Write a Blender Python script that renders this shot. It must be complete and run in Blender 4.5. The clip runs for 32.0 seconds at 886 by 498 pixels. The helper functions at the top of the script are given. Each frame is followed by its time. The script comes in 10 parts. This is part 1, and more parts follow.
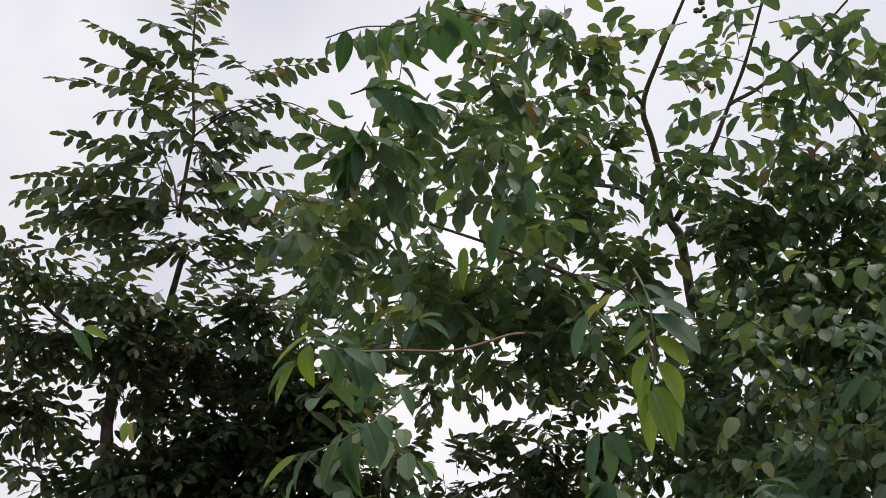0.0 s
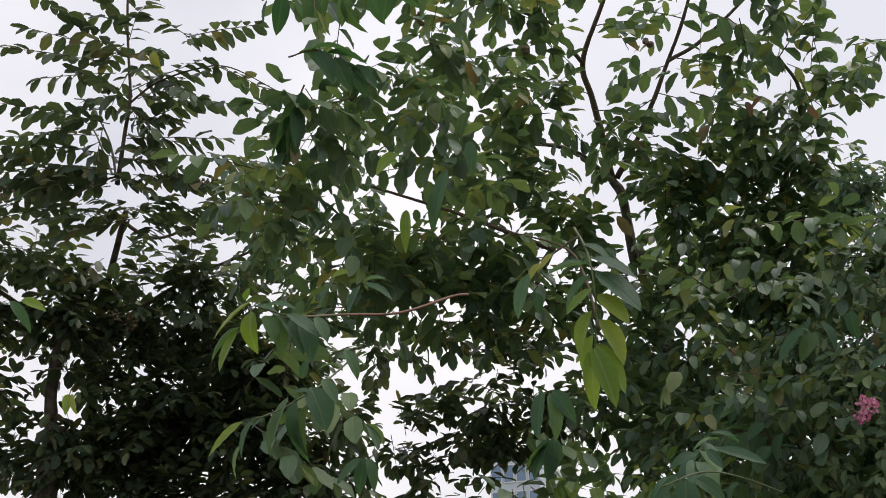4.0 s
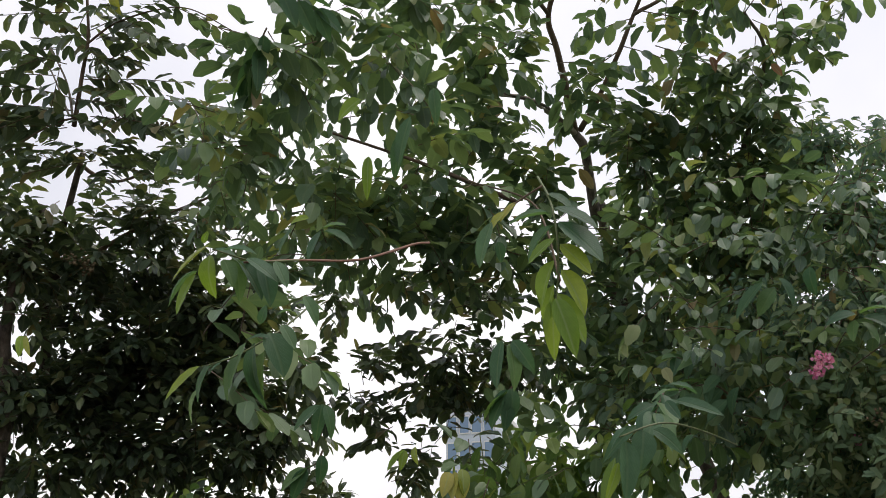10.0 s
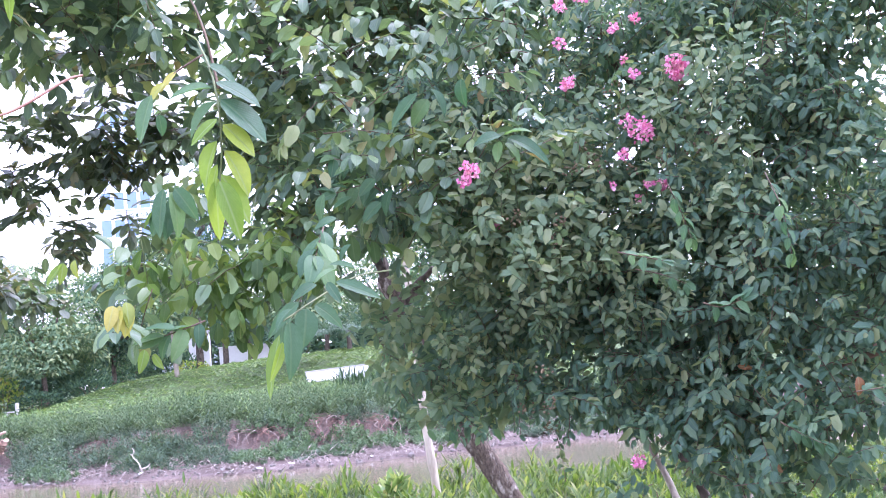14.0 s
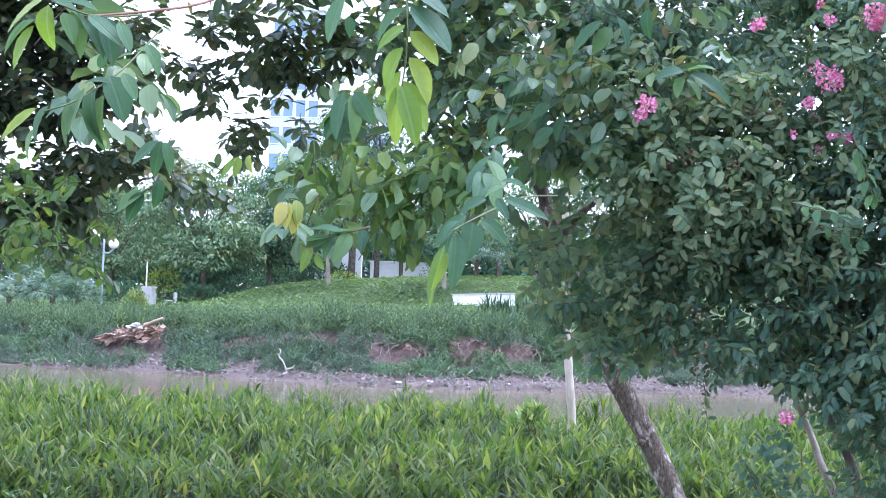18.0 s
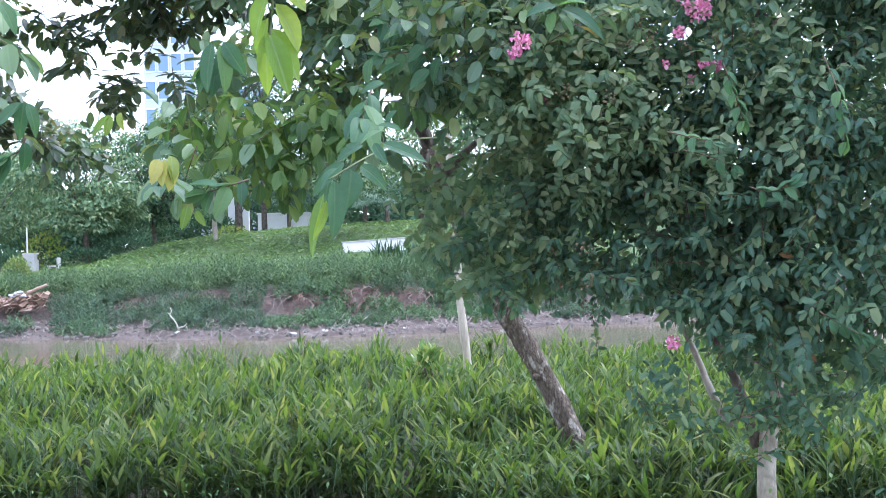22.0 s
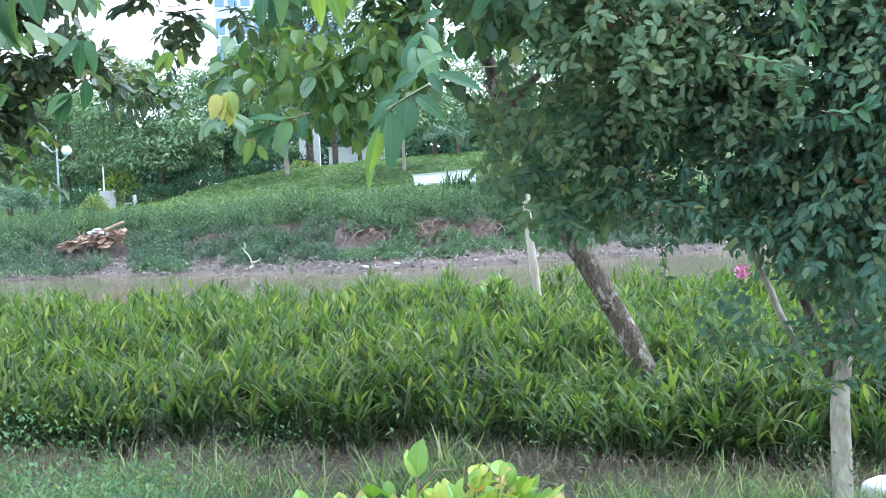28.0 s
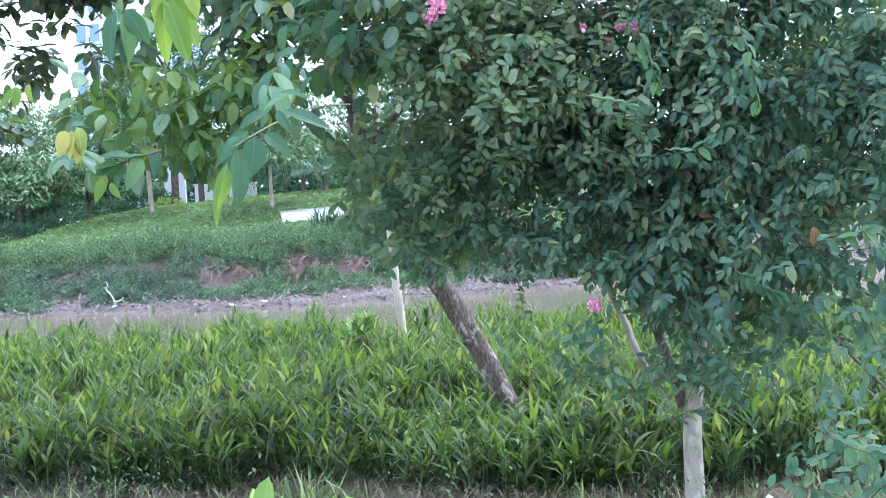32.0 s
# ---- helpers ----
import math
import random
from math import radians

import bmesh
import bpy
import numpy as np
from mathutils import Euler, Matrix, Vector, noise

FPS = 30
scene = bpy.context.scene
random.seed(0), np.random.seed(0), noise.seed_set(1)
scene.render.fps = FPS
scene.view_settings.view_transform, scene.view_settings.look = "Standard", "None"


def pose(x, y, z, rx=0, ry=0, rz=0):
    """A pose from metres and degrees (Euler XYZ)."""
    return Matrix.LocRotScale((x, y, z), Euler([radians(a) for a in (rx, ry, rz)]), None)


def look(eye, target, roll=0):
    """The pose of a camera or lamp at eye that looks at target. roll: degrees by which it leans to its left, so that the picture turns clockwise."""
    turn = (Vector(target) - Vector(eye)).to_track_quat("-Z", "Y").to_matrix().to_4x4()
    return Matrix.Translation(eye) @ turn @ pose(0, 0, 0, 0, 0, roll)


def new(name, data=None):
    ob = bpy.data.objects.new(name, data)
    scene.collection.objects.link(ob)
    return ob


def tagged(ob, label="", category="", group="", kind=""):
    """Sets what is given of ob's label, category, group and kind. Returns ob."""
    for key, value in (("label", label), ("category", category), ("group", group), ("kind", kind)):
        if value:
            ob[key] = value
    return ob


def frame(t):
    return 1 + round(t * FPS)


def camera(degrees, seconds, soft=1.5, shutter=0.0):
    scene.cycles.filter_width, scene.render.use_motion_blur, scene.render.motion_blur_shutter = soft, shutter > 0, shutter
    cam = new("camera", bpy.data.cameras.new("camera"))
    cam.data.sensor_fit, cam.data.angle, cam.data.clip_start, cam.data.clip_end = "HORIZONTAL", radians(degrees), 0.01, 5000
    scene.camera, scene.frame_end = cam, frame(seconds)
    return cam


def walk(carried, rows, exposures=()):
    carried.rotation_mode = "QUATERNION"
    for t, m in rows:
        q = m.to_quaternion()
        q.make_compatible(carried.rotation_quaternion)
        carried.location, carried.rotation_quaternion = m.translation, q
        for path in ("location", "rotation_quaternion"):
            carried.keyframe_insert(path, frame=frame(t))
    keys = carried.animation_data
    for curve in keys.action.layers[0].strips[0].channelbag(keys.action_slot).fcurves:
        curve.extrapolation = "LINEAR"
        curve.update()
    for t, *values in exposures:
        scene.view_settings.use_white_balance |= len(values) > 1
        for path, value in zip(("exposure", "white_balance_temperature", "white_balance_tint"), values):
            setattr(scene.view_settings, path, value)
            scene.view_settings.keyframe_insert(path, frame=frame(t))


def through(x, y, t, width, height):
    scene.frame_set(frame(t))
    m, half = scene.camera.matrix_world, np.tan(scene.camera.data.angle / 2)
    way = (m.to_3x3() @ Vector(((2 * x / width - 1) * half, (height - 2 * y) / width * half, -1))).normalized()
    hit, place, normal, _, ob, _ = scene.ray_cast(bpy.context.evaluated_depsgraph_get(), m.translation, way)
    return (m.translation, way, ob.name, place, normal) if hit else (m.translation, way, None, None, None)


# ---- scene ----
cam = camera(40.0, 32.0, soft=0.6, shutter=0.3)
ROWS = [
    (0.0, 0.003, 0.098, 1.327, -18.16, 24.64, 1.61),
    (0.5, 0.000, 0.106, 1.326, -17.93, 23.82, 2.04),
    (1.0, -0.001, 0.110, 1.330, -17.33, 23.39, 1.30),
    (1.5, 0.003, 0.106, 1.331, -17.22, 23.49, 0.65),
    (2.0, 0.007, 0.103, 1.330, -17.03, 23.56, 0.25),
    (2.5, 0.004, 0.105, 1.329, -16.89, 23.50, 0.29),
    (3.0, 0.011, 0.104, 1.332, -16.79, 23.40, 0.02),
    (3.5, 0.012, 0.098, 1.331, -16.35, 23.18, -0.54),
    (4.0, 0.012, 0.101, 1.332, -15.32, 22.82, -0.79),
    (4.5, 0.012, 0.107, 1.331, -14.82, 22.25, -0.30),
    (6.5, 0.001, 0.116, 1.326, -14.20, 21.84, -0.45),
    (7.0, -0.000, 0.119, 1.328, -14.06, 21.67, -0.55),
    (7.5, -0.001, 0.122, 1.327, -13.99, 21.65, -0.52),
    (8.0, -0.004, 0.123, 1.326, -13.94, 21.49, -0.22),
    (8.5, 0.001, 0.117, 1.323, -13.82, 21.53, -0.87),
    (9.0, -0.001, 0.119, 1.327, -13.68, 21.51, -0.95),
    (9.5, -0.001, 0.120, 1.329, -13.43, 21.02, -0.69),
    (10.0, -0.002, 0.129, 1.331, -13.30, 20.54, -0.40),
    (10.5, -0.027, 0.117, 1.319, -12.79, 20.02, -1.53),
    (11.0, -0.017, 0.110, 1.486, -10.45, 15.26, 1.58),
    (11.5, -0.033, 0.052, 1.709, -2.99, 11.90, 0.02),
    (12.0, -0.009, 0.043, 1.796, 1.12, 9.31, -3.22),
    (12.5, -0.014, 0.055, 1.785, -0.21, 6.11, -3.84),
    (13.0, 0.014, -0.012, 1.787, 0.48, 7.12, -4.63),
    (13.5, 0.022, -0.045, 1.779, 1.58, 5.13, -5.31),
    (15.5, 0.022, -0.066, 1.776, 4.67, 6.63, -0.72),
    (16.0, 0.005, -0.065, 1.766, -0.96, 6.13, 1.91),
    (16.5, -0.022, -0.031, 1.754, -4.22, 3.43, 2.48),
    (17.0, -0.014, -0.043, 1.754, -4.68, 3.20, 2.07),
    (17.5, -0.013, -0.048, 1.750, -4.85, 2.64, 2.55),
    (18.0, -0.015, -0.052, 1.750, -4.80, 2.22, 2.19),
    (18.5, -0.004, -0.061, 1.752, -3.89, 2.22, 1.07),
    (19.0, 0.007, -0.048, 1.750, -2.60, 1.99, 0.09),
    (19.5, 0.008, -0.039, 1.752, -1.65, 1.72, -0.11),
    (20.0, 0.007, -0.042, 1.755, -1.12, 1.52, -1.27),
    (20.5, 0.006, -0.034, 1.757, -0.68, 1.03, -1.35),
    (21.0, 0.009, -0.034, 1.755, -0.07, 0.71, -1.28),
    (21.5, 0.007, -0.028, 1.751, 0.36, 0.27, -1.19),
    (22.0, 0.004, -0.032, 1.751, 0.41, -0.32, -1.29),
    (22.5, 0.013, -0.028, 1.755, 0.52, -0.47, -1.34),
    (23.0, 0.014, -0.029, 1.752, 0.72, -0.63, -1.10),
    (23.5, 0.015, -0.026, 1.749, 1.03, -1.04, -0.99),
    (24.0, 0.014, -0.018, 1.749, 1.47, -1.62, -1.06),
    (24.5, 0.014, -0.008, 1.753, 1.59, -2.07, -1.17),
    (25.0, 0.013, -0.015, 1.753, 1.63, -2.23, -1.27),
    (25.5, 0.006, -0.013, 1.744, 1.14, -2.81, -0.73),
    (26.0, -0.012, -0.002, 1.732, -1.65, -3.70, -0.67),
    (26.5, -0.019, -0.002, 1.726, -3.61, -4.89, -0.22),
    (28.5, 0.055, 0.008, 1.754, -1.86, -3.00, -3.59),
    (29.0, 0.060, 0.005, 1.755, 0.24, -2.72, -3.75),
    (29.5, 0.064, 0.013, 1.754, 1.15, -1.97, -2.04),
    (30.0, 0.076, 0.002, 1.746, 1.98, -2.12, -2.50),
    (30.5, 0.070, 0.001, 1.750, 2.21, -2.11, -2.19),
    (31.0, 0.072, 0.003, 1.748, 1.99, -2.05, -1.67),
    (31.5, 0.091, -0.009, 1.747, 2.40, -2.00, -1.99),
    (32.0, 0.090, -0.015, 1.747, 3.10, -1.96, -2.48),
]
walk(
    cam,
    [(t, pose(x, y, z, 0, 0, -yaw) @ pose(0, 0, 0, 90 + tilt) @ pose(0, 0, 0, 0, 0, roll)) for t, x, y, z, yaw, tilt, roll in ROWS],
    exposures=((0, -0.36, 6600, 15), (9.5, -0.2, 6600, 15), (11.0, -0.1, 6700, 14), (11.5, 0.2, 6500, 12), (12.0, 1.5, 5880, 20), (12.5, 1.86, 5550, 31), (13.5, 1.95, 5430, 39), (15.5, 2.1, 5230, 38), (16.5, 1.68, 5130, 29), (19.0, 1.58, 5130, 23), (22.0, 1.5, 5270, 17), (24.0, 1.52, 5300, 9), (26.0, 1.6, 5340, 7), (29.0, 1.64, 5180, 4), (30.5, 1.7, 5120, 13), (32.0, 1.72, 5080, 14)),
)

# ---- sky and sun ----
SUN_EL, SUN_AZ = 66.0, 55.0
world = bpy.data.worlds.new("overcast_sky")
scene.world = world
world.use_nodes = True
wn, wl = world.node_tree.nodes, world.node_tree.links
sky = wn.new("ShaderNodeTexSky")
sky.sky_type, sky.sun_disc = "NISHITA", False
sky.sun_elevation, sky.sun_rotation = radians(SUN_EL), radians(SUN_AZ)
sky.dust_density, sky.ozone_density = 3.0, 1.5
coord = wn.new("ShaderNodeTexCoord")
cloud = wn.new("ShaderNodeTexNoise")
cloud.inputs["Scale"].default_value, cloud.inputs["Detail"].default_value = 2.2, 5
ramp = wn.new("ShaderNodeMapRange")
ramp.inputs["From Min"].default_value, ramp.inputs["From Max"].default_value = 0.35, 0.65
ramp.inputs["To Min"].default_value, ramp.inputs["To Max"].default_value = 0.5, 0.92
mix = wn.new("ShaderNodeMix")
mix.data_type = "RGBA"
up_dir = wn.new("ShaderNodeSeparateXYZ")
wl.new(coord.outputs["Generated"], up_dir.inputs["Vector"])
height = wn.new("ShaderNodeMapRange")
height.interpolation_type = "SMOOTHSTEP"
height.inputs["From Min"].default_value, height.inputs["From Max"].default_value = 0.0, 0.75
veil = wn.new("ShaderNodeMix")
veil.data_type = "RGBA"
veil.inputs["A"].default_value, veil.inputs["B"].default_value = (11.6, 11.4, 11.0, 1), (8.7, 9.0, 9.5, 1)
wl.new(up_dir.outputs["Z"], height.inputs["Value"])
wl.new(height.outputs["Result"], veil.inputs["Factor"])
wl.new(veil.outputs["Result"], mix.inputs["B"])
wl.new(coord.outputs["Generated"], cloud.inputs["Vector"])
wl.new(cloud.outputs["Fac"], ramp.inputs["Value"])
wl.new(ramp.outputs["Result"], mix.inputs["Factor"])
wl.new(sky.outputs["Color"], mix.inputs["A"])
wl.new(mix.outputs["Result"], wn["Background"].inputs["Color"])
wn["Background"].inputs["Strength"].default_value = 0.135
sun = new("sun", bpy.data.lights.new("sun", "SUN"))
sun.data.energy, sun.data.angle, sun.data.color = 1.5, radians(30), (1.0, 0.96, 0.88)
sun.matrix_world = look((0, 0, 0), (-math.sin(radians(SUN_AZ)) * math.cos(radians(SUN_EL)), -math.cos(radians(SUN_AZ)) * math.cos(radians(SUN_EL)), -math.sin(radians(SUN_EL))))


# ---- materials ----
def material(name, rough=0.6, metal=0.0):
    m = bpy.data.materials.new(name)
    m.use_nodes = True
    b = m.node_tree.nodes["Principled BSDF"]
    b.inputs["Roughness"].default_value, b.inputs["Metallic"].default_value = rough, metal
    return m, m.node_tree.nodes, m.node_tree.links, b


def node(nodes, kind, **values):
    n = nodes.new(kind)
    for key, value in values.items():
        n.inputs[key].default_value = value
    return n


def blend(nodes, links, fac, a, b, mode="MIX"):
    m = nodes.new("ShaderNodeMix")
    m.data_type, m.blend_type = "RGBA", mode
    for key, value in (("Factor", fac), ("A", a), ("B", b)):
        if hasattr(value, "is_linked"):
            links.new(value, m.inputs[key])
        else:
            m.inputs[key].default_value = (*value, 1) if isinstance(value, tuple) else value
    return m.outputs["Result"]


def span(nodes, links, value, a, b, c=0.0, d=1.0):
    r = node(nodes, "ShaderNodeMapRange", **{"From Min": a, "From Max": b, "To Min": c, "To Max": d})
    links.new(value, r.inputs["Value"])
    return r.outputs["Result"]


def ramp_colour(nodes, links, value, stops):
    r = nodes.new("ShaderNodeValToRGB")
    links.new(value, r.inputs["Fac"])
    while len(r.color_ramp.elements) < len(stops):
        r.color_ramp.elements.new(0.5)
    for e, (p, c) in zip(r.color_ramp.elements, stops):
        e.position, e.color = p, (*c, 1)
    return r.outputs["Color"]


def leaf_material(name, stops, rough=0.42, through=0.25, vein=0.35, veins=9.0, single=False, sheen=0.5):
    """Leaf: colour by leaf, pale midrib and side veins along the blade, some light passing through."""
    m, n, l, b = material(name, rough)
    b.inputs["Specular IOR Level"].default_value = sheen
    src = n.new("ShaderNodeObjectInfo") if single else n.new("ShaderNodeNewGeometry")
    colour = ramp_colour(n, l, src.outputs["Random" if single else "Random Per Island"], stops)
    tc = n.new("ShaderNodeTexCoord")
    blot = node(n, "ShaderNodeTexNoise", Scale=14.0, Detail=3.0)
    l.new(tc.outputs["Object"], blot.inputs["Vector"])
    colour = blend(n, l, span(n, l, blot.outputs["Fac"], 0.3, 0.75, 0.0, 0.45), colour, blend(n, l, 1.0, colour, (0.62, 0.72, 0.6), "MULTIPLY"))
    uv = n.new("ShaderNodeSeparateXYZ")
    l.new(tc.outputs["UV"], uv.inputs["Vector"])
    off = node(n, "ShaderNodeMath")
    off.operation = "SUBTRACT"
    off.inputs[1].default_value = 0.5
    l.new(uv.outputs["Y"], off.inputs[0])
    side = n.new("ShaderNodeMath")
    side.operation = "ABSOLUTE"
    l.new(off.outputs[0], side.inputs[0])
    rib = span(n, l, side.outputs[0], 0.02, 0.07, 1.0, 0.0)
    slant = n.new("ShaderNodeMath")
    slant.operation = "SUBTRACT"
    l.new(uv.outputs["X"], slant.inputs[0])
    l.new(side.outputs[0], slant.inputs[1])
    wave = n.new("ShaderNodeMath")
    wave.operation = "PINGPONG"
    wave.inputs[1].default_value = 0.5 / veins
    l.new(slant.outputs[0], wave.inputs[0])
    rays = span(n, l, wave.outputs[0], 0.0, 0.12 / veins, 0.45, 0.0)
    lines = n.new("ShaderNodeMath")
    lines.operation = "MAXIMUM"
    l.new(rib, lines.inputs[0])
    l.new(rays, lines.inputs[1])
    fac = n.new("ShaderNodeMath")
    fac.operation = "MULTIPLY"
    fac.inputs[1].default_value = vein
    l.new(lines.outputs[0], fac.inputs[0])
    colour = blend(n, l, fac.outputs[0], colour, (0.27, 0.36, 0.18))
    l.new(colour, b.inputs["Base Color"])
    bump = node(n, "ShaderNodeBump", Strength=0.35, Distance=0.004)
    bump.invert = True
    l.new(lines.outputs[0], bump.inputs["Height"])
    l.new(bump.outputs["Normal"], b.inputs["Normal"])
    tr = n.new("ShaderNodeBsdfTranslucent")
    l.new(blend(n, l, 1.0, colour, (1.3, 1.25, 0.65), "MULTIPLY"), tr.inputs["Color"])
    ms = node(n, "ShaderNodeMixShader", Fac=through)
    l.new(b.outputs[0], ms.inputs[1])
    l.new(tr.outputs[0], ms.inputs[2])
    l.new(ms.outputs[0], n["Material Output"].inputs["Surface"])
    return m


def plain_material(name, a, b_col, scale=6.0, rough=0.7, bump=0.3, fine=60.0, metal=0.0, stretch=(1, 1, 1)):
    """Two tones mixed by coarse noise, fine grain in the relief."""
    m, n, l, b = material(name, rough, metal)
    tc = n.new("ShaderNodeTexCoord")
    mp = n.new("ShaderNodeMapping")
    mp.inputs["Scale"].default_value = stretch
    l.new(tc.outputs["Object"], mp.inputs["Vector"])
    big = node(n, "ShaderNodeTexNoise", Scale=scale, Detail=6.0, Roughness=0.65)
    small = node(n, "ShaderNodeTexNoise", Scale=fine, Detail=4.0)
    for t in (big, small):
        l.new(mp.outputs["Vector"], t.inputs["Vector"])
    c = blend(n, l, span(n, l, big.outputs["Fac"], 0.35, 0.65), a, b_col)
    c = blend(n, l, span(n, l, small.outputs["Fac"], 0.3, 0.7, 0.0, 0.35), c, blend(n, l, 1.0, c, (0.5, 0.5, 0.5), "MULTIPLY"))
    l.new(c, b.inputs["Base Color"])
    bp = node(n, "ShaderNodeBump", Strength=bump, Distance=0.02)
    l.new(small.outputs["Fac"], bp.inputs["Height"])
    l.new(bp.outputs["Normal"], b.inputs["Normal"])
    return m


MYRTLE = leaf_material("myrtle_leaf", ((0.00, (0.062, 0.134, 0.101)), (0.50, (0.105, 0.199, 0.139)), (0.85, (0.170, 0.265, 0.161)), (1.00, (0.264, 0.311, 0.153))), 0.5, 0.5, 0.15, sheen=0.45)
# pale young leaf, used as well to paint lit foliage brighter
YOUNGLITMYRTLE = leaf_material("young_lit_myrtle_leaf", ((0.00, (0.125, 0.210, 0.130)), (0.55, (0.185, 0.275, 0.160)), (1.00, (0.300, 0.350, 0.200))), 0.5, 0.45, 0.15, sheen=0.4)
# brighter copy of the broad leaf, with its sunlit look in the base colour
LITBROAD = leaf_material("sunlit_broad_leaf", ((0.00, (0.075, 0.150, 0.055)), (0.55, (0.125, 0.220, 0.065)), (1.00, (0.230, 0.310, 0.080))), 0.45, 0.48, 0.15, sheen=0.4)
BANABA = leaf_material("broad_leaf", ((0.00, (0.072, 0.135, 0.088)), (0.50, (0.125, 0.210, 0.120)), (0.85, (0.195, 0.290, 0.130)), (0.98, (0.270, 0.310, 0.120)), (1.00, (0.250, 0.180, 0.090))), 0.4, 0.38, 0.15, sheen=0.6)
DARKTREE = leaf_material("dark_leaf", ((0.00, (0.050, 0.082, 0.056)), (0.55, (0.090, 0.138, 0.080)), (0.90, (0.155, 0.205, 0.098)), (1.00, (0.200, 0.170, 0.085))), 0.4, 0.36, 0.15, sheen=0.65)
FRESH = leaf_material("fresh_leaf", ((0.00, (0.145, 0.259, 0.037)), (0.60, (0.228, 0.352, 0.047)), (1.00, (0.331, 0.414, 0.072))), 0.42, 0.5, 0.45, 12, True, 0.4)
DROOP = leaf_material("drooping_leaf", ((0.00, (0.045, 0.120, 0.062)), (0.60, (0.078, 0.172, 0.085)), (1.00, (0.130, 0.235, 0.085))), 0.5, 0.46, 0.12, 11, True, 0.4)
YELLOW = leaf_material("yellowing_leaf", ((0.0, (0.22, 0.28, 0.04)), (0.7, (0.38, 0.38, 0.06)), (1.0, (0.40, 0.36, 0.08))), 0.45, 0.35, 0.3, 9, True)
ORANGE = leaf_material("rusty_leaf", ((0.00, (0.150, 0.065, 0.025)), (1.00, (0.270, 0.130, 0.050))), 0.5, 0.3, 0.3, 9, True)
GOLD = leaf_material("golden_shrub_leaf", ((0.00, (0.117, 0.234, 0.027)), (0.50, (0.243, 0.351, 0.045)), (0.88, (0.378, 0.396, 0.068)), (1.00, (0.432, 0.288, 0.117))), 0.36, 0.35, 0.25, 8)
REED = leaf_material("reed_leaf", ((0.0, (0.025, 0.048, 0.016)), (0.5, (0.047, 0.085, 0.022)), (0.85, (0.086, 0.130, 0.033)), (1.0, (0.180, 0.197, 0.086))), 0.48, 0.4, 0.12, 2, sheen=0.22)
# paler copy of the reed leaf: sunlight on the upper blades put into colour
LITREED = leaf_material("sunlit_reed_leaf", ((0.0, (0.052, 0.105, 0.023)), (0.5, (0.097, 0.160, 0.034)), (0.85, (0.155, 0.213, 0.054)), (1.0, (0.255, 0.276, 0.109))), 0.5, 0.48, 0.12, 2, sheen=0.25)
HERB = leaf_material("herb_leaf", ((0.0, (0.056, 0.108, 0.060)), (0.6, (0.099, 0.171, 0.092)), (1.0, (0.178, 0.254, 0.153))), 0.5, 0.28, 0.2, 5, sheen=0.2)
GRASS = leaf_material("bank_herb_leaf", ((0.00, (0.047, 0.087, 0.052)), (0.60, (0.089, 0.148, 0.083)), (1.00, (0.164, 0.219, 0.132))), 0.6, 0.28, 0.1, 2, sheen=0.2)
COVER = leaf_material("lawn_cover", ((0.0, (0.097, 0.173, 0.069)), (0.6, (0.152, 0.252, 0.098)), (1.0, (0.263, 0.341, 0.149))), 0.55, 0.28, 0.1, 2, sheen=0.2)
FARLEAF = leaf_material("far_tree_leaf", ((0.0, (0.077, 0.142, 0.084)), (0.6, (0.144, 0.232, 0.129)), (1.0, (0.299, 0.350, 0.187))), 0.75, 0.25, 0.1, 4, sheen=0.2)
FARDARK = leaf_material("far_dark_leaf", ((0.0, (0.037, 0.082, 0.059)), (0.6, (0.068, 0.137, 0.085)), (1.0, (0.121, 0.191, 0.096))), 0.75, 0.2, 0.1, 4, sheen=0.2)
STRAP = leaf_material("strap_leaf", ((0.0, (0.022, 0.055, 0.028)), (0.7, (0.045, 0.095, 0.046)), (1.0, (0.09, 0.15, 0.07))), 0.5, 0.15, 0.1, 2, sheen=0.3)
PALM = leaf_material("palm_leaf", ((0.0, (0.075, 0.135, 0.095)), (1.0, (0.16, 0.25, 0.17))), 0.45, 0.2, 0.1, 2)
DRY = plain_material("dry_stems", (0.15, 0.115, 0.08), (0.38, 0.32, 0.24), 9, 0.85)
PETAL = leaf_material("pink_petal", ((0.0, (0.60, 0.14, 0.36)), (0.5, (0.76, 0.29, 0.55)), (1.0, (0.88, 0.52, 0.75))), 0.6, 0.35, 0.0)
LAWN = leaf_material("bank_lawn_grass", ((0.00, (0.061, 0.127, 0.036)), (0.50, (0.163, 0.265, 0.077)), (0.80, (0.326, 0.388, 0.154)), (1.00, (0.469, 0.408, 0.245))), 0.5, 0.35, 0.1, 2)
SOFTWEED = leaf_material("soft_weed", ((0.00, (0.077, 0.161, 0.081)), (0.60, (0.161, 0.280, 0.130)), (1.00, (0.297, 0.416, 0.196))), 0.55, 0.4, 0.1, 3, sheen=0.2)
BANKWEED = leaf_material("bank_weed", ((0.0, (0.048, 0.087, 0.067)), (0.55, (0.095, 0.150, 0.110)), (0.88, (0.130, 0.197, 0.131)), (1.0, (0.186, 0.188, 0.146))), 0.6, 0.25, 0.1, 4, sheen=0.2)
BUD = plain_material("seed_bud", (0.10, 0.085, 0.04), (0.18, 0.13, 0.07), 40, 0.7)
BARK = plain_material("grey_brown_bark", (0.030, 0.024, 0.018), (0.17, 0.14, 0.108), 15, 0.92, 1.0, 40, stretch=(1, 1, 0.55))
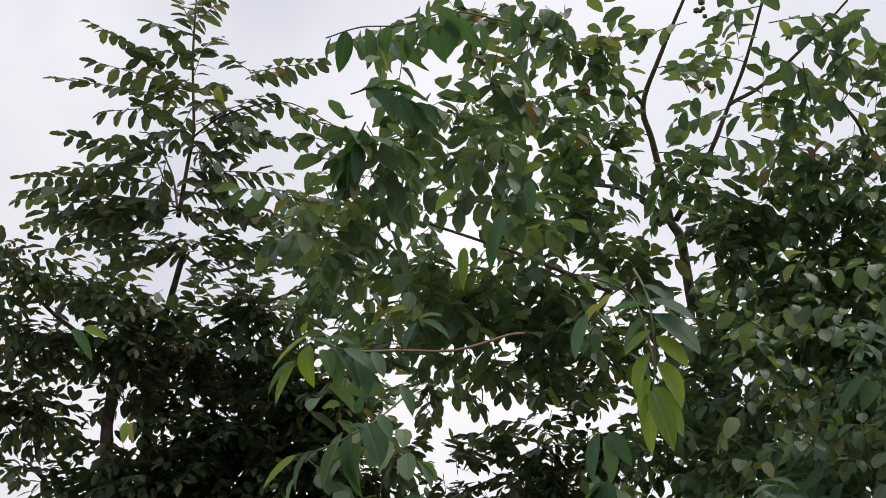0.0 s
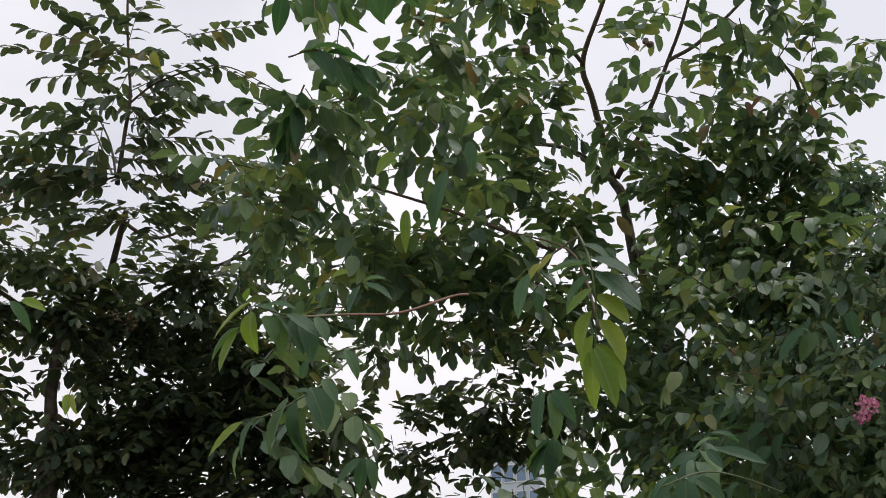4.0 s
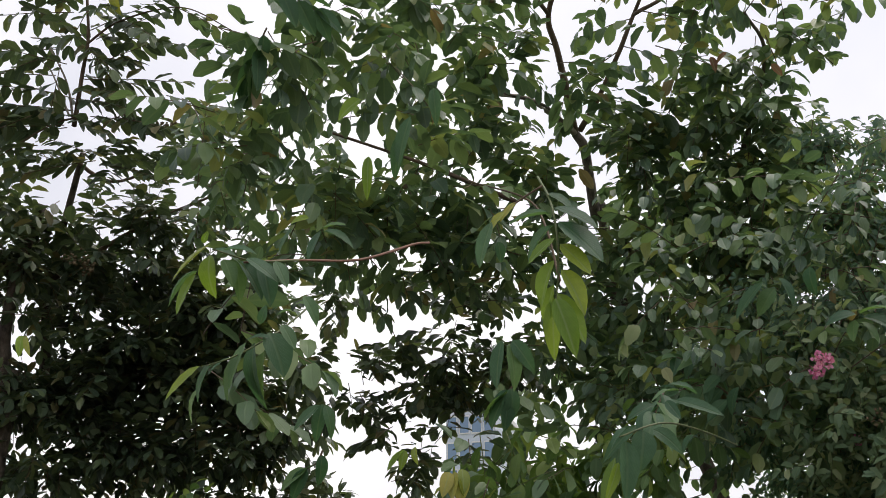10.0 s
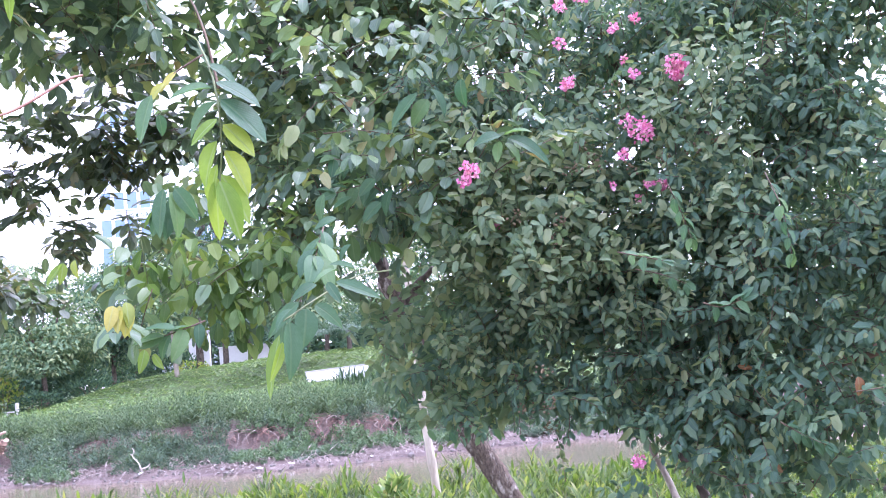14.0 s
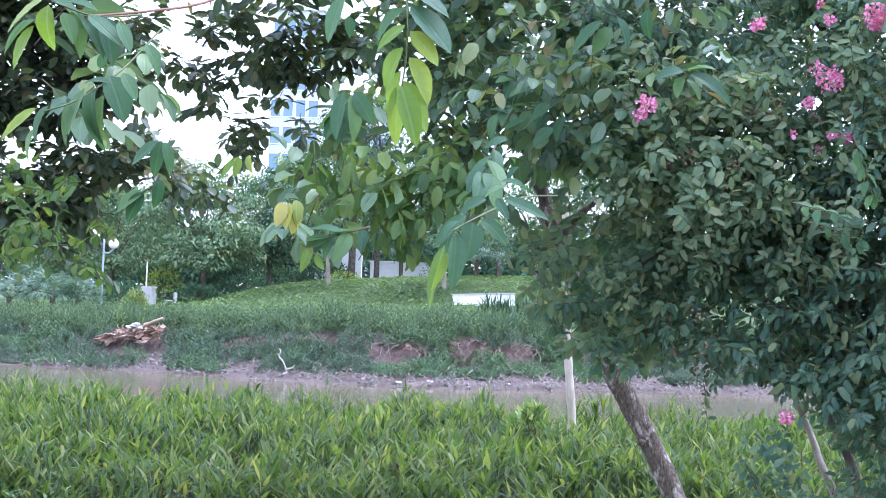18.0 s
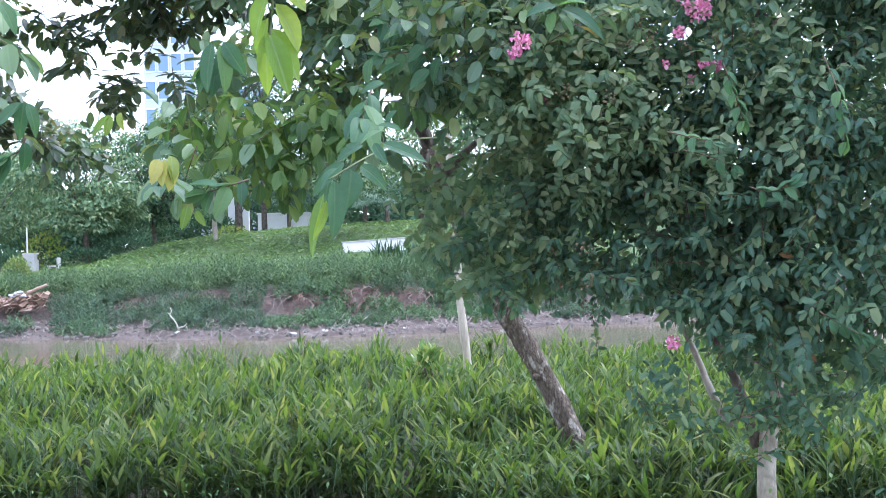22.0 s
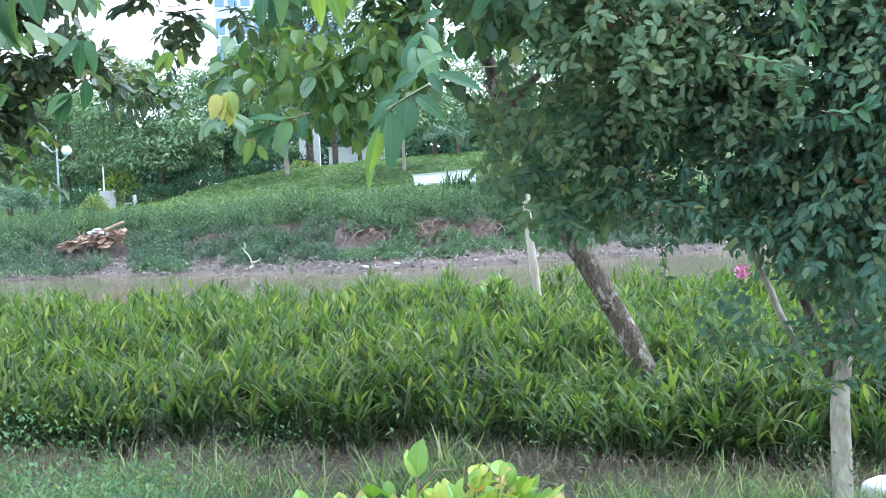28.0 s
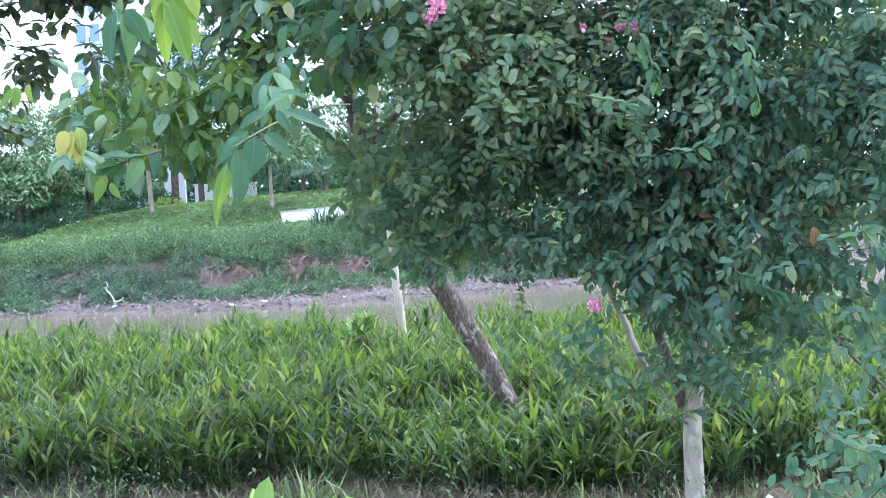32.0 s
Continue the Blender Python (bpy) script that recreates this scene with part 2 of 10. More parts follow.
def bark_material(name, dark, mid, pale, scale):
    """Flaking bark: cracked plates, pale blotches of lichen, deep relief."""
    m, n, l, b = material(name, 0.92)
    tc = n.new("ShaderNodeTexCoord")
    mp = n.new("ShaderNodeMapping")
    mp.inputs["Scale"].default_value = (1, 1, 0.45)
    l.new(tc.outputs["Object"], mp.inputs["Vector"])
    plates = node(n, "ShaderNodeTexVoronoi", Scale=scale)
    plates.feature = "DISTANCE_TO_EDGE"
    grain = node(n, "ShaderNodeTexNoise", Scale=scale * 1.6, Detail=7.0, Roughness=0.7)
    blot = node(n, "ShaderNodeTexNoise", Scale=scale * 0.35, Detail=5.0, Roughness=0.7)
    for t in (plates, grain, blot):
        l.new(mp.outputs["Vector"], t.inputs["Vector"])
    c = blend(n, l, span(n, l, grain.outputs["Fac"], 0.35, 0.66), dark, mid)
    c = blend(n, l, span(n, l, plates.outputs["Distance"], 0.0, 0.09, 0.35, 0.0), c, dark)
    c = blend(n, l, span(n, l, blot.outputs["Fac"], 0.54, 0.63, 0.0, 0.85), c, pale)
    l.new(c, b.inputs["Base Color"])
    tall = node(n, "ShaderNodeMath")
    tall.operation = "ADD"
    l.new(grain.outputs["Fac"], tall.inputs[0])
    l.new(span(n, l, plates.outputs["Distance"], 0.0, 0.12, 0.0, 0.3), tall.inputs[1])
    bp = node(n, "ShaderNodeBump", Strength=1.0, Distance=0.02)
    l.new(tall.outputs[0], bp.inputs["Height"])
    l.new(bp.outputs["Normal"], b.inputs["Normal"])
    return m


FLAKY = bark_material("flaking_bark", (0.055, 0.040, 0.030), (0.225, 0.178, 0.132), (0.50, 0.46, 0.39), 34.0)
PEELING = bark_material("peeling_pale_bark", (0.21, 0.18, 0.14), (0.42, 0.38, 0.31), (0.62, 0.58, 0.49), 9.0)
SMOOTH = plain_material("smooth_pale_bark", (0.20, 0.17, 0.125), (0.33, 0.295, 0.235), 7, 0.7, 0.35, 50, stretch=(1, 1, 0.3))
TWIG = plain_material("brown_twig", (0.085, 0.058, 0.035), (0.15, 0.105, 0.065), 12, 0.75, 0.3)
REDTWIG = plain_material("reddish_twig", (0.17, 0.075, 0.045), (0.24, 0.12, 0.07), 12, 0.65, 0.3)
FRESHSTEM = plain_material("green_stem", (0.08, 0.11, 0.035), (0.13, 0.16, 0.055), 20, 0.6, 0.2)
DEADWOOD = plain_material("weathered_wood", (0.36, 0.31, 0.23), (0.56, 0.50, 0.40), 8, 0.85, 0.6, 45, stretch=(1, 1, 0.25))
REDROOT = plain_material("dry_root", (0.13, 0.075, 0.058), (0.27, 0.17, 0.13), 10, 0.85, 0.4)
DRIFTTWIG = plain_material("washed_twig", (0.20, 0.165, 0.14), (0.40, 0.35, 0.30), 10, 0.85, 0.4)
DRIFT = plain_material("bleached_driftwood", (0.40, 0.36, 0.30), (0.56, 0.52, 0.45), 8, 0.85, 0.5, 40)
WHITE = plain_material("white_paint", (0.74, 0.74, 0.72), (0.80, 0.80, 0.79), 3, 0.6, 0.1)
BAG = plain_material("dirty_white_plastic", (0.70, 0.71, 0.72), (0.82, 0.83, 0.84), 8, 0.6, 0.25, 90)
CONCRETE = plain_material("pale_concrete", (0.42, 0.41, 0.39), (0.55, 0.54, 0.51), 3, 0.8, 0.2)
FACADE = plain_material("pale_blue_facade", (0.55, 0.62, 0.70), (0.62, 0.68, 0.75), 0.3, 0.6, 0.05, 5)
LAMPPOLE = plain_material("pale_green_metal", (0.34, 0.40, 0.42), (0.42, 0.48, 0.49), 6, 0.45, 0.1, 60, 0.3)
PALEWOOD = plain_material("split_pale_wood", (0.28, 0.18, 0.13), (0.50, 0.37, 0.28), 4, 0.85, 0.8, 30)
RUST = plain_material("rotting_wood", (0.10, 0.06, 0.042), (0.30, 0.19, 0.13), 5, 0.85, 0.8, 30)
STONE = plain_material("grey_stone", (0.10, 0.09, 0.08), (0.20, 0.18, 0.16), 9, 0.85, 0.6, 50)
LITTER = plain_material("pale_litter", (0.34, 0.35, 0.35), (0.62, 0.62, 0.60), 8, 0.5, 0.2)

GLOBE, gn, gl, gb = material("white_globe", 0.25)
gb.inputs["Base Color"].default_value = (0.82, 0.82, 0.80, 1)
gb.inputs["Subsurface Weight"].default_value = 0.15
GLASS, gn, gl, gb = material("dark_window_glass", 0.06)
gb.inputs["Base Color"].default_value = (0.17, 0.27, 0.40, 1)
WATER, n_, l_, b_ = material("muddy_water", 0.06)
b_.inputs["Base Color"].default_value = (0.15, 0.125, 0.085, 1)
b_.inputs["IOR"].default_value = 1.33
tc_ = n_.new("ShaderNodeTexCoord")
mp_ = n_.new("ShaderNodeMapping")
mp_.inputs["Scale"].default_value = (0.6, 2.2, 1)
rip = node(n_, "ShaderNodeTexNoise", Scale=3.0, Detail=5.0)
bp_ = node(n_, "ShaderNodeBump", Strength=0.12, Distance=0.03)
l_.new(tc_.outputs["Object"], mp_.inputs["Vector"])
l_.new(mp_.outputs["Vector"], rip.inputs["Vector"])
l_.new(rip.outputs["Fac"], bp_.inputs["Height"])
l_.new(bp_.outputs["Normal"], b_.inputs["Normal"])

# ground: brown soil with litter, bare grey-brown mud along the water, dull green sod elsewhere
SOIL, n_, l_, b_ = material("bank_soil", 0.9)
tc_ = n_.new("ShaderNodeTexCoord")
sep = n_.new("ShaderNodeSeparateXYZ")
l_.new(tc_.outputs["Object"], sep.inputs["Vector"])
na = node(n_, "ShaderNodeTexNoise", Scale=0.9, Detail=8.0, Roughness=0.7)
nb = node(n_, "ShaderNodeTexNoise", Scale=22.0, Detail=6.0, Roughness=0.7)
nc = node(n_, "ShaderNodeTexNoise", Scale=3.5, Detail=6.0, Roughness=0.6)
for t_ in (na, nb, nc):
    l_.new(tc_.outputs["Object"], t_.inputs["Vector"])
soil = blend(n_, l_, span(n_, l_, nc.outputs["Fac"], 0.35, 0.65), (0.135, 0.096, 0.084), (0.225, 0.176, 0.158))
soil = blend(n_, l_, span(n_, l_, nb.outputs["Fac"], 0.4, 0.7, 0.0, 0.7), soil, (0.07, 0.052, 0.036))
sod = blend(n_, l_, span(n_, l_, nb.outputs["Fac"], 0.35, 0.65), (0.055, 0.095, 0.03), (0.10, 0.15, 0.045))
edge = n_.new("ShaderNodeMath")
edge.operation = "ADD"
l_.new(sep.outputs["Z"], edge.inputs[0])
l_.new(span(n_, l_, na.outputs["Fac"], 0.3, 0.7, -0.35, 0.35), edge.inputs[1])
l_.new(blend(n_, l_, span(n_, l_, edge.outputs[0], 0.45, 0.75), soil, sod), b_.inputs["Base Color"])
bp_ = node(n_, "ShaderNodeBump", Strength=1.0, Distance=0.12)
l_.new(nb.outputs["Fac"], bp_.inputs["Height"])
l_.new(bp_.outputs["Normal"], b_.inputs["Normal"])


# ---- mesh helpers ----
def part(name, data, mat, parent, label=""):
    """Links a mesh (or bmesh) as one object under a thing or a part."""
    if isinstance(data, bmesh.types.BMesh):
        me = bpy.data.meshes.new(name)
        data.to_mesh(me)
        data.free()
        data = me
    if not data.materials:
        data.materials.append(mat)
    ob = new(name, data)
    ob.parent = parent
    if label:
        ob["label"] = label
    return ob


def thing(name, place, label, category, group="", kind=""):
    ob = new(name)
    ob.location = place
    ob.empty_display_size = 0.1
    return tagged(ob, label, category, group, kind)


def mesh_arrays(name, verts, faces, smooth=True):
    me = bpy.data.meshes.new(name)
    me.from_pydata([tuple(v) for v in verts], [], faces)
    if smooth:
        me.polygons.foreach_set("use_smooth", np.ones(len(me.polygons), dtype=bool))
    me.update()
    return me


def leaf_shape(profile, curl, fold, steps=4, ruffle=0.0, aspect=0.4, cuts=None):
    """A unit leaf along +x, one long, one wide: folded along the midrib and curling down to its tip."""
    v, uv, f = [(0, 0, 0)], [(0, 0.5)], []
    for i in range(1, steps):
        s = cuts[i - 1] if cuts else i / steps
        w = profile(s) * 0.5
        z = -curl * s * s
        x = s * (1 - 0.25 * curl * s)
        r = ruffle * (1 if i % 2 else -1)
        e = w * fold * aspect
        v += [(x, w, z + e + r), (x, 0, z), (x, -w, z + e - r)]
        uv += [(s, 0.5 + w), (s, 0.5), (s, 0.5 - w)]
    v.append((1 - 0.25 * curl, 0, -curl))
    uv.append((1, 0.5))
    f += [(0, 2, 1), (0, 3, 2)]
    for i in range(steps - 2):
        a = 1 + 3 * i
        f += [(a, a + 1, a + 4, a + 3), (a + 1, a + 2, a + 5, a + 4)]
    a = 1 + 3 * (steps - 2)
    f += [(a, a + 1, a + 3), (a + 1, a + 2, a + 3)]
    return np.array(v, dtype=float), np.array(uv, dtype=float), f


OVATE = lambda s: 1.0 * math.sin(math.pi * s ** 0.8) ** 0.75
LANCE = lambda s: 1.0 * math.sin(math.pi * s ** 0.62) ** 0.9
ROUND = lambda s: 1.0 * math.sin(math.pi * s ** 0.85) ** 0.6
OBOV = lambda s: 1.0 * math.sin(math.pi * s ** 1.12) ** 0.6
BLADE = lambda s: 1.0 - 0.75 * s
SHAPES = {
    "ovate": [leaf_shape(OBOV, c, f, 4, 0.01, 0.4, (0.13, 0.5, 0.87)) for c, f in ((0.08, 0.25), (0.22, 0.35), (0.38, 0.2), (0.15, 0.55))],
    "broad": [leaf_shape(OBOV, c, f, 5, 0.015, 0.4, (0.08, 0.32, 0.68, 0.93)) for c, f in ((0.12, 0.25), (0.3, 0.4), (0.5, 0.3), (0.2, 0.6))],
    "lance": [leaf_shape(LANCE, c, f, 3, 0, 0.14) for c, f in ((0.05, 0.3), (0.2, 0.4), (0.4, 0.3), (0.6, 0.4))],
    "lance_far": [leaf_shape(LANCE, c, f, 2, 0, 0.12) for c, f in ((0.10, 0.3), (0.3, 0.4), (0.55, 0.3))],
    "round": [leaf_shape(ROUND, c, f, 5) for c, f in ((0.06, 0.25), (0.2, 0.35), (0.32, 0.3), (0.12, 0.5))],
    "oval": [leaf_shape(OBOV, c, f, 3, 0.02, 0.5, (0.24, 0.78)) for c, f in ((0.2, 0.4), (0.5, 0.7), (0.85, 0.5), (0.35, 0.9))],
    "small": [leaf_shape(OVATE, c, f, 3) for c, f in ((0.1, 0.3), (0.3, 0.3))],
    "flake": [leaf_shape(OVATE, c, f, 2) for c, f in ((0.1, 0.3), (0.3, 0.3))],
    "sliver": [(np.array(((0, 0, 0), (0.45, 0.5, b), (1, 0, -c), (0.45, -0.5, b)), dtype=float), np.array(((0, 0.5), (0.45, 1), (1, 0.5), (0.45, 0)), dtype=float), [(0, 3, 2, 1)]) for b, c in ((0.05, 0.1), (-0.03, 0.25))],
    "blade": [leaf_shape(BLADE, c, 0.3, 2, 0, 0.05) for c in (0.1, 0.3, 0.6)],
}


def leaves_mesh(name, P, D, N, L, Wd, shape):
    """One mesh of many leaves: base points P, blade directions D, upper sides N, lengths L, widths Wd."""
    P, D, N, L, Wd = (np.asarray(a, dtype=float) for a in (P, D, N, L, Wd))
    D = D / (np.linalg.norm(D, axis=1, keepdims=True) + 1e-9)
    S = np.cross(N, D)
    S /= np.linalg.norm(S, axis=1, keepdims=True) + 1e-9
    U = np.cross(D, S)
    kinds = SHAPES[shape]
    pick = np.random.randint(0, len(kinds), len(P))
    co, uvs, loops, starts, base, count = [], [], [], [], 0, 0
    for k, (v, uv, f) in enumerate(kinds):
        i = np.where(pick == k)[0]
        if not len(i):
            continue
        c = P[i, None] + D[i, None] * (v[None, :, :1] * L[i, None, None]) + S[i, None] * (v[None, :, 1:2] * Wd[i, None, None]) + U[i, None] * (v[None, :, 2:] * L[i, None, None])
        co.append(c.reshape(-1, 3))
        flat = np.concatenate([np.array(q) for q in f])
        sizes = np.array([len(q) for q in f])
        loops.append((base + np.arange(len(i))[:, None] * len(v) + flat[None]).ravel())
        st = np.concatenate([[0], np.cumsum(sizes)[:-1]])
        starts.append((count + np.arange(len(i))[:, None] * len(flat) + st[None]).ravel())
        uvs.append(np.tile(uv[flat], (len(i), 1)))
        base += len(i) * len(v)
        count += len(i) * len(flat)
    co, uvs, loops, starts = np.concatenate(co), np.concatenate(uvs), np.concatenate(loops), np.concatenate(starts)
    me = bpy.data.meshes.new(name)
    me.vertices.add(len(co))
    me.vertices.foreach_set("co", co.ravel())
    me.loops.add(len(loops))
    me.loops.foreach_set("vertex_index", loops.astype(np.int32))
    me.polygons.add(len(starts))
    me.polygons.foreach_set("loop_start", starts.astype(np.int32))
    me.uv_layers.new(name="blade").data.foreach_set("uv", uvs.ravel())
    me.update(calc_edges=True)
    me.polygons.foreach_set("use_smooth", np.ones(len(starts), dtype=bool))
    me.validate()
    return me


def smooth_path(pts, steps=5):
    """A Catmull-Rom curve through the points."""
    p = [Vector(q) for q in pts]
    if len(p) == 2:
        return [p[0].lerp(p[1], i / steps) for i in range(steps + 1)]
    p = [p[0] * 2 - p[1]] + p + [p[-1] * 2 - p[-2]]
    out = []
    for i in range(1, len(p) - 2):
        a, b, c, d = p[i - 1: i + 3]
        for k in range(steps):
            t = k / steps
            out.append(0.5 * (2 * b + (c - a) * t + (2 * a - 5 * b + 4 * c - d) * t * t + (3 * b - a - 3 * c + d) * t ** 3))
    return out + [p[-2]]


def tube_data(path, r0, r1, sides=8, rough=0.0, offset=0):
    """Vertices and faces of a tapered, slightly uneven round limb."""
    verts, faces = [], []
    n = len(path)
    for i, q in enumerate(path):
        d = (path[min(i + 1, n - 1)] - path[max(i - 1, 0)]).normalized()
        a = d.cross(Vector((0.31, 0.95, 0.05))).normalized()
        b = d.cross(a)
        r = r0 + (r1 - r0) * i / (n - 1)
        for k in range(sides):
            w = 2 * math.pi * k / sides
            rr = r * (1 + rough * (noise.noise(q * 9 + Vector((k * 1.7, 0, 0))))) 
            verts.append(q + (a * math.cos(w) + b * math.sin(w)) * rr)
    for i in range(n - 1):
        for k in range(sides):
            k2 = (k + 1) % sides
            faces.append(tuple(offset + v for v in (i * sides + k, i * sides + k2, (i + 1) * sides + k2, (i + 1) * sides + k)))
    faces.append(tuple(offset + k for k in reversed(range(sides))))
    faces.append(tuple(offset + (n - 1) * sides + k for k in range(sides)))
    return verts, faces


def limb(name, tree, pts, r0, r1, mat, label="", sides=9, rough=0.25, steps=6):
    v, f = tube_data(smooth_path(pts, steps), r0, r1, sides, rough)
    return part(name, mesh_arrays(name, [q - tree.location for q in v], f), mat, tree, label)


class Foliage:
    """Gathers the twigs and leaves of one plant, which then become one mesh each."""

    def __init__(self, shape, length, ratio, face=(0, 0, 1), sway=0.22):
        self.shape, self.length, self.ratio = shape, length, ratio
        self.face, self.sway = Vector(face), sway
        self.p, self.d, self.n, self.l = [], [], [], []
        self.tv, self.tf = [], []

    def leaf(self, p, d, n, scale=1.0):
        self.p.append(tuple(p)), self.d.append(tuple(d)), self.n.append(tuple(n))
        self.l.append(self.length * scale)

    def spray(self, p, d, length, spacing, droop=0.25, hang=0.35, twig=0.003, scale=1.0, wild=0.12):
        """A shoot from p towards d that sags, with leaves in two even ranks like a feather."""
        d = Vector(d).normalized()
        pts, q, n = [Vector(p)], Vector(p), max(2, int(length / spacing))
        flat = self.face + Vector((random.gauss(0, self.sway), random.gauss(0, self.sway), 0))
        swing = random.uniform(0.3, 0.65)
        sag = hang * random.uniform(0.3, 1.4)
        for i in range(n):
            d = (d + Vector((0, 0, -droop / n))).normalized()
            q = q + d * spacing
            pts.append(q.copy())
            side = d.cross(flat)
            side = side.normalized() if side.length > 0.05 else Vector((1, 0, 0))
            s = side * (1 if i % 2 else -1)
            w = s + d * (swing + 0.5 * i / n) + Vector((random.gauss(0, wild), random.gauss(0, wild), -sag + random.gauss(0, wild * 1.5)))
            up = flat + s * 0.25 + Vector((random.gauss(0, wild * 1.6), random.gauss(0, wild * 1.6), 0))
            self.leaf(q, w, up, random.uniform(0.82, 1.08) * scale * (1 - 0.45 * (i / n) ** 3) * (0.8 if i < 2 else 1.0))
        self.leaf(q, d, flat, scale * random.uniform(0.5, 0.8))
        if scale > 1.0 or random.random() < 0.55:
            self.twig(pts[:: max(1, n // 2)] + [pts[-1]], twig)

    def twig(self, pts, r):
        v, f = tube_data(pts, r, r * 0.5, 3, 0, len(self.tv))
        self.tv += v
        self.tf += f

    def lobe(self, c, r, count, length=0.32, spacing=0.045, droop=0.3, hang=0.35, shell=0.5, scale=1.0):
        """Shoots that fill one lobe of the crown, growing outwards from its core."""
        c, r = Vector(c), Vector(r)
        for _ in range(count):
            u = Vector([random.gauss(0, 1) for _ in range(3)]).normalized()
            k = random.random() ** shell
            p = c + Vector((u.x * r.x, u.y * r.y, u.z * r.z)) * k
            d = u * 0.8 + Vector((random.gauss(0, 0.4), random.gauss(0, 0.4), random.gauss(0.1, 0.35)))
            p = p - d.normalized() * length * 0.5
            self.spray(p, d, length * random.uniform(0.6, 1.25), spacing, droop, hang, 0.0028, scale)

    def grow(self, tree, leaf_mat, twig_mat, crown="crown", twigs="branchwork", label=""):
        at = np.array(tree.location)
        L = np.array(self.l)
        ob = part(crown, leaves_mesh(crown, np.array(self.p) - at, self.d, self.n, L, L * self.ratio * np.random.uniform(0.85, 1.15, len(L)), self.shape), leaf_mat, tree, label)
        tagged(ob, kind="stuff")
        if self.tv:
            ob = part(twigs, mesh_arrays(twigs, [v - tree.location for v in self.tv], self.tf), twig_mat, tree)
            tagged(ob, kind="stuff")


def one_leaf(name, shape, k, length, width):
    """A single leaf mesh, for the big leaves that hang close by."""
    v, uv, f = leaf_shape(OVATE if shape == "broad" else LANCE, (0.15, 0.32, 0.5, 0.24)[k % 4], (0.25, 0.4, 0.3, 0.55)[k % 4], 9, 0.005)
    me = bpy.data.meshes.new(name)
    me.from_pydata([(a * length, b * width, c * length) for a, b, c in v], [], f)
    lay = me.uv_layers.new(name="blade")
    for lp in me.loops:
        lay.data[lp.index].uv = uv[lp.vertex_index]
    me.polygons.foreach_set("use_smooth", np.ones(len(me.polygons), dtype=bool))
    return me


BIG = {m.name: [one_leaf("leaf", "broad", k, 1.0, 0.42) for k in range(4)] for m in (FRESH, DROOP, YELLOW, ORANGE)}


def big_leaf(tree, p, d, up, length, mat, k=0, slim=1.0):
    """One large leaf of its own, from its stalk p towards d."""
    d = Vector(d).normalized()
    s = Vector(up).cross(d).normalized()
    u = d.cross(s)
    ob = part("leaf", BIG[mat.name][k % 4], mat, tree)
    m = Matrix((d, s, u)).transposed().to_4x4()
    m = Matrix.Translation(Vector(p) - tree.location) @ m @ Matrix.Diagonal((length, length * slim, length, 1))
    ob.matrix_basis = m
    return ob


def leaf_to(tree, p, q, mat, k=0, wide=0.42, turn=0.0):
    """One large leaf from its stalk p to its tip q, its upper side towards the open bank."""
    d = Vector(q) - Vector(p)
    return big_leaf(tree, p, d, Vector((turn, -0.9, 0.35) if mat is FRESH else (turn * 0.8, -0.6, 0.8)), d.length * 1.04, mat, k, wide / 0.42)


def hanging_shoot(tree, pts, count, length, mat, spread=0.75, stem=0.004, slim=1.0, stem_mat=None, start=0.15):
    """A shoot with large paired leaves that hang from it on both sides."""
    path = smooth_path(pts, 8)
    v, f = tube_data(path, stem, stem * 0.5, 6)
    part("shoot", mesh_arrays("shoot", [q - tree.location for q in v], f), stem_mat or TWIG, tree)
    for i in range(count):
        s = start + (1 - start) * i / max(1, count - 1)
        j = min(int(s * (len(path) - 1)), len(path) - 2)
        q = path[j].lerp(path[j + 1], s * (len(path) - 1) - j)
        along = (path[j + 1] - path[j]).normalized()
        side = along.cross(Vector((0, -1, 0.25)))
        side = side.normalized() if side.length > 0.1 else Vector((1, 0, 0))
        s_ = side * (1 if i % 2 else -1)
        d = along * random.uniform(0.5, 0.9) + s_ * spread * random.uniform(0.5, 1.1) + Vector((0, random.uniform(-0.25, 0.2), -0.25))
        big_leaf(tree, q, d, Vector((0, -0.55, 0.8)) + s_ * 0.45 + Vector([random.gauss(0, 0.15) for _ in range(3)]), length * random.uniform(0.8, 1.12) * (1.05 - 0.25 * abs(s - 0.5)), mat, i + random.randint(0, 3), slim)
    big_leaf(tree, path[-1], path[-1] - path[-3], (random.gauss(0, 0.3), -0.9, 0.3), length * 0.9, mat, 1, slim)


def flower_cluster(tree, p, r, count):
    """A loose head of crinkled petals."""
    P, D, N = [], [], []
    count *= 2
    for _ in range(count):
        u = Vector([random.gauss(0, 1) for _ in range(3)]).normalized()
        P.append(Vector(p) - tree.location + u * r * random.random() ** 0.5)
        D.append(u + Vector([random.gauss(0, 0.5) for _ in range(3)]))
        N.append([random.gauss(0, 1) for _ in range(3)])
    L = np.random.uniform(0.011, 0.02, count)
    tagged(part("blossom", leaves_mesh("blossom", P, D, N, L, L * 0.95, "small"), PETAL, tree, "crinkled pink blossom"), kind="stuff")


def seed_cluster(tree, p, r, count, size=0.007):
    bm = bmesh.new()
    for _ in range(count):
        u = Vector([random.gauss(0, 1) for _ in range(3)]).normalized() * r * random.random() ** 0.6
        bmesh.ops.create_icosphere(bm, subdivisions=1, radius=size * random.uniform(0.7, 1.2), matrix=Matrix.Translation(Vector(p) - tree.location + Vector((u.x, u.y, u.z * 0.8))))
    tagged(part("fruit_head", bm, BUD, tree, "round brownish buds"), kind="stuff")


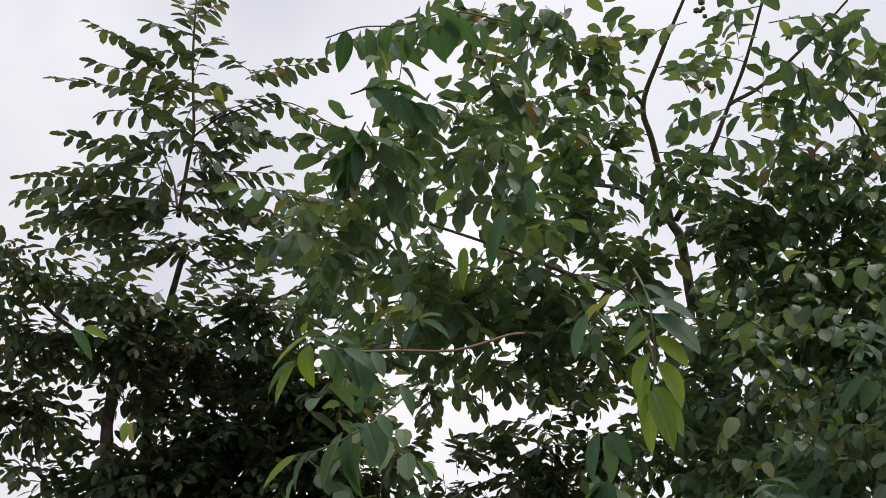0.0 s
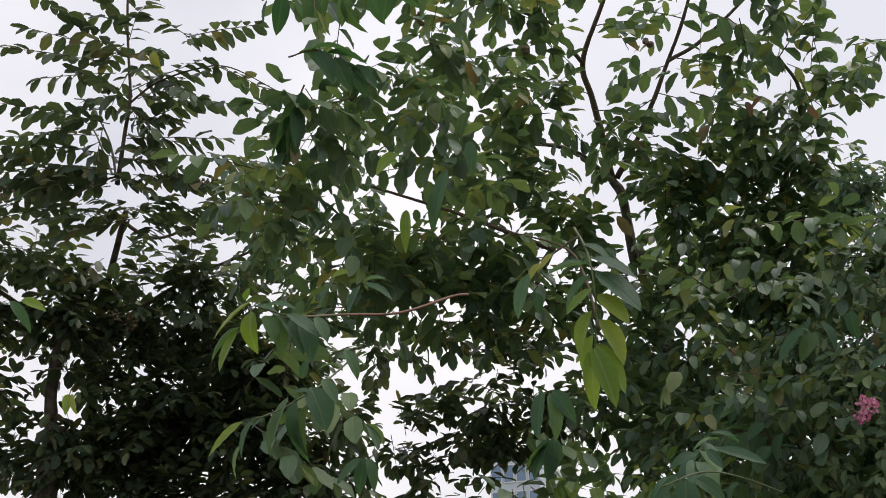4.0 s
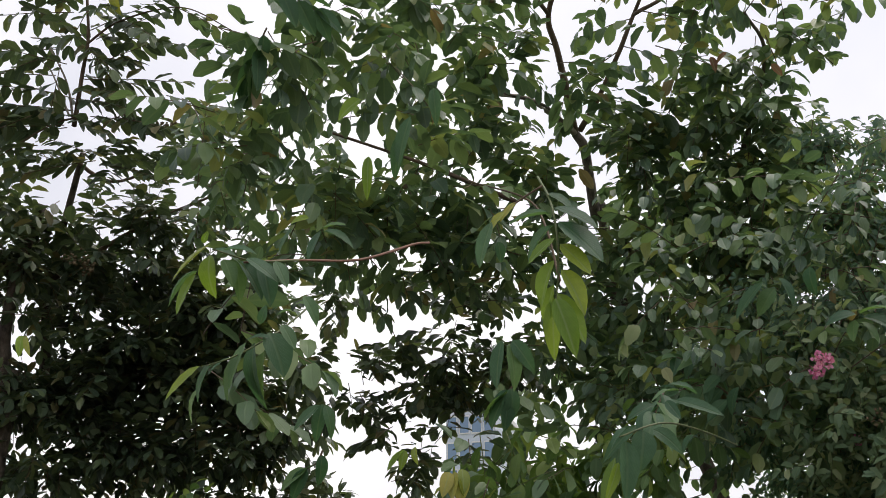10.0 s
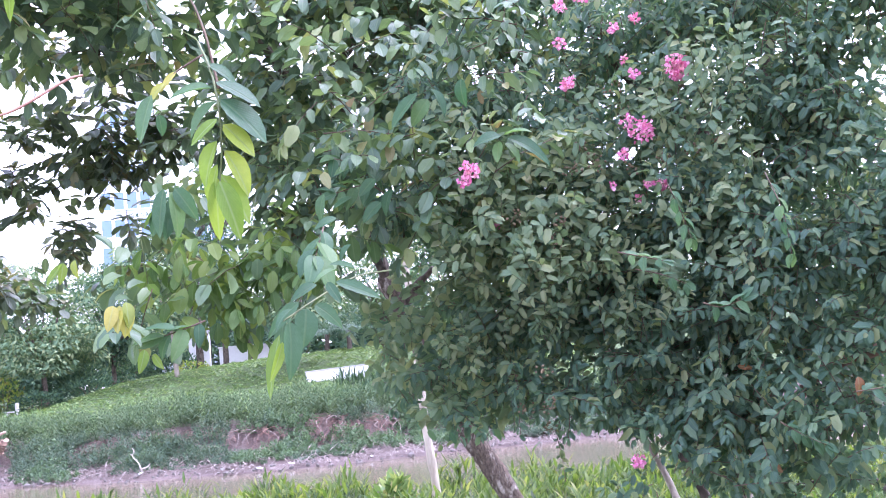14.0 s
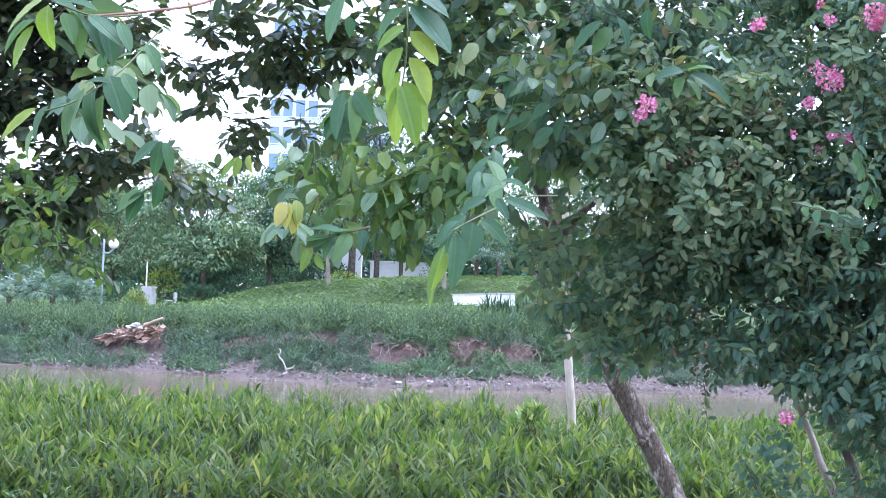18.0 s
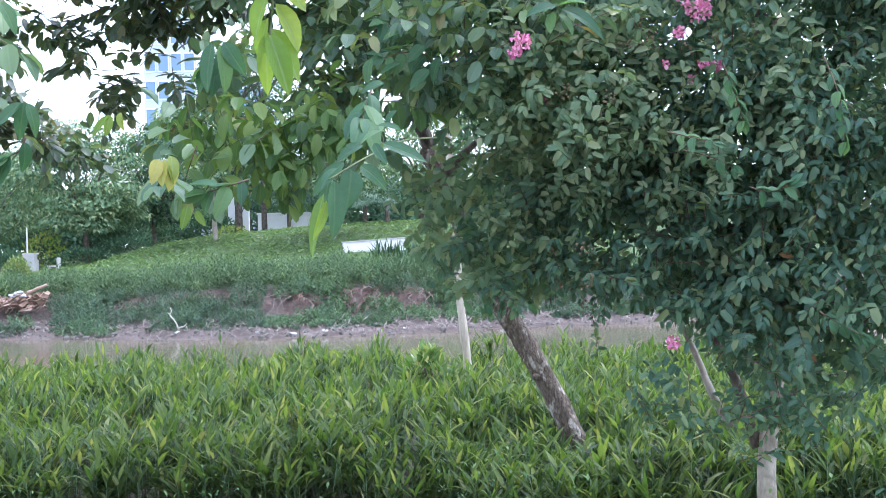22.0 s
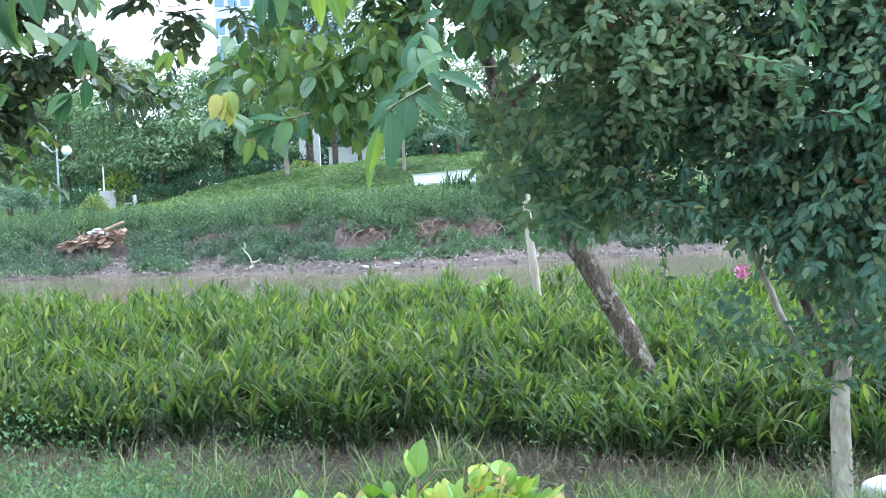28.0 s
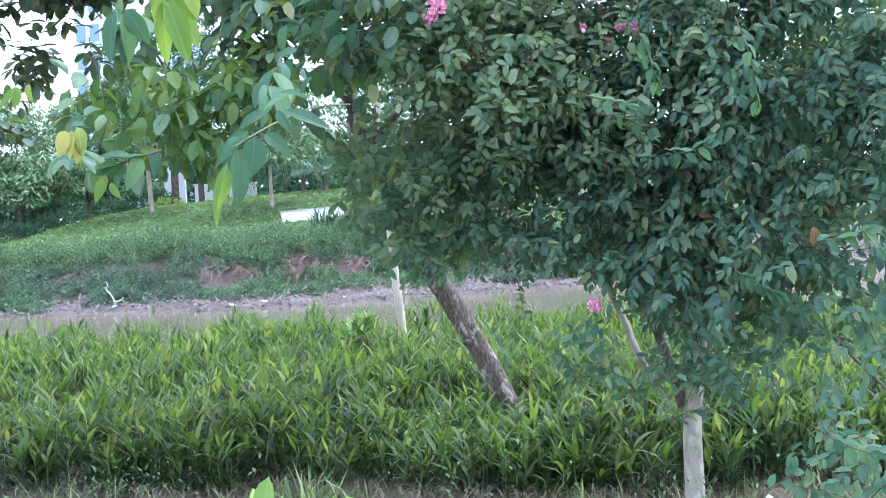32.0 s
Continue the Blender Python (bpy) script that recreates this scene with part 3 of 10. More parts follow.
def box(bm, c, s, bevel=0.0):
    m = Matrix.Translation(c) @ Matrix.Diagonal((*s, 1))
    g = bmesh.ops.create_cube(bm, size=1.0, matrix=m)
    if bevel:
        es = list({e for v in g["verts"] for e in v.link_edges})
        bmesh.ops.bevel(bm, geom=es, offset=bevel, segments=2, affect="EDGES")


# ---- ground and river ----
def lerp_table(x, xs, zs):
    return float(np.interp(x, xs, zs))


def shore(x):
    """Where the far waterline runs."""
    return lerp_table(x, (-60, -11, -4, 5, 60), (33.5, 32.3, 30.6, 33.6, 36.0)) + 0.5 * noise.noise((x * 0.35, 3, 0))


def ground_z(x, y):
    if y < 15.2:
        return 0.03 * noise.noise((x * 0.8, y * 0.8, 0))
    if y < 17:
        return -1.2 * (y - 15.2) / 1.8
    s = y - shore(x)
    if s < 0:
        return max(-1.2, -0.6 + s * 0.35)
    crest = lerp_table(x, (-60, -22, -17, -14.2, -12.4, -9.5, -6, -3, 3, 60), (0.9, 0.95, 1.0, 1.2, 1.75, 2.2, 2.45, 2.6, 2.8, 3.0))
    cliff = lerp_table(x, (-10, -7.5), (0.0, 1.0))
    z = lerp_table(s, (0, 2.2, 2.7, 3.2, 5.2, 12.0), (-0.6, -0.3 + 0.06 * cliff, 0.06 + 0.06 * cliff, 0.16 + 0.28 * cliff, 0.36 + 0.18 * cliff, lerp_table(x, (-18, -9, -3), (0.45, 0.8, 1.1))))
    k = min(1.0, max(0.0, (y - 41) / 12))
    k = k * k * (3 - 2 * k)
    z = z + (crest - z) * k if y > 41 else z
    return z + (0.06 * noise.noise((x * 0.6, y * 0.6, 2)) if y < 80 else 0)


xs = sorted(set(list(np.arange(-30, 30.1, 0.6)) + [-3000, -1500, -700, -300, -150, -90, -60, -45, 45, 60, 90, 150, 300, 700, 1500, 3000]))
ys = sorted(set([-3000, -1000, -300, -100, -40, -15, -6, -2] + list(np.arange(0, 15.3, 0.7)) + list(np.arange(15.2, 18, 0.6)) + list(np.arange(18, 60, 0.5)) + [62, 66, 72, 80, 100, 150, 300, 700, 1500, 3000]))
gv = [(x, y, ground_z(x, y)) for y in ys for x in xs]
gf = [(j * len(xs) + i, j * len(xs) + i + 1, (j + 1) * len(xs) + i + 1, (j + 1) * len(xs) + i) for j in range(len(ys) - 1) for i in range(len(xs) - 1)]
ground = new("ground", mesh_arrays("ground", gv, gf))
ground.data.materials.append(SOIL)
tagged(ground, "brown soil banks rising to a grassy slope", "ground", kind="structure")
wv = [(-3000, 14.5, -0.6), (3000, 14.5, -0.6), (3000, 42, -0.6), (-3000, 42, -0.6)]
water = new("water", mesh_arrays("water", wv, [(0, 1, 2, 3)], False))
water.data.materials.append(WATER)
tagged(water, "still muddy brown river between two banks", "river", kind="structure")

# ---- dark tree with upright leader, at the near bank ----
dark_tree = thing("tree", (-4.6, 7.0, 0.0), "tall dark-leaved tree with an upright leader and seed heads", "tree")
dark_leaves = Foliage("ovate", 0.145, 0.5)
limb("trunk", dark_tree, ((-4.6, 7.0, -0.05), (-4.65, 7.0, 1.2), (-4.6, 7.0, 2.4), (-4.55, 7.0, 3.4)), 0.11, 0.07, BARK)
limb("limb", dark_tree, ((-4.60, 7.13, 3.15), (-4.61, 7.00, 3.59), (-4.51, 6.90, 4.03), (-4.33, 6.82, 4.48)), 0.050, 0.030, BARK)
limb("limb", dark_tree, ((-4.58, 7.50, 3.16), (-4.53, 7.36, 3.77), (-4.49, 7.26, 4.11), (-4.07, 6.82, 4.83)), 0.045, 0.020, BARK)
limb("limb", dark_tree, ((-4.33, 7.02, 4.01), (-3.81, 7.17, 4.39), (-3.18, 7.06, 4.54)), 0.020, 0.008, TWIG)
limb("limb", dark_tree, ((-4.51, 6.90, 4.03), (-4.84, 6.57, 4.26), (-5.05, 6.28, 4.53)), 0.020, 0.008, TWIG)
limb("limb", dark_tree, ((-4.17, 6.76, 4.82), (-3.92, 6.98, 4.67), (-3.56, 7.09, 4.85)), 0.016, 0.006, TWIG)
limb("limb", dark_tree, ((-3.90, 6.40, 4.81), (-3.88, 6.40, 5.21), (-3.87, 6.40, 5.47), (-3.95, 6.40, 6.07), (-3.99, 6.40, 6.65)), 0.016, 0.006, TWIG)
limb("limb", dark_tree, ((-3.88, 6.35, 4.83), (-3.96, 6.35, 5.11), (-4.14, 6.35, 5.42), (-4.26, 6.35, 5.48)), 0.008, 0.004, SMOOTH)
limb("limb", dark_tree, ((-3.88, 6.30, 4.83), (-4.04, 6.30, 5.16), (-4.13, 6.30, 5.26)), 0.007, 0.003, SMOOTH)
limb("limb", dark_tree, ((-3.81, 6.30, 5.34), (-3.63, 6.30, 5.46), (-3.35, 6.30, 5.52), (-3.10, 6.30, 5.49), (-2.75, 6.30, 5.25)), 0.008, 0.003, TWIG)
limb("limb", dark_tree, ((-3.81, 6.30, 4.82), (-4.03, 6.30, 4.77), (-4.40, 6.30, 4.57)), 0.008, 0.003, TWIG)
dark_leaves.spray((-4.03, 6.40, 5.74), (-0.89, -0.42, 0.16), 0.83, 0.043, 0.15, 0.30, 0.004, 1.10)
dark_leaves.spray((-4.09, 6.30, 5.96), (-0.79, -0.13, 0.60), 0.77, 0.043, 0.15, 0.30, 0.004, 1.10)
dark_leaves.spray((-3.82, 6.20, 5.91), (0.23, 0.48, 0.85), 0.31, 0.043, 0.15, 0.30, 0.004, 1.10)
dark_leaves.spray((-3.94, 6.40, 6.02), (-0.61, 0.20, 0.76), 0.50, 0.043, 0.15, 0.30, 0.004, 1.10)
dark_leaves.spray((-3.94, 6.30, 5.21), (-0.91, -0.33, 0.26), 0.75, 0.043, 0.15, 0.30, 0.004, 1.10)
dark_leaves.spray((-4.04, 6.20, 4.99), (-0.97, -0.00, 0.24), 1.03, 0.043, 0.15, 0.30, 0.004, 1.10)
dark_leaves.spray((-3.81, 6.40, 5.43), (0.96, -0.08, 0.28), 0.60, 0.043, 0.15, 0.30, 0.004, 1.10)
dark_leaves.spray((-3.25, 6.30, 5.55), (0.85, 0.41, -0.34), 0.49, 0.043, 0.15, 0.30, 0.004, 1.10)
dark_leaves.spray((-3.38, 6.20, 5.71), (0.96, -0.25, -0.10), 0.61, 0.043, 0.15, 0.30, 0.004, 1.10)
dark_leaves.spray((-3.46, 6.40, 5.84), (-0.32, -0.94, 0.14), 0.21, 0.043, 0.15, 0.30, 0.004, 1.10)
dark_leaves.spray((-3.78, 6.30, 5.16), (0.91, 0.10, 0.41), 0.50, 0.043, 0.15, 0.30, 0.004, 1.10)
dark_leaves.spray((-3.74, 6.20, 5.02), (0.85, 0.49, 0.19), 0.62, 0.043, 0.15, 0.30, 0.004, 1.10)
dark_leaves.spray((-3.89, 6.40, 5.00), (0.83, -0.43, -0.36), 0.81, 0.043, 0.15, 0.30, 0.004, 1.10)
dark_leaves.spray((-3.85, 6.30, 4.82), (-0.93, -0.22, 0.30), 0.45, 0.043, 0.15, 0.30, 0.004, 1.10)
dark_leaves.spray((-3.83, 6.20, 5.39), (-0.76, 0.26, 0.59), 0.57, 0.043, 0.15, 0.30, 0.004, 1.10)
dark_leaves.spray((-3.95, 6.40, 6.21), (-0.41, 0.20, 0.89), 0.50, 0.043, 0.15, 0.30, 0.004, 1.10)
dark_leaves.spray((-3.90, 6.30, 6.27), (0.79, -0.61, -0.02), 0.41, 0.043, 0.15, 0.30, 0.004, 1.10)
dark_leaves.spray((-3.92, 6.20, 5.15), (-0.10, 0.00, -1.00), 0.35, 0.043, 0.15, 0.30, 0.004, 1.10)
dark_leaves.spray((-4.02, 6.40, 4.89), (-0.99, -0.08, 0.14), 0.63, 0.043, 0.15, 0.30, 0.004, 1.10)
dark_leaves.spray((-3.91, 6.30, 4.77), (-0.97, 0.16, 0.21), 1.27, 0.043, 0.15, 0.30, 0.004, 1.10)
dark_leaves.spray((-3.80, 6.20, 5.64), (0.90, -0.39, -0.17), 0.38, 0.043, 0.15, 0.30, 0.004, 1.10)
dark_leaves.spray((-3.93, 6.40, 5.79), (-0.53, -0.81, 0.24), 0.25, 0.043, 0.15, 0.30, 0.004, 1.10)
dark_leaves.spray((-3.73, 6.30, 5.22), (0.58, 0.16, -0.80), 0.31, 0.043, 0.15, 0.30, 0.004, 1.10)
dark_leaves.spray((-3.83, 6.20, 5.74), (-0.72, 0.65, 0.23), 0.46, 0.043, 0.15, 0.30, 0.004, 1.10)
dark_leaves.spray((-3.91, 6.40, 4.88), (0.72, -0.51, -0.46), 0.68, 0.043, 0.15, 0.30, 0.004, 1.10)
dark_leaves.spray((-3.22, 6.30, 4.89), (0.90, -0.20, -0.39), 0.49, 0.043, 0.15, 0.30, 0.004, 1.10)
dark_leaves.spray((-3.51, 6.20, 4.73), (0.92, 0.38, -0.10), 0.39, 0.043, 0.15, 0.30, 0.004, 1.10)
dark_leaves.spray((-3.90, 6.40, 5.65), (-0.66, 0.37, -0.66), 0.27, 0.043, 0.15, 0.30, 0.004, 1.10)
dark_leaves.spray((-4.07, 6.30, 5.29), (-0.62, -0.56, -0.54), 0.45, 0.043, 0.15, 0.30, 0.004, 1.10)
dark_leaves.spray((-4.08, 6.20, 4.81), (-0.97, 0.00, -0.24), 0.54, 0.043, 0.15, 0.30, 0.004, 1.10)
dark_leaves.spray((-4.54, 6.40, 5.10), (-1.00, -0.08, 0.04), 0.64, 0.043, 0.15, 0.30, 0.004, 1.10)
dark_leaves.spray((-4.08, 6.30, 4.65), (-0.96, 0.22, 0.16), 0.91, 0.043, 0.15, 0.30, 0.004, 1.10)
dark_leaves.spray((-3.84, 6.60, 4.67), (-0.61, -0.75, -0.24), 0.66, 0.036, 0.10, 0.10, 0.004, 0.95)
dark_leaves.spray((-3.84, 6.60, 4.65), (-0.38, -0.82, -0.43), 0.61, 0.036, 0.10, 0.10, 0.004, 0.95)
dark_leaves.spray((-3.84, 6.60, 4.67), (0.83, -0.50, -0.25), 0.99, 0.036, 0.10, 0.10, 0.004, 0.95)
dark_leaves.spray((-3.79, 6.60, 4.62), (0.76, -0.53, -0.38), 0.95, 0.036, 0.10, 0.10, 0.004, 0.95)
dark_leaves.spray((-3.88, 6.60, 4.70), (-0.03, -0.98, -0.18), 0.51, 0.036, 0.10, 0.10, 0.004, 0.95)
dark_leaves.spray((-3.84, 6.60, 4.69), (0.70, -0.68, -0.19), 0.73, 0.036, 0.10, 0.10, 0.004, 0.95)
dark_leaves.spray((-4.09, 6.60, 4.66), (-0.25, -0.82, -0.51), 0.61, 0.036, 0.10, 0.10, 0.004, 0.95)
dark_leaves.spray((-3.71, 6.60, 4.57), (0.29, -0.79, -0.55), 0.64, 0.036, 0.10, 0.10, 0.004, 0.95)
dark_leaves.spray((-3.63, 6.60, 4.64), (0.75, -0.54, -0.37), 0.92, 0.036, 0.10, 0.10, 0.004, 0.95)
dark_leaves.spray((-4.01, 6.60, 4.69), (0.04, -0.95, -0.31), 0.53, 0.036, 0.10, 0.10, 0.004, 0.95)
dark_leaves.lobe((-3.73, 7.80, 3.88), (0.24, 0.40, 0.16), 22, 0.32, 0.045)
dark_leaves.lobe((-3.41, 7.80, 3.57), (0.24, 0.40, 0.16), 22, 0.32, 0.045)
dark_leaves.lobe((-3.79, 7.80, 3.43), (0.24, 0.40, 0.16), 22, 0.32, 0.045)
dark_leaves.lobe((-3.47, 7.80, 3.17), (0.24, 0.40, 0.16), 22, 0.32, 0.045)
dark_leaves.lobe((-3.10, 7.80, 3.26), (0.24, 0.40, 0.16), 16, 0.32, 0.045)
dark_leaves.lobe((-3.20, 7.80, 3.84), (0.24, 0.40, 0.16), 13, 0.32, 0.045)
dark_leaves.lobe((-2.88, 7.80, 3.06), (0.24, 0.40, 0.16), 11, 0.32, 0.045)
dark_leaves.lobe((-3.70, 7.80, 4.09), (0.24, 0.40, 0.16), 14, 0.32, 0.045)
dark_leaves.lobe((-4.93, 6.37, 4.52), (0.30, 0.60, 0.14), 29, 0.32, 0.045)
dark_leaves.lobe((-4.59, 6.67, 4.44), (0.34, 0.60, 0.14), 32, 0.32, 0.045)
dark_leaves.lobe((-4.11, 7.01, 4.36), (0.34, 0.60, 0.08), 30, 0.32, 0.045)
dark_leaves.lobe((-3.60, 7.27, 4.41), (0.34, 0.60, 0.14), 44, 0.32, 0.045)
dark_leaves.lobe((-3.27, 7.22, 4.87), (0.22, 0.60, 0.18), 22, 0.32, 0.045)
dark_leaves.lobe((-4.97, 6.54, 4.10), (0.34, 0.60, 0.18), 61, 0.32, 0.045)
dark_leaves.lobe((-4.45, 6.89, 4.14), (0.38, 0.60, 0.14), 57, 0.32, 0.045)
dark_leaves.lobe((-3.83, 7.28, 4.10), (0.42, 0.60, 0.14), 66, 0.32, 0.045)
dark_leaves.lobe((-4.99, 6.70, 3.64), (0.34, 0.60, 0.18), 52, 0.32, 0.045)
dark_leaves.lobe((-4.88, 6.91, 3.23), (0.42, 0.60, 0.14), 31, 0.32, 0.045)
dark_leaves.lobe((-4.25, 7.16, 3.77), (0.14, 0.60, 0.18), 20, 0.32, 0.045)
dark_leaves.lobe((-3.92, 7.39, 3.65), (0.42, 0.60, 0.26), 107, 0.32, 0.045)
dark_leaves.lobe((-4.17, 7.36, 3.30), (0.38, 0.60, 0.18), 66, 0.32, 0.045)
dark_leaves.lobe((-3.35, 7.58, 3.92), (0.34, 0.60, 0.26), 78, 0.32, 0.045)
dark_leaves.lobe((-3.45, 7.69, 3.43), (0.38, 0.60, 0.22), 76, 0.32, 0.045)
dark_leaves.lobe((-3.03, 7.57, 4.31), (0.14, 0.60, 0.06), 12, 0.32, 0.045)
dark_leaves.lobe((-4.42, 7.22, 3.24), (0.26, 0.60, 0.10), 22, 0.32, 0.045)
dark_leaves.lobe((-4.37, 7.05, 3.95), (0.46, 0.50, 0.26), 43, 0.32, 0.045)
dark_leaves.lobe((-4.47, 7.22, 3.22), (0.46, 0.50, 0.26), 81, 0.32, 0.045)
dark_leaves.lobe((-3.89, 7.48, 3.47), (0.46, 0.50, 0.22), 72, 0.32, 0.045)
dark_leaves.lobe((-3.38, 7.61, 3.87), (0.34, 0.50, 0.22), 45, 0.32, 0.045)
dark_leaves.lobe((-3.77, 7.67, 2.96), (0.54, 0.50, 0.18), 72, 0.32, 0.045)
dark_leaves.lobe((-3.18, 7.91, 3.12), (0.14, 0.50, 0.14), 12, 0.32, 0.045)
dark_leaves.lobe((-4.45, 7.33, 2.79), (0.46, 0.50, 0.14), 54, 0.32, 0.045)
dark_leaves.lobe((-3.29, 7.91, 2.90), (0.22, 0.50, 0.06), 12, 0.32, 0.045)
dark_leaves.lobe((-3.95, 7.61, 2.99), (0.50, 0.50, 0.26), 81, 0.32, 0.045)
dark_leaves.lobe((-3.24, 7.94, 2.97), (0.34, 0.50, 0.14), 37, 0.32, 0.045)
dark_leaves.lobe((-3.84, 7.76, 2.41), (0.62, 0.50, 0.18), 70, 0.32, 0.045)
dark_leaves.lobe((-3.05, 8.08, 2.60), (0.34, 0.50, 0.10), 26, 0.32, 0.045)
dark_leaves.lobe((-2.62, 8.23, 2.59), (0.14, 0.50, 0.04), 6, 0.32, 0.045)
dark_leaves.lobe((-2.39, 8.32, 2.44), (0.14, 0.50, 0.04), 4, 0.32, 0.045)
dark_leaves.lobe((-3.98, 7.72, 2.06), (0.54, 0.50, 0.06), 25, 0.32, 0.045)
dark_leaves.lobe((-3.49, 7.94, 2.20), (0.38, 0.50, 0.06), 18, 0.32, 0.045)
dark_leaves.lobe((-4.06, 7.66, 2.28), (0.38, 0.50, 0.18), 47, 0.32, 0.045)
dark_leaves.lobe((-3.46, 7.95, 2.24), (0.34, 0.50, 0.14), 34, 0.32, 0.045)
dark_leaves.lobe((-4.10, 7.67, 1.95), (0.38, 0.50, 0.10), 31, 0.32, 0.045)
dark_leaves.lobe((-3.62, 7.90, 2.01), (0.34, 0.50, 0.06), 19, 0.32, 0.045)
dark_leaves.lobe((-3.23, 8.03, 2.44), (0.26, 0.50, 0.14), 23, 0.32, 0.045)
dark_leaves.lobe((-3.09, 7.79, 3.44), (0.26, 0.50, 0.14), 23, 0.32, 0.045)
dark_leaves.lobe((-3.14, 7.85, 3.04), (0.22, 0.50, 0.14), 23, 0.32, 0.045)
dark_leaves.lobe((-3.03, 7.95, 2.60), (0.38, 0.50, 0.12), 34, 0.32, 0.045)
dark_leaves.lobe((-2.61, 8.11, 2.50), (0.26, 0.50, 0.04), 13, 0.32, 0.045)
dark_leaves.lobe((-2.33, 8.20, 2.41), (0.18, 0.50, 0.04), 3, 0.32, 0.045)
dark_leaves.lobe((-2.78, 8.01, 2.84), (0.14, 0.50, 0.06), 6, 0.32, 0.045)
dark_leaves.lobe((-3.20, 7.92, 2.26), (0.18, 0.50, 0.06), 6, 0.32, 0.045)
dark_leaves.lobe((-2.82, 7.90, 3.43), (0.14, 0.50, 0.06), 4, 0.32, 0.045)
dark_leaves.lobe((-3.20, 7.93, 1.88), (0.14, 0.50, 0.04), 3, 0.32, 0.045)
dark_leaves.lobe((-2.31, 6.95, 3.68), (0.29, 0.25, 0.05), 11, 0.30, 0.042, scale=0.95)
dark_leaves.lobe((-1.83, 7.05, 3.79), (0.33, 0.25, 0.08), 14, 0.30, 0.042, scale=0.95)
dark_leaves.lobe((-1.43, 7.18, 3.69), (0.29, 0.25, 0.12), 22, 0.30, 0.042, scale=0.95)
dark_leaves.lobe((-1.92, 7.14, 3.42), (0.19, 0.25, 0.05), 8, 0.30, 0.042, scale=0.95)
dark_leaves.lobe((-1.67, 7.26, 3.26), (0.29, 0.25, 0.12), 17, 0.30, 0.042, scale=0.95)
dark_leaves.lobe((-1.32, 7.31, 3.33), (0.19, 0.25, 0.15), 22, 0.30, 0.042, scale=0.95)
dark_leaves.lobe((-2.53, 6.99, 3.31), (0.12, 0.25, 0.12), 10, 0.30, 0.042, scale=0.95)
dark_leaves.lobe((-1.54, 7.33, 3.10), (0.33, 0.25, 0.05), 16, 0.30, 0.042, scale=0.95)
dark_leaves.lobe((-2.27, 7.12, 3.12), (0.15, 0.25, 0.05), 4, 0.30, 0.042, scale=0.95)
dark_leaves.lobe((-2.12, 7.18, 3.32), (0.12, 0.25, 0.08), 5, 0.30, 0.042, scale=0.95)
dark_leaves.lobe((-1.71, 7.24, 3.51), (0.22, 0.25, 0.05), 7, 0.30, 0.042, scale=0.95)
dark_leaves.lobe((-2.12, 7.27, 2.91), (0.12, 0.25, 0.12), 5, 0.30, 0.042, scale=0.95)
dark_leaves.lobe((-1.85, 7.28, 3.20), (0.15, 0.25, 0.05), 4, 0.30, 0.042, scale=0.95)
dark_leaves.lobe((-1.85, 7.38, 2.75), (0.12, 0.25, 0.08), 5, 0.30, 0.042, scale=0.95)
dark_leaves.lobe((-1.58, 7.48, 2.52), (0.12, 0.25, 0.05), 4, 0.30, 0.042, scale=0.95)
dark_leaves.lobe((-1.33, 7.38, 3.29), (0.08, 0.25, 0.05), 4, 0.30, 0.042, scale=0.95)
dark_leaves.lobe((-2.42, 7.15, 3.03), (0.08, 0.25, 0.05), 4, 0.30, 0.042, scale=0.95)
dark_leaves.lobe((-2.06, 7.10, 3.29), (0.08, 0.25, 0.05), 4, 0.30, 0.042, scale=0.95)
dark_leaves.lobe((-2.16, 7.12, 3.05), (0.12, 0.25, 0.08), 5, 0.30, 0.042, scale=0.95)
dark_leaves.lobe((-1.98, 7.18, 3.03), (0.05, 0.25, 0.04), 4, 0.30, 0.042, scale=0.95)
dark_leaves.lobe((-1.65, 7.26, 3.01), (0.12, 0.25, 0.15), 7, 0.30, 0.042, scale=0.95)
dark_leaves.lobe((-1.89, 7.26, 2.63), (0.05, 0.25, 0.04), 4, 0.30, 0.042, scale=0.95)
dark_leaves.lobe((-1.52, 7.33, 2.77), (0.08, 0.25, 0.12), 5, 0.30, 0.042, scale=0.95)
dark_leaves.lobe((-1.57, 7.22, 3.31), (0.08, 0.25, 0.08), 4, 0.30, 0.042, scale=0.95)
dark_leaves.lobe((-1.82, 7.27, 2.70), (0.05, 0.25, 0.04), 4, 0.30, 0.042, scale=0.95)
dark_leaves.spray((-4.04, 6.50, 5.87), (-0.87, -0.37, 0.34), 0.68, 0.050, 0.15, 0.50, 0.004, 1.25)
dark_leaves.spray((-4.06, 6.50, 5.73), (-0.91, -0.41, -0.08), 0.50, 0.050, 0.15, 0.50, 0.004, 1.25)
dark_leaves.spray((-4.02, 6.50, 6.33), (-0.82, -0.52, 0.23), 0.35, 0.050, 0.15, 0.50, 0.004, 1.25)
dark_leaves.spray((-4.02, 6.50, 6.14), (-0.90, -0.37, 0.22), 0.33, 0.050, 0.15, 0.50, 0.004, 1.25)
dark_leaves.spray((-4.08, 6.50, 5.45), (-0.93, -0.36, -0.04), 0.57, 0.050, 0.15, 0.50, 0.004, 1.25)
dark_leaves.spray((-4.14, 6.50, 5.26), (-0.97, -0.20, 0.11), 0.65, 0.050, 0.15, 0.50, 0.004, 1.25)
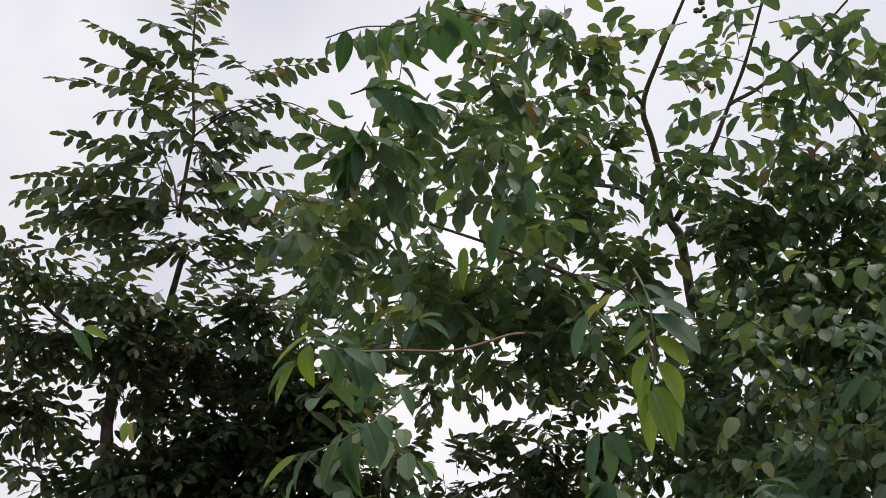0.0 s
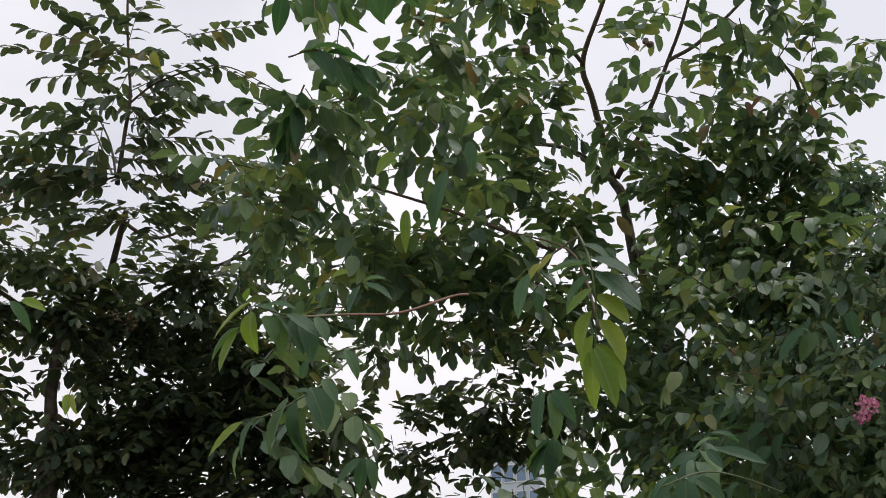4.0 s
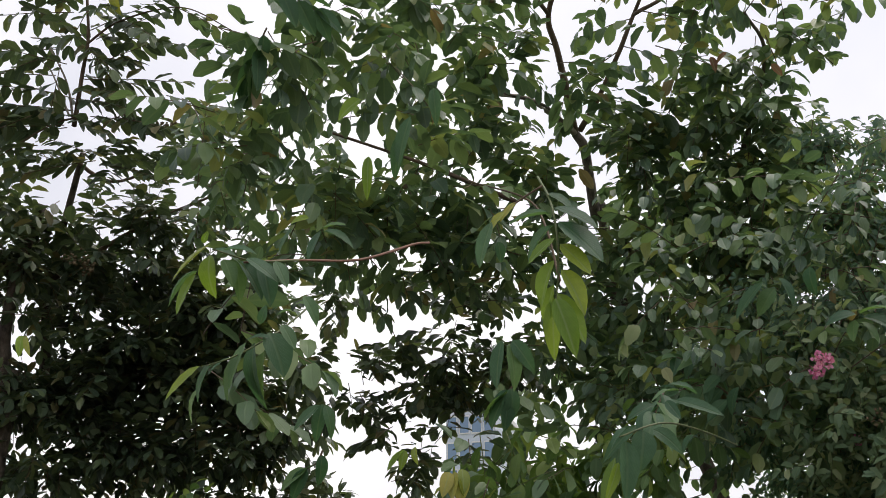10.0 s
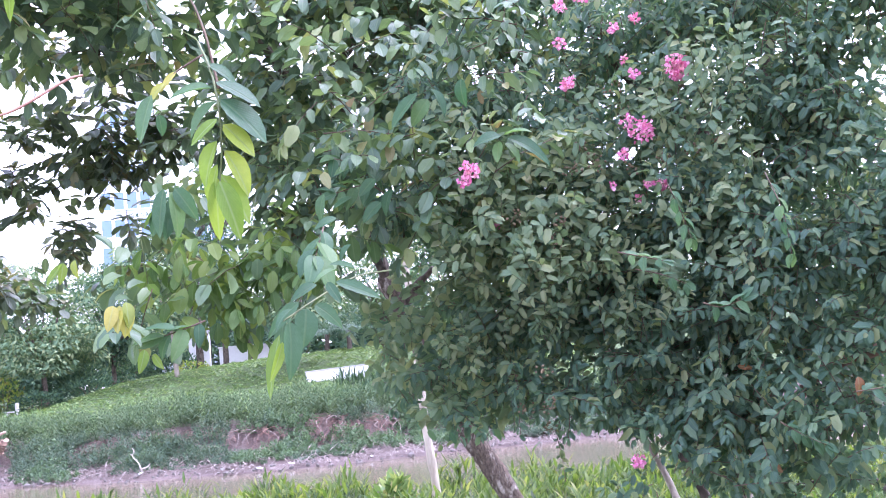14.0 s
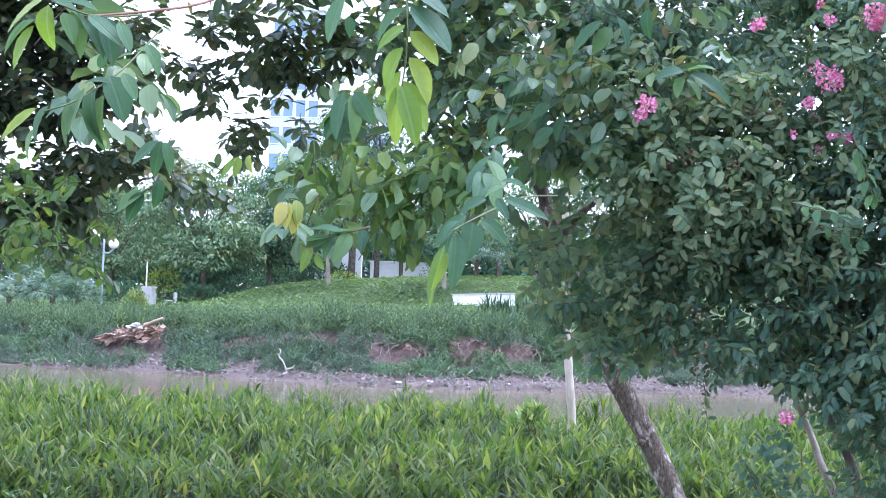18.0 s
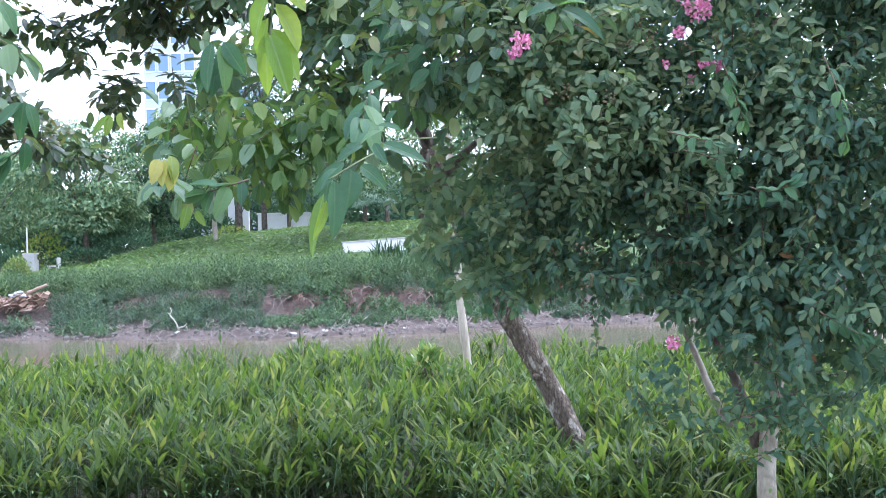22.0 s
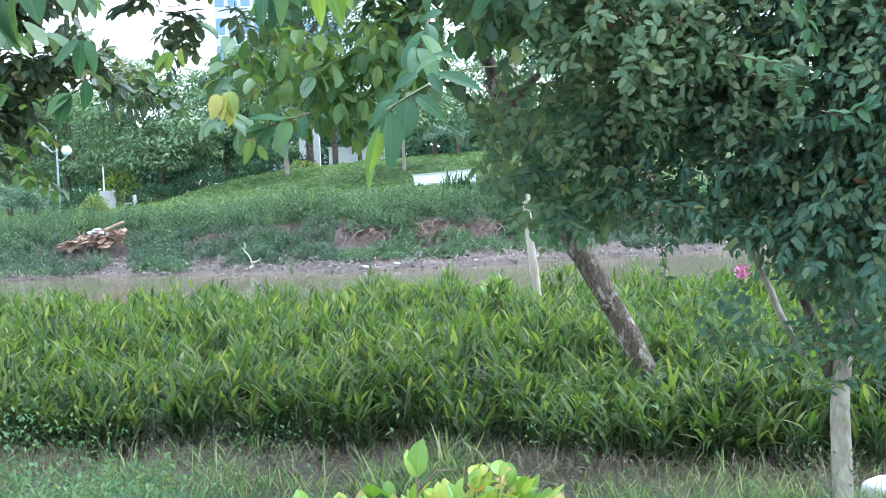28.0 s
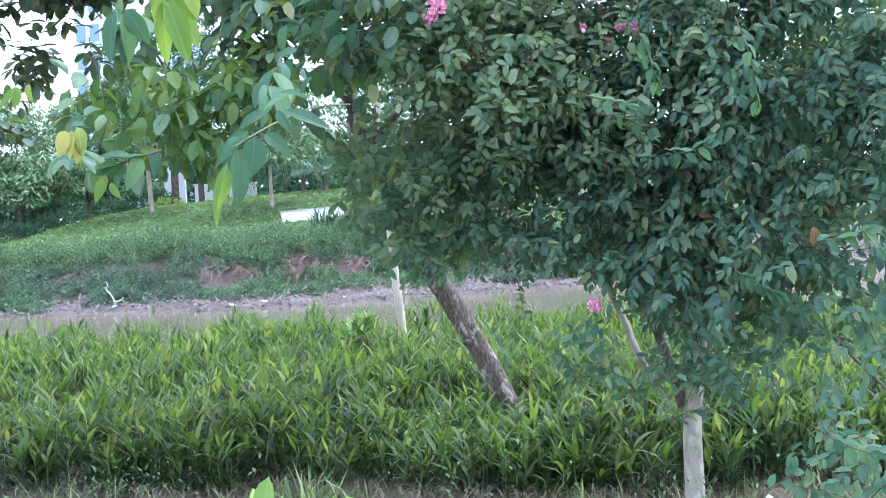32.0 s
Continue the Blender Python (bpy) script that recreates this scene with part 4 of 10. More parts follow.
dark_leaves.spray((-4.35, 6.50, 5.18), (-0.67, -0.69, -0.27), 0.71, 0.050, 0.15, 0.50, 0.004, 1.25)
dark_leaves.spray((-3.92, 6.50, 5.57), (0.91, -0.41, 0.00), 0.77, 0.050, 0.15, 0.50, 0.004, 1.25)
dark_leaves.spray((-3.87, 6.50, 5.52), (0.96, -0.14, -0.24), 0.86, 0.050, 0.15, 0.50, 0.004, 1.25)
dark_leaves.spray((-3.92, 6.50, 5.35), (0.86, -0.42, -0.29), 0.57, 0.050, 0.15, 0.50, 0.004, 1.25)
dark_leaves.spray((-3.95, 6.50, 5.23), (0.93, -0.21, -0.29), 0.65, 0.050, 0.15, 0.50, 0.004, 1.25)
dark_leaves.spray((-3.96, 6.50, 5.12), (0.75, -0.58, -0.33), 0.79, 0.050, 0.15, 0.50, 0.004, 1.25)
dark_leaves.spray((-3.97, 6.50, 5.06), (-0.38, -0.92, -0.09), 0.34, 0.050, 0.15, 0.50, 0.004, 1.25)
dark_leaves.spray((-3.98, 6.50, 4.98), (-0.73, -0.68, -0.08), 0.59, 0.050, 0.15, 0.50, 0.004, 1.25)
dark_leaves.spray((-3.98, 6.50, 4.98), (-0.94, -0.34, 0.02), 0.83, 0.050, 0.15, 0.50, 0.004, 1.25)
dark_leaves.spray((-3.99, 6.50, 5.95), (0.61, -0.77, 0.19), 0.35, 0.050, 0.15, 0.50, 0.004, 1.25)
dark_leaves.spray((-3.93, 6.50, 5.71), (0.64, -0.69, -0.34), 0.71, 0.050, 0.15, 0.50, 0.004, 1.25)
dark_leaves.spray((-3.96, 6.50, 5.54), (-0.07, -0.88, -0.47), 0.47, 0.050, 0.15, 0.50, 0.004, 1.25)
dark_leaves.spray((-3.85, 6.50, 4.92), (0.85, -0.42, -0.32), 0.92, 0.050, 0.15, 0.50, 0.004, 1.25)
dark_leaves.spray((-3.32, 6.50, 4.96), (0.95, -0.21, -0.24), 0.65, 0.050, 0.15, 0.50, 0.004, 1.25)
dark_leaves.spray((-4.11, 6.50, 5.93), (-0.62, -0.62, 0.48), 0.31, 0.050, 0.15, 0.50, 0.004, 1.25)
dark_leaves.spray((-4.03, 6.50, 6.48), (0.61, -0.75, -0.24), 0.58, 0.050, 0.15, 0.50, 0.004, 1.25)
dark_leaves.spray((-4.01, 6.50, 4.86), (-0.91, -0.38, -0.14), 0.47, 0.050, 0.15, 0.50, 0.004, 1.25)
dark_leaves.spray((-4.24, 6.50, 4.97), (-0.70, -0.68, -0.22), 0.66, 0.050, 0.15, 0.50, 0.004, 1.25)
dark_leaves.spray((-3.56, 6.50, 5.89), (0.85, -0.46, -0.24), 0.54, 0.050, 0.15, 0.50, 0.004, 1.25)
dark_leaves.spray((-3.97, 6.50, 5.47), (0.63, -0.55, -0.55), 0.82, 0.050, 0.15, 0.50, 0.004, 1.25)
dark_leaves.spray((-3.75, 6.50, 5.64), (0.65, -0.57, -0.50), 0.88, 0.050, 0.15, 0.50, 0.004, 1.25)
dark_leaves.spray((-3.83, 6.50, 5.12), (0.76, -0.29, -0.58), 0.52, 0.050, 0.15, 0.50, 0.004, 1.25)
seed_cluster(dark_tree, (-3.46, 6.53, 4.84), 0.083, 26, 0.0110)
seed_cluster(dark_tree, (-3.58, 6.45, 4.84), 0.083, 26, 0.0110)
seed_cluster(dark_tree, (-3.36, 6.58, 4.83), 0.083, 26, 0.0110)
seed_cluster(dark_tree, (-3.95, 6.64, 4.01), 0.083, 26, 0.0110)
seed_cluster(dark_tree, (-3.89, 6.69, 3.96), 0.083, 26, 0.0110)
seed_cluster(dark_tree, (-3.03, 7.00, 4.28), 0.083, 26, 0.0110)
seed_cluster(dark_tree, (-4.45, 6.01, 4.63), 0.083, 26, 0.0110)
seed_cluster(dark_tree, (-4.71, 5.90, 4.45), 0.083, 26, 0.0110)
dark_leaves.grow(dark_tree, DARKTREE, TWIG)

# ---- leaning tree with large leaves ----
leaning_tree = thing("tree", (1.1, 8.4, 0.0), "leaning tree with large glossy leaves and flaking bark", "tree")
broad_leaves = Foliage("broad", 0.155, 0.52)
young_leaves = Foliage("broad", 0.155, 0.5)
limb("trunk", leaning_tree, ((1.06, 8.36, 0.18), (1.00, 8.39, 0.27), (0.76, 8.48, 0.78), (0.47, 8.55, 1.30), (0.27, 8.57, 1.70), (0.08, 8.46, 2.18), (-0.04, 8.45, 2.39)), 0.080, 0.060, FLAKY, "leaning trunk with flaking grey bark", 18, 0.3, 14)
limb("knot", leaning_tree, ((0.72, 8.47, 0.80), (0.67, 8.39, 0.80)), 0.038, 0.020, FLAKY)
limb("limb", leaning_tree, ((0.10, 8.46, 2.19), (0.19, 8.35, 2.32), (0.31, 8.24, 2.43)), 0.040, 0.020, BARK)
limb("limb", leaning_tree, ((-0.03, 8.45, 2.37), (-0.04, 8.42, 2.48), (-0.31, 8.23, 3.16), (-0.51, 8.01, 3.66), (-0.55, 8.04, 3.73), (-0.66, 7.85, 4.01), (-0.70, 7.61, 4.43), (-0.73, 7.58, 4.34), (-0.75, 7.32, 4.68), (-0.80, 7.26, 4.79)), 0.055, 0.028, BARK)
limb("limb", leaning_tree, ((-0.80, 7.27, 4.78), (-0.82, 7.05, 4.99), (-0.84, 6.83, 5.17), (-0.86, 6.63, 5.32), (-0.70, 6.39, 5.53), (-0.51, 6.14, 5.74)), 0.026, 0.010, TWIG)
limb("limb", leaning_tree, ((-0.86, 6.63, 5.32), (-0.92, 6.38, 5.32), (-0.97, 6.13, 5.32), (-1.29, 5.73, 5.28), (-1.48, 5.46, 5.24)), 0.014, 0.005, TWIG)
limb("limb", leaning_tree, ((-0.77, 7.26, 4.81), (-0.62, 7.09, 4.95), (-0.46, 6.88, 5.14), (-0.35, 6.78, 5.33), (-0.22, 6.57, 5.49), (-0.07, 6.28, 5.75)), 0.020, 0.008, TWIG)
limb("limb", leaning_tree, ((-0.35, 6.78, 5.33), (-0.13, 6.57, 5.31), (0.15, 6.37, 5.43), (0.38, 6.17, 5.54)), 0.014, 0.006, TWIG)
limb("limb", leaning_tree, ((-0.80, 7.26, 4.79), (-0.90, 7.02, 4.81), (-1.02, 6.68, 4.78), (-1.20, 6.36, 4.67)), 0.024, 0.010, SMOOTH)
limb("limb", leaning_tree, ((-0.82, 7.15, 4.78), (-0.91, 6.62, 4.69), (-1.08, 6.20, 4.58)), 0.012, 0.006, BARK)
limb("limb", leaning_tree, ((-1.00, 6.01, 3.83), (-1.24, 5.73, 3.87), (-1.43, 5.55, 3.91), (-1.75, 5.21, 3.94)), 0.014, 0.006, TWIG)
limb("limb", leaning_tree, ((-0.93, 3.85, 2.79), (-0.96, 3.75, 2.75), (-1.03, 3.40, 2.58), (-1.11, 3.10, 2.48), (-1.21, 2.95, 2.43)), 0.005, 0.003, REDTWIG)
limb("limb", leaning_tree, ((-0.62, 4.81, 2.95), (-0.69, 4.93, 3.25), (-0.81, 5.16, 3.48), (-1.16, 5.53, 3.76)), 0.006, 0.004, TWIG)
limb("limb", leaning_tree, ((0.15, 7.08, 4.06), (0.21, 6.95, 4.36), (0.39, 6.61, 4.83), (0.29, 6.39, 5.02)), 0.022, 0.008, BARK)
limb("limb", leaning_tree, ((-0.77, 7.71, 4.00), (-0.47, 7.94, 3.67), (-0.09, 7.67, 3.90), (0.15, 7.15, 4.16)), 0.030, 0.020, BARK)
limb("limb", leaning_tree, ((-0.42, 8.02, 3.37), (-0.17, 7.79, 3.53), (-0.09, 7.52, 3.80)), 0.030, 0.020, BARK)
broad_leaves.spray((-2.04, 4.62, 4.69), (0.95, 0.30, 0.12), 0.40, 0.060, 0.30, 0.70, 0.004, 1.10)
broad_leaves.spray((-1.67, 4.71, 4.78), (-0.95, -0.27, -0.17), 0.41, 0.060, 0.30, 0.70, 0.004, 1.10)
broad_leaves.spray((-1.35, 4.99, 4.89), (-0.93, -0.35, 0.08), 0.40, 0.060, 0.30, 0.70, 0.004, 1.10)
broad_leaves.spray((-1.35, 4.98, 4.90), (-0.92, -0.38, 0.12), 0.34, 0.060, 0.30, 0.70, 0.004, 1.10)
broad_leaves.spray((-1.20, 5.32, 5.00), (-0.78, -0.47, 0.41), 0.29, 0.060, 0.30, 0.70, 0.004, 1.10)
broad_leaves.spray((-1.09, 5.42, 5.08), (-0.97, -0.09, -0.22), 0.32, 0.060, 0.30, 0.70, 0.004, 1.10)
broad_leaves.spray((-1.60, 5.03, 4.91), (-0.93, -0.38, 0.03), 0.29, 0.060, 0.30, 0.70, 0.004, 1.10)
broad_leaves.spray((-0.51, 6.07, 5.49), (-0.99, -0.06, -0.09), 0.35, 0.060, 0.30, 0.70, 0.004, 1.10)
broad_leaves.spray((-0.73, 6.27, 5.34), (0.99, 0.00, 0.15), 0.27, 0.060, 0.30, 0.70, 0.004, 1.10)
broad_leaves.spray((-0.21, 6.41, 5.38), (-0.89, -0.29, 0.35), 0.31, 0.060, 0.30, 0.70, 0.004, 1.10)
broad_leaves.spray((-0.17, 6.29, 5.38), (0.93, 0.19, -0.31), 0.32, 0.060, 0.30, 0.70, 0.004, 1.10)
broad_leaves.spray((0.04, 6.26, 5.24), (0.73, 0.34, -0.60), 0.38, 0.060, 0.30, 0.70, 0.004, 1.10)
broad_leaves.spray((0.14, 6.12, 5.27), (0.89, 0.23, -0.40), 0.35, 0.060, 0.30, 0.70, 0.004, 1.10)
broad_leaves.spray((0.36, 6.04, 5.38), (0.60, 0.40, -0.70), 0.30, 0.060, 0.30, 0.70, 0.004, 1.10)
broad_leaves.spray((0.28, 6.13, 4.86), (0.61, -0.44, 0.66), 0.41, 0.060, 0.30, 0.70, 0.004, 1.10)
broad_leaves.spray((-0.34, 6.62, 5.21), (-1.00, 0.00, -0.10), 0.31, 0.060, 0.30, 0.70, 0.004, 1.10)
broad_leaves.spray((-0.42, 6.61, 5.02), (0.95, 0.17, -0.25), 0.36, 0.060, 0.30, 0.70, 0.004, 1.10)
broad_leaves.spray((-0.30, 6.43, 5.14), (0.98, 0.13, -0.18), 0.39, 0.060, 0.30, 0.70, 0.004, 1.10)
broad_leaves.spray((-0.44, 6.62, 5.00), (-0.91, 0.15, -0.39), 0.33, 0.060, 0.30, 0.70, 0.004, 1.10)
broad_leaves.spray((-0.80, 6.38, 4.95), (-0.84, -0.37, 0.40), 0.32, 0.060, 0.30, 0.70, 0.004, 1.10)
broad_leaves.spray((-0.80, 6.61, 4.96), (1.00, 0.07, 0.03), 0.30, 0.060, 0.30, 0.70, 0.004, 1.10)
broad_leaves.spray((0.10, 6.18, 5.18), (0.10, 0.51, -0.85), 0.29, 0.060, 0.30, 0.70, 0.004, 1.10)
broad_leaves.spray((0.35, 6.11, 5.28), (-0.90, -0.23, 0.36), 0.22, 0.060, 0.30, 0.70, 0.004, 1.10)
broad_leaves.spray((0.39, 6.37, 4.84), (0.33, 0.44, -0.84), 0.27, 0.060, 0.30, 0.70, 0.004, 1.10)
broad_leaves.spray((0.35, 6.42, 4.76), (-0.99, 0.10, -0.13), 0.31, 0.060, 0.30, 0.70, 0.004, 1.10)
broad_leaves.spray((-0.08, 6.15, 5.58), (-1.00, -0.04, 0.00), 0.26, 0.060, 0.30, 0.70, 0.004, 1.10)
broad_leaves.spray((-0.06, 6.13, 5.44), (0.99, -0.09, 0.09), 0.34, 0.060, 0.30, 0.70, 0.004, 1.10)
broad_leaves.spray((-0.22, 6.37, 4.86), (0.94, 0.16, -0.29), 0.45, 0.060, 0.30, 0.70, 0.004, 1.10)
broad_leaves.lobe((-1.57, 5.13, 5.12), (0.16, 0.50, 0.04), 5, 0.36, 0.055, 0.3, 0.45)
broad_leaves.lobe((-1.17, 5.50, 5.28), (0.24, 0.50, 0.08), 13, 0.36, 0.055, 0.3, 0.45)
broad_leaves.lobe((-0.94, 5.78, 5.30), (0.15, 0.50, 0.09), 8, 0.36, 0.055, 0.3, 0.45)
broad_leaves.lobe((-1.34, 5.19, 4.60), (0.24, 0.50, 0.06), 11, 0.36, 0.055, 0.3, 0.45)
broad_leaves.lobe((-1.62, 4.62, 4.21), (0.18, 0.50, 0.05), 12, 0.36, 0.055, 0.3, 0.45)
broad_leaves.lobe((-1.66, 4.32, 3.87), (0.11, 0.50, 0.04), 6, 0.36, 0.055, 0.3, 0.45)
broad_leaves.lobe((-1.42, 4.96, 4.16), (0.27, 0.50, 0.05), 12, 0.36, 0.055, 0.3, 0.45)
broad_leaves.lobe((-1.12, 5.50, 4.57), (0.19, 0.50, 0.07), 9, 0.36, 0.055, 0.3, 0.45)
broad_leaves.lobe((-1.15, 5.77, 4.49), (0.23, 0.50, 0.05), 8, 0.36, 0.055, 0.3, 0.45)
broad_leaves.lobe((-1.66, 4.78, 3.92), (0.18, 0.50, 0.04), 6, 0.36, 0.055, 0.3, 0.45)
broad_leaves.lobe((-1.18, 4.59, 3.65), (0.11, 0.50, 0.04), 7, 0.36, 0.055, 0.3, 0.45)
broad_leaves.lobe((-0.96, 6.33, 4.80), (0.13, 0.50, 0.09), 6, 0.36, 0.055, 0.3, 0.45)
broad_leaves.lobe((-1.07, 6.13, 4.28), (0.24, 0.50, 0.08), 10, 0.36, 0.055, 0.3, 0.45)
broad_leaves.lobe((-0.74, 6.63, 4.73), (0.10, 0.50, 0.06), 5, 0.36, 0.055, 0.3, 0.45)
broad_leaves.lobe((-1.91, 4.72, 3.84), (0.15, 0.50, 0.05), 8, 0.36, 0.055, 0.3, 0.45)
broad_leaves.lobe((-2.04, 4.53, 3.64), (0.09, 0.50, 0.04), 5, 0.36, 0.055, 0.3, 0.45)
broad_leaves.lobe((-1.99, 4.81, 3.60), (0.15, 0.50, 0.04), 7, 0.36, 0.055, 0.3, 0.45)
broad_leaves.lobe((-1.72, 5.34, 3.68), (0.20, 0.50, 0.04), 7, 0.36, 0.055, 0.3, 0.45)
broad_leaves.lobe((-1.85, 5.56, 3.59), (0.24, 0.50, 0.04), 11, 0.36, 0.055, 0.3, 0.45)
broad_leaves.lobe((-1.47, 5.68, 3.60), (0.24, 0.50, 0.04), 10, 0.36, 0.055, 0.3, 0.45)
broad_leaves.lobe((-1.18, 5.70, 3.71), (0.15, 0.50, 0.04), 9, 0.36, 0.055, 0.3, 0.45)
broad_leaves.lobe((-1.03, 5.81, 3.49), (0.15, 0.50, 0.06), 13, 0.36, 0.055, 0.3, 0.45)
broad_leaves.lobe((-1.36, 5.97, 3.48), (0.16, 0.50, 0.04), 8, 0.36, 0.055, 0.3, 0.45)
broad_leaves.lobe((-1.90, 5.24, 3.22), (0.08, 0.50, 0.04), 4, 0.36, 0.055, 0.3, 0.45)
broad_leaves.lobe((-0.91, 6.44, 4.15), (0.15, 0.50, 0.09), 12, 0.36, 0.055, 0.3, 0.45)
broad_leaves.lobe((-0.39, 6.96, 4.58), (0.24, 0.50, 0.10), 12, 0.36, 0.055, 0.3, 0.45)
broad_leaves.lobe((0.01, 6.77, 4.52), (0.27, 0.50, 0.10), 17, 0.36, 0.055, 0.3, 0.45)
broad_leaves.lobe((0.35, 6.57, 4.45), (0.13, 0.50, 0.13), 11, 0.36, 0.055, 0.3, 0.45)
broad_leaves.lobe((-0.43, 7.25, 4.41), (0.22, 0.50, 0.11), 13, 0.36, 0.055, 0.3, 0.45)
broad_leaves.lobe((-0.03, 7.11, 4.27), (0.28, 0.50, 0.14), 30, 0.36, 0.055, 0.3, 0.45)
broad_leaves.lobe((0.31, 6.94, 4.13), (0.13, 0.50, 0.17), 21, 0.36, 0.055, 0.3, 0.45)
broad_leaves.lobe((-0.37, 7.41, 4.01), (0.29, 0.50, 0.18), 30, 0.36, 0.055, 0.3, 0.45)
broad_leaves.lobe((0.09, 7.08, 3.78), (0.27, 0.50, 0.17), 38, 0.36, 0.055, 0.3, 0.45)
broad_leaves.lobe((-0.58, 7.53, 3.63), (0.15, 0.50, 0.15), 14, 0.36, 0.055, 0.3, 0.45)
broad_leaves.lobe((-0.82, 7.27, 3.71), (0.10, 0.50, 0.17), 11, 0.36, 0.055, 0.3, 0.45)
broad_leaves.lobe((-0.96, 7.17, 3.27), (0.20, 0.50, 0.13), 15, 0.36, 0.055, 0.3, 0.45)
broad_leaves.lobe((-0.35, 7.41, 3.37), (0.21, 0.50, 0.17), 23, 0.36, 0.055, 0.3, 0.45)
broad_leaves.lobe((0.04, 6.83, 3.24), (0.22, 0.50, 0.15), 27, 0.36, 0.055, 0.3, 0.45)
broad_leaves.lobe((-0.68, 7.25, 3.10), (0.20, 0.50, 0.06), 12, 0.36, 0.055, 0.3, 0.45)
broad_leaves.lobe((-0.09, 6.68, 4.71), (0.17, 0.50, 0.04), 3, 0.36, 0.055, 0.3, 0.45)
broad_leaves.lobe((-0.58, 6.78, 4.90), (0.10, 0.50, 0.04), 3, 0.36, 0.055, 0.3, 0.45)
broad_leaves.lobe((-0.05, 6.37, 5.06), (0.26, 0.50, 0.10), 6, 0.36, 0.055, 0.3, 0.45)
broad_leaves.lobe((-0.26, 6.23, 5.47), (0.27, 0.50, 0.10), 5, 0.36, 0.055, 0.3, 0.45)
broad_leaves.lobe((0.28, 6.16, 5.21), (0.16, 0.50, 0.16), 7, 0.36, 0.055, 0.3, 0.45)
broad_leaves.lobe((-0.52, 6.46, 5.27), (0.14, 0.50, 0.10), 4, 0.36, 0.055, 0.3, 0.45)
broad_leaves.lobe((-1.01, 5.95, 5.04), (0.15, 0.50, 0.09), 6, 0.36, 0.055, 0.3, 0.45)
broad_leaves.lobe((-1.79, 5.59, 3.75), (0.15, 0.45, 0.04), 6, 0.36, 0.055, 0.3, 0.45)
broad_leaves.lobe((-1.49, 5.88, 3.79), (0.16, 0.45, 0.04), 6, 0.36, 0.055, 0.3, 0.45)
broad_leaves.lobe((-1.17, 6.13, 3.88), (0.14, 0.45, 0.05), 6, 0.36, 0.055, 0.3, 0.45)
broad_leaves.lobe((-0.91, 6.57, 3.97), (0.12, 0.45, 0.09), 8, 0.36, 0.055, 0.3, 0.45)
broad_leaves.lobe((-0.71, 7.02, 3.96), (0.10, 0.45, 0.10), 8, 0.36, 0.055, 0.3, 0.45)
broad_leaves.lobe((-0.85, 6.75, 3.39), (0.12, 0.45, 0.09), 8, 0.36, 0.055, 0.3, 0.45)
broad_leaves.lobe((-0.70, 7.02, 3.13), (0.09, 0.45, 0.09), 8, 0.36, 0.055, 0.3, 0.45)
broad_leaves.lobe((-0.56, 7.24, 3.13), (0.10, 0.45, 0.10), 9, 0.36, 0.055, 0.3, 0.45)
broad_leaves.lobe((-0.64, 7.34, 3.61), (0.10, 0.45, 0.10), 7, 0.36, 0.055, 0.3, 0.45)
broad_leaves.lobe((-1.80, 4.91, 3.55), (0.15, 0.45, 0.04), 3, 0.36, 0.055, 0.3, 0.45)
broad_leaves.lobe((-1.68, 5.20, 3.51), (0.22, 0.45, 0.04), 6, 0.36, 0.055, 0.3, 0.45)
broad_leaves.lobe((-1.93, 4.99, 3.26), (0.13, 0.45, 0.04), 3, 0.36, 0.055, 0.3, 0.45)
broad_leaves.lobe((-1.28, 5.65, 3.79), (0.15, 0.45, 0.04), 5, 0.36, 0.055, 0.3, 0.45)
broad_leaves.lobe((-1.60, 5.69, 3.47), (0.21, 0.45, 0.04), 4, 0.36, 0.055, 0.3, 0.45)
broad_leaves.lobe((-1.21, 5.92, 4.19), (0.11, 0.45, 0.04), 3, 0.36, 0.055, 0.3, 0.45)
broad_leaves.lobe((-2.26, 5.12, 3.70), (0.11, 0.45, 0.06), 5, 0.36, 0.055, 0.3, 0.45)
broad_leaves.lobe((0.47, 6.33, 4.91), (0.19, 0.45, 0.09), 5, 0.36, 0.055, 0.3, 0.45)
broad_leaves.lobe((0.75, 6.28, 4.95), (0.09, 0.45, 0.13), 6, 0.36, 0.055, 0.3, 0.45)
broad_leaves.lobe((0.63, 6.44, 4.69), (0.09, 0.45, 0.04), 3, 0.36, 0.055, 0.3, 0.45)
broad_leaves.lobe((0.32, 6.69, 4.69), (0.17, 0.45, 0.04), 5, 0.36, 0.055, 0.3, 0.45)
broad_leaves.lobe((0.01, 6.64, 4.79), (0.20, 0.45, 0.04), 3, 0.36, 0.055, 0.3, 0.45)
broad_leaves.lobe((0.54, 6.79, 4.45), (0.13, 0.45, 0.04), 4, 0.36, 0.055, 0.3, 0.45)
broad_leaves.lobe((0.89, 6.43, 3.78), (0.11, 0.45, 0.08), 9, 0.36, 0.055, 0.3, 0.45)
broad_leaves.lobe((0.79, 6.32, 3.47), (0.11, 0.45, 0.08), 8, 0.36, 0.055, 0.3, 0.45)
broad_leaves.lobe((0.62, 6.41, 3.19), (0.11, 0.45, 0.08), 8, 0.36, 0.055, 0.3, 0.45)
broad_leaves.lobe((0.97, 6.30, 3.45), (0.05, 0.45, 0.08), 4, 0.36, 0.055, 0.3, 0.45)
broad_leaves.lobe((-0.33, 7.42, 4.12), (0.29, 0.45, 0.15), 18, 0.36, 0.055, 0.3, 0.45)
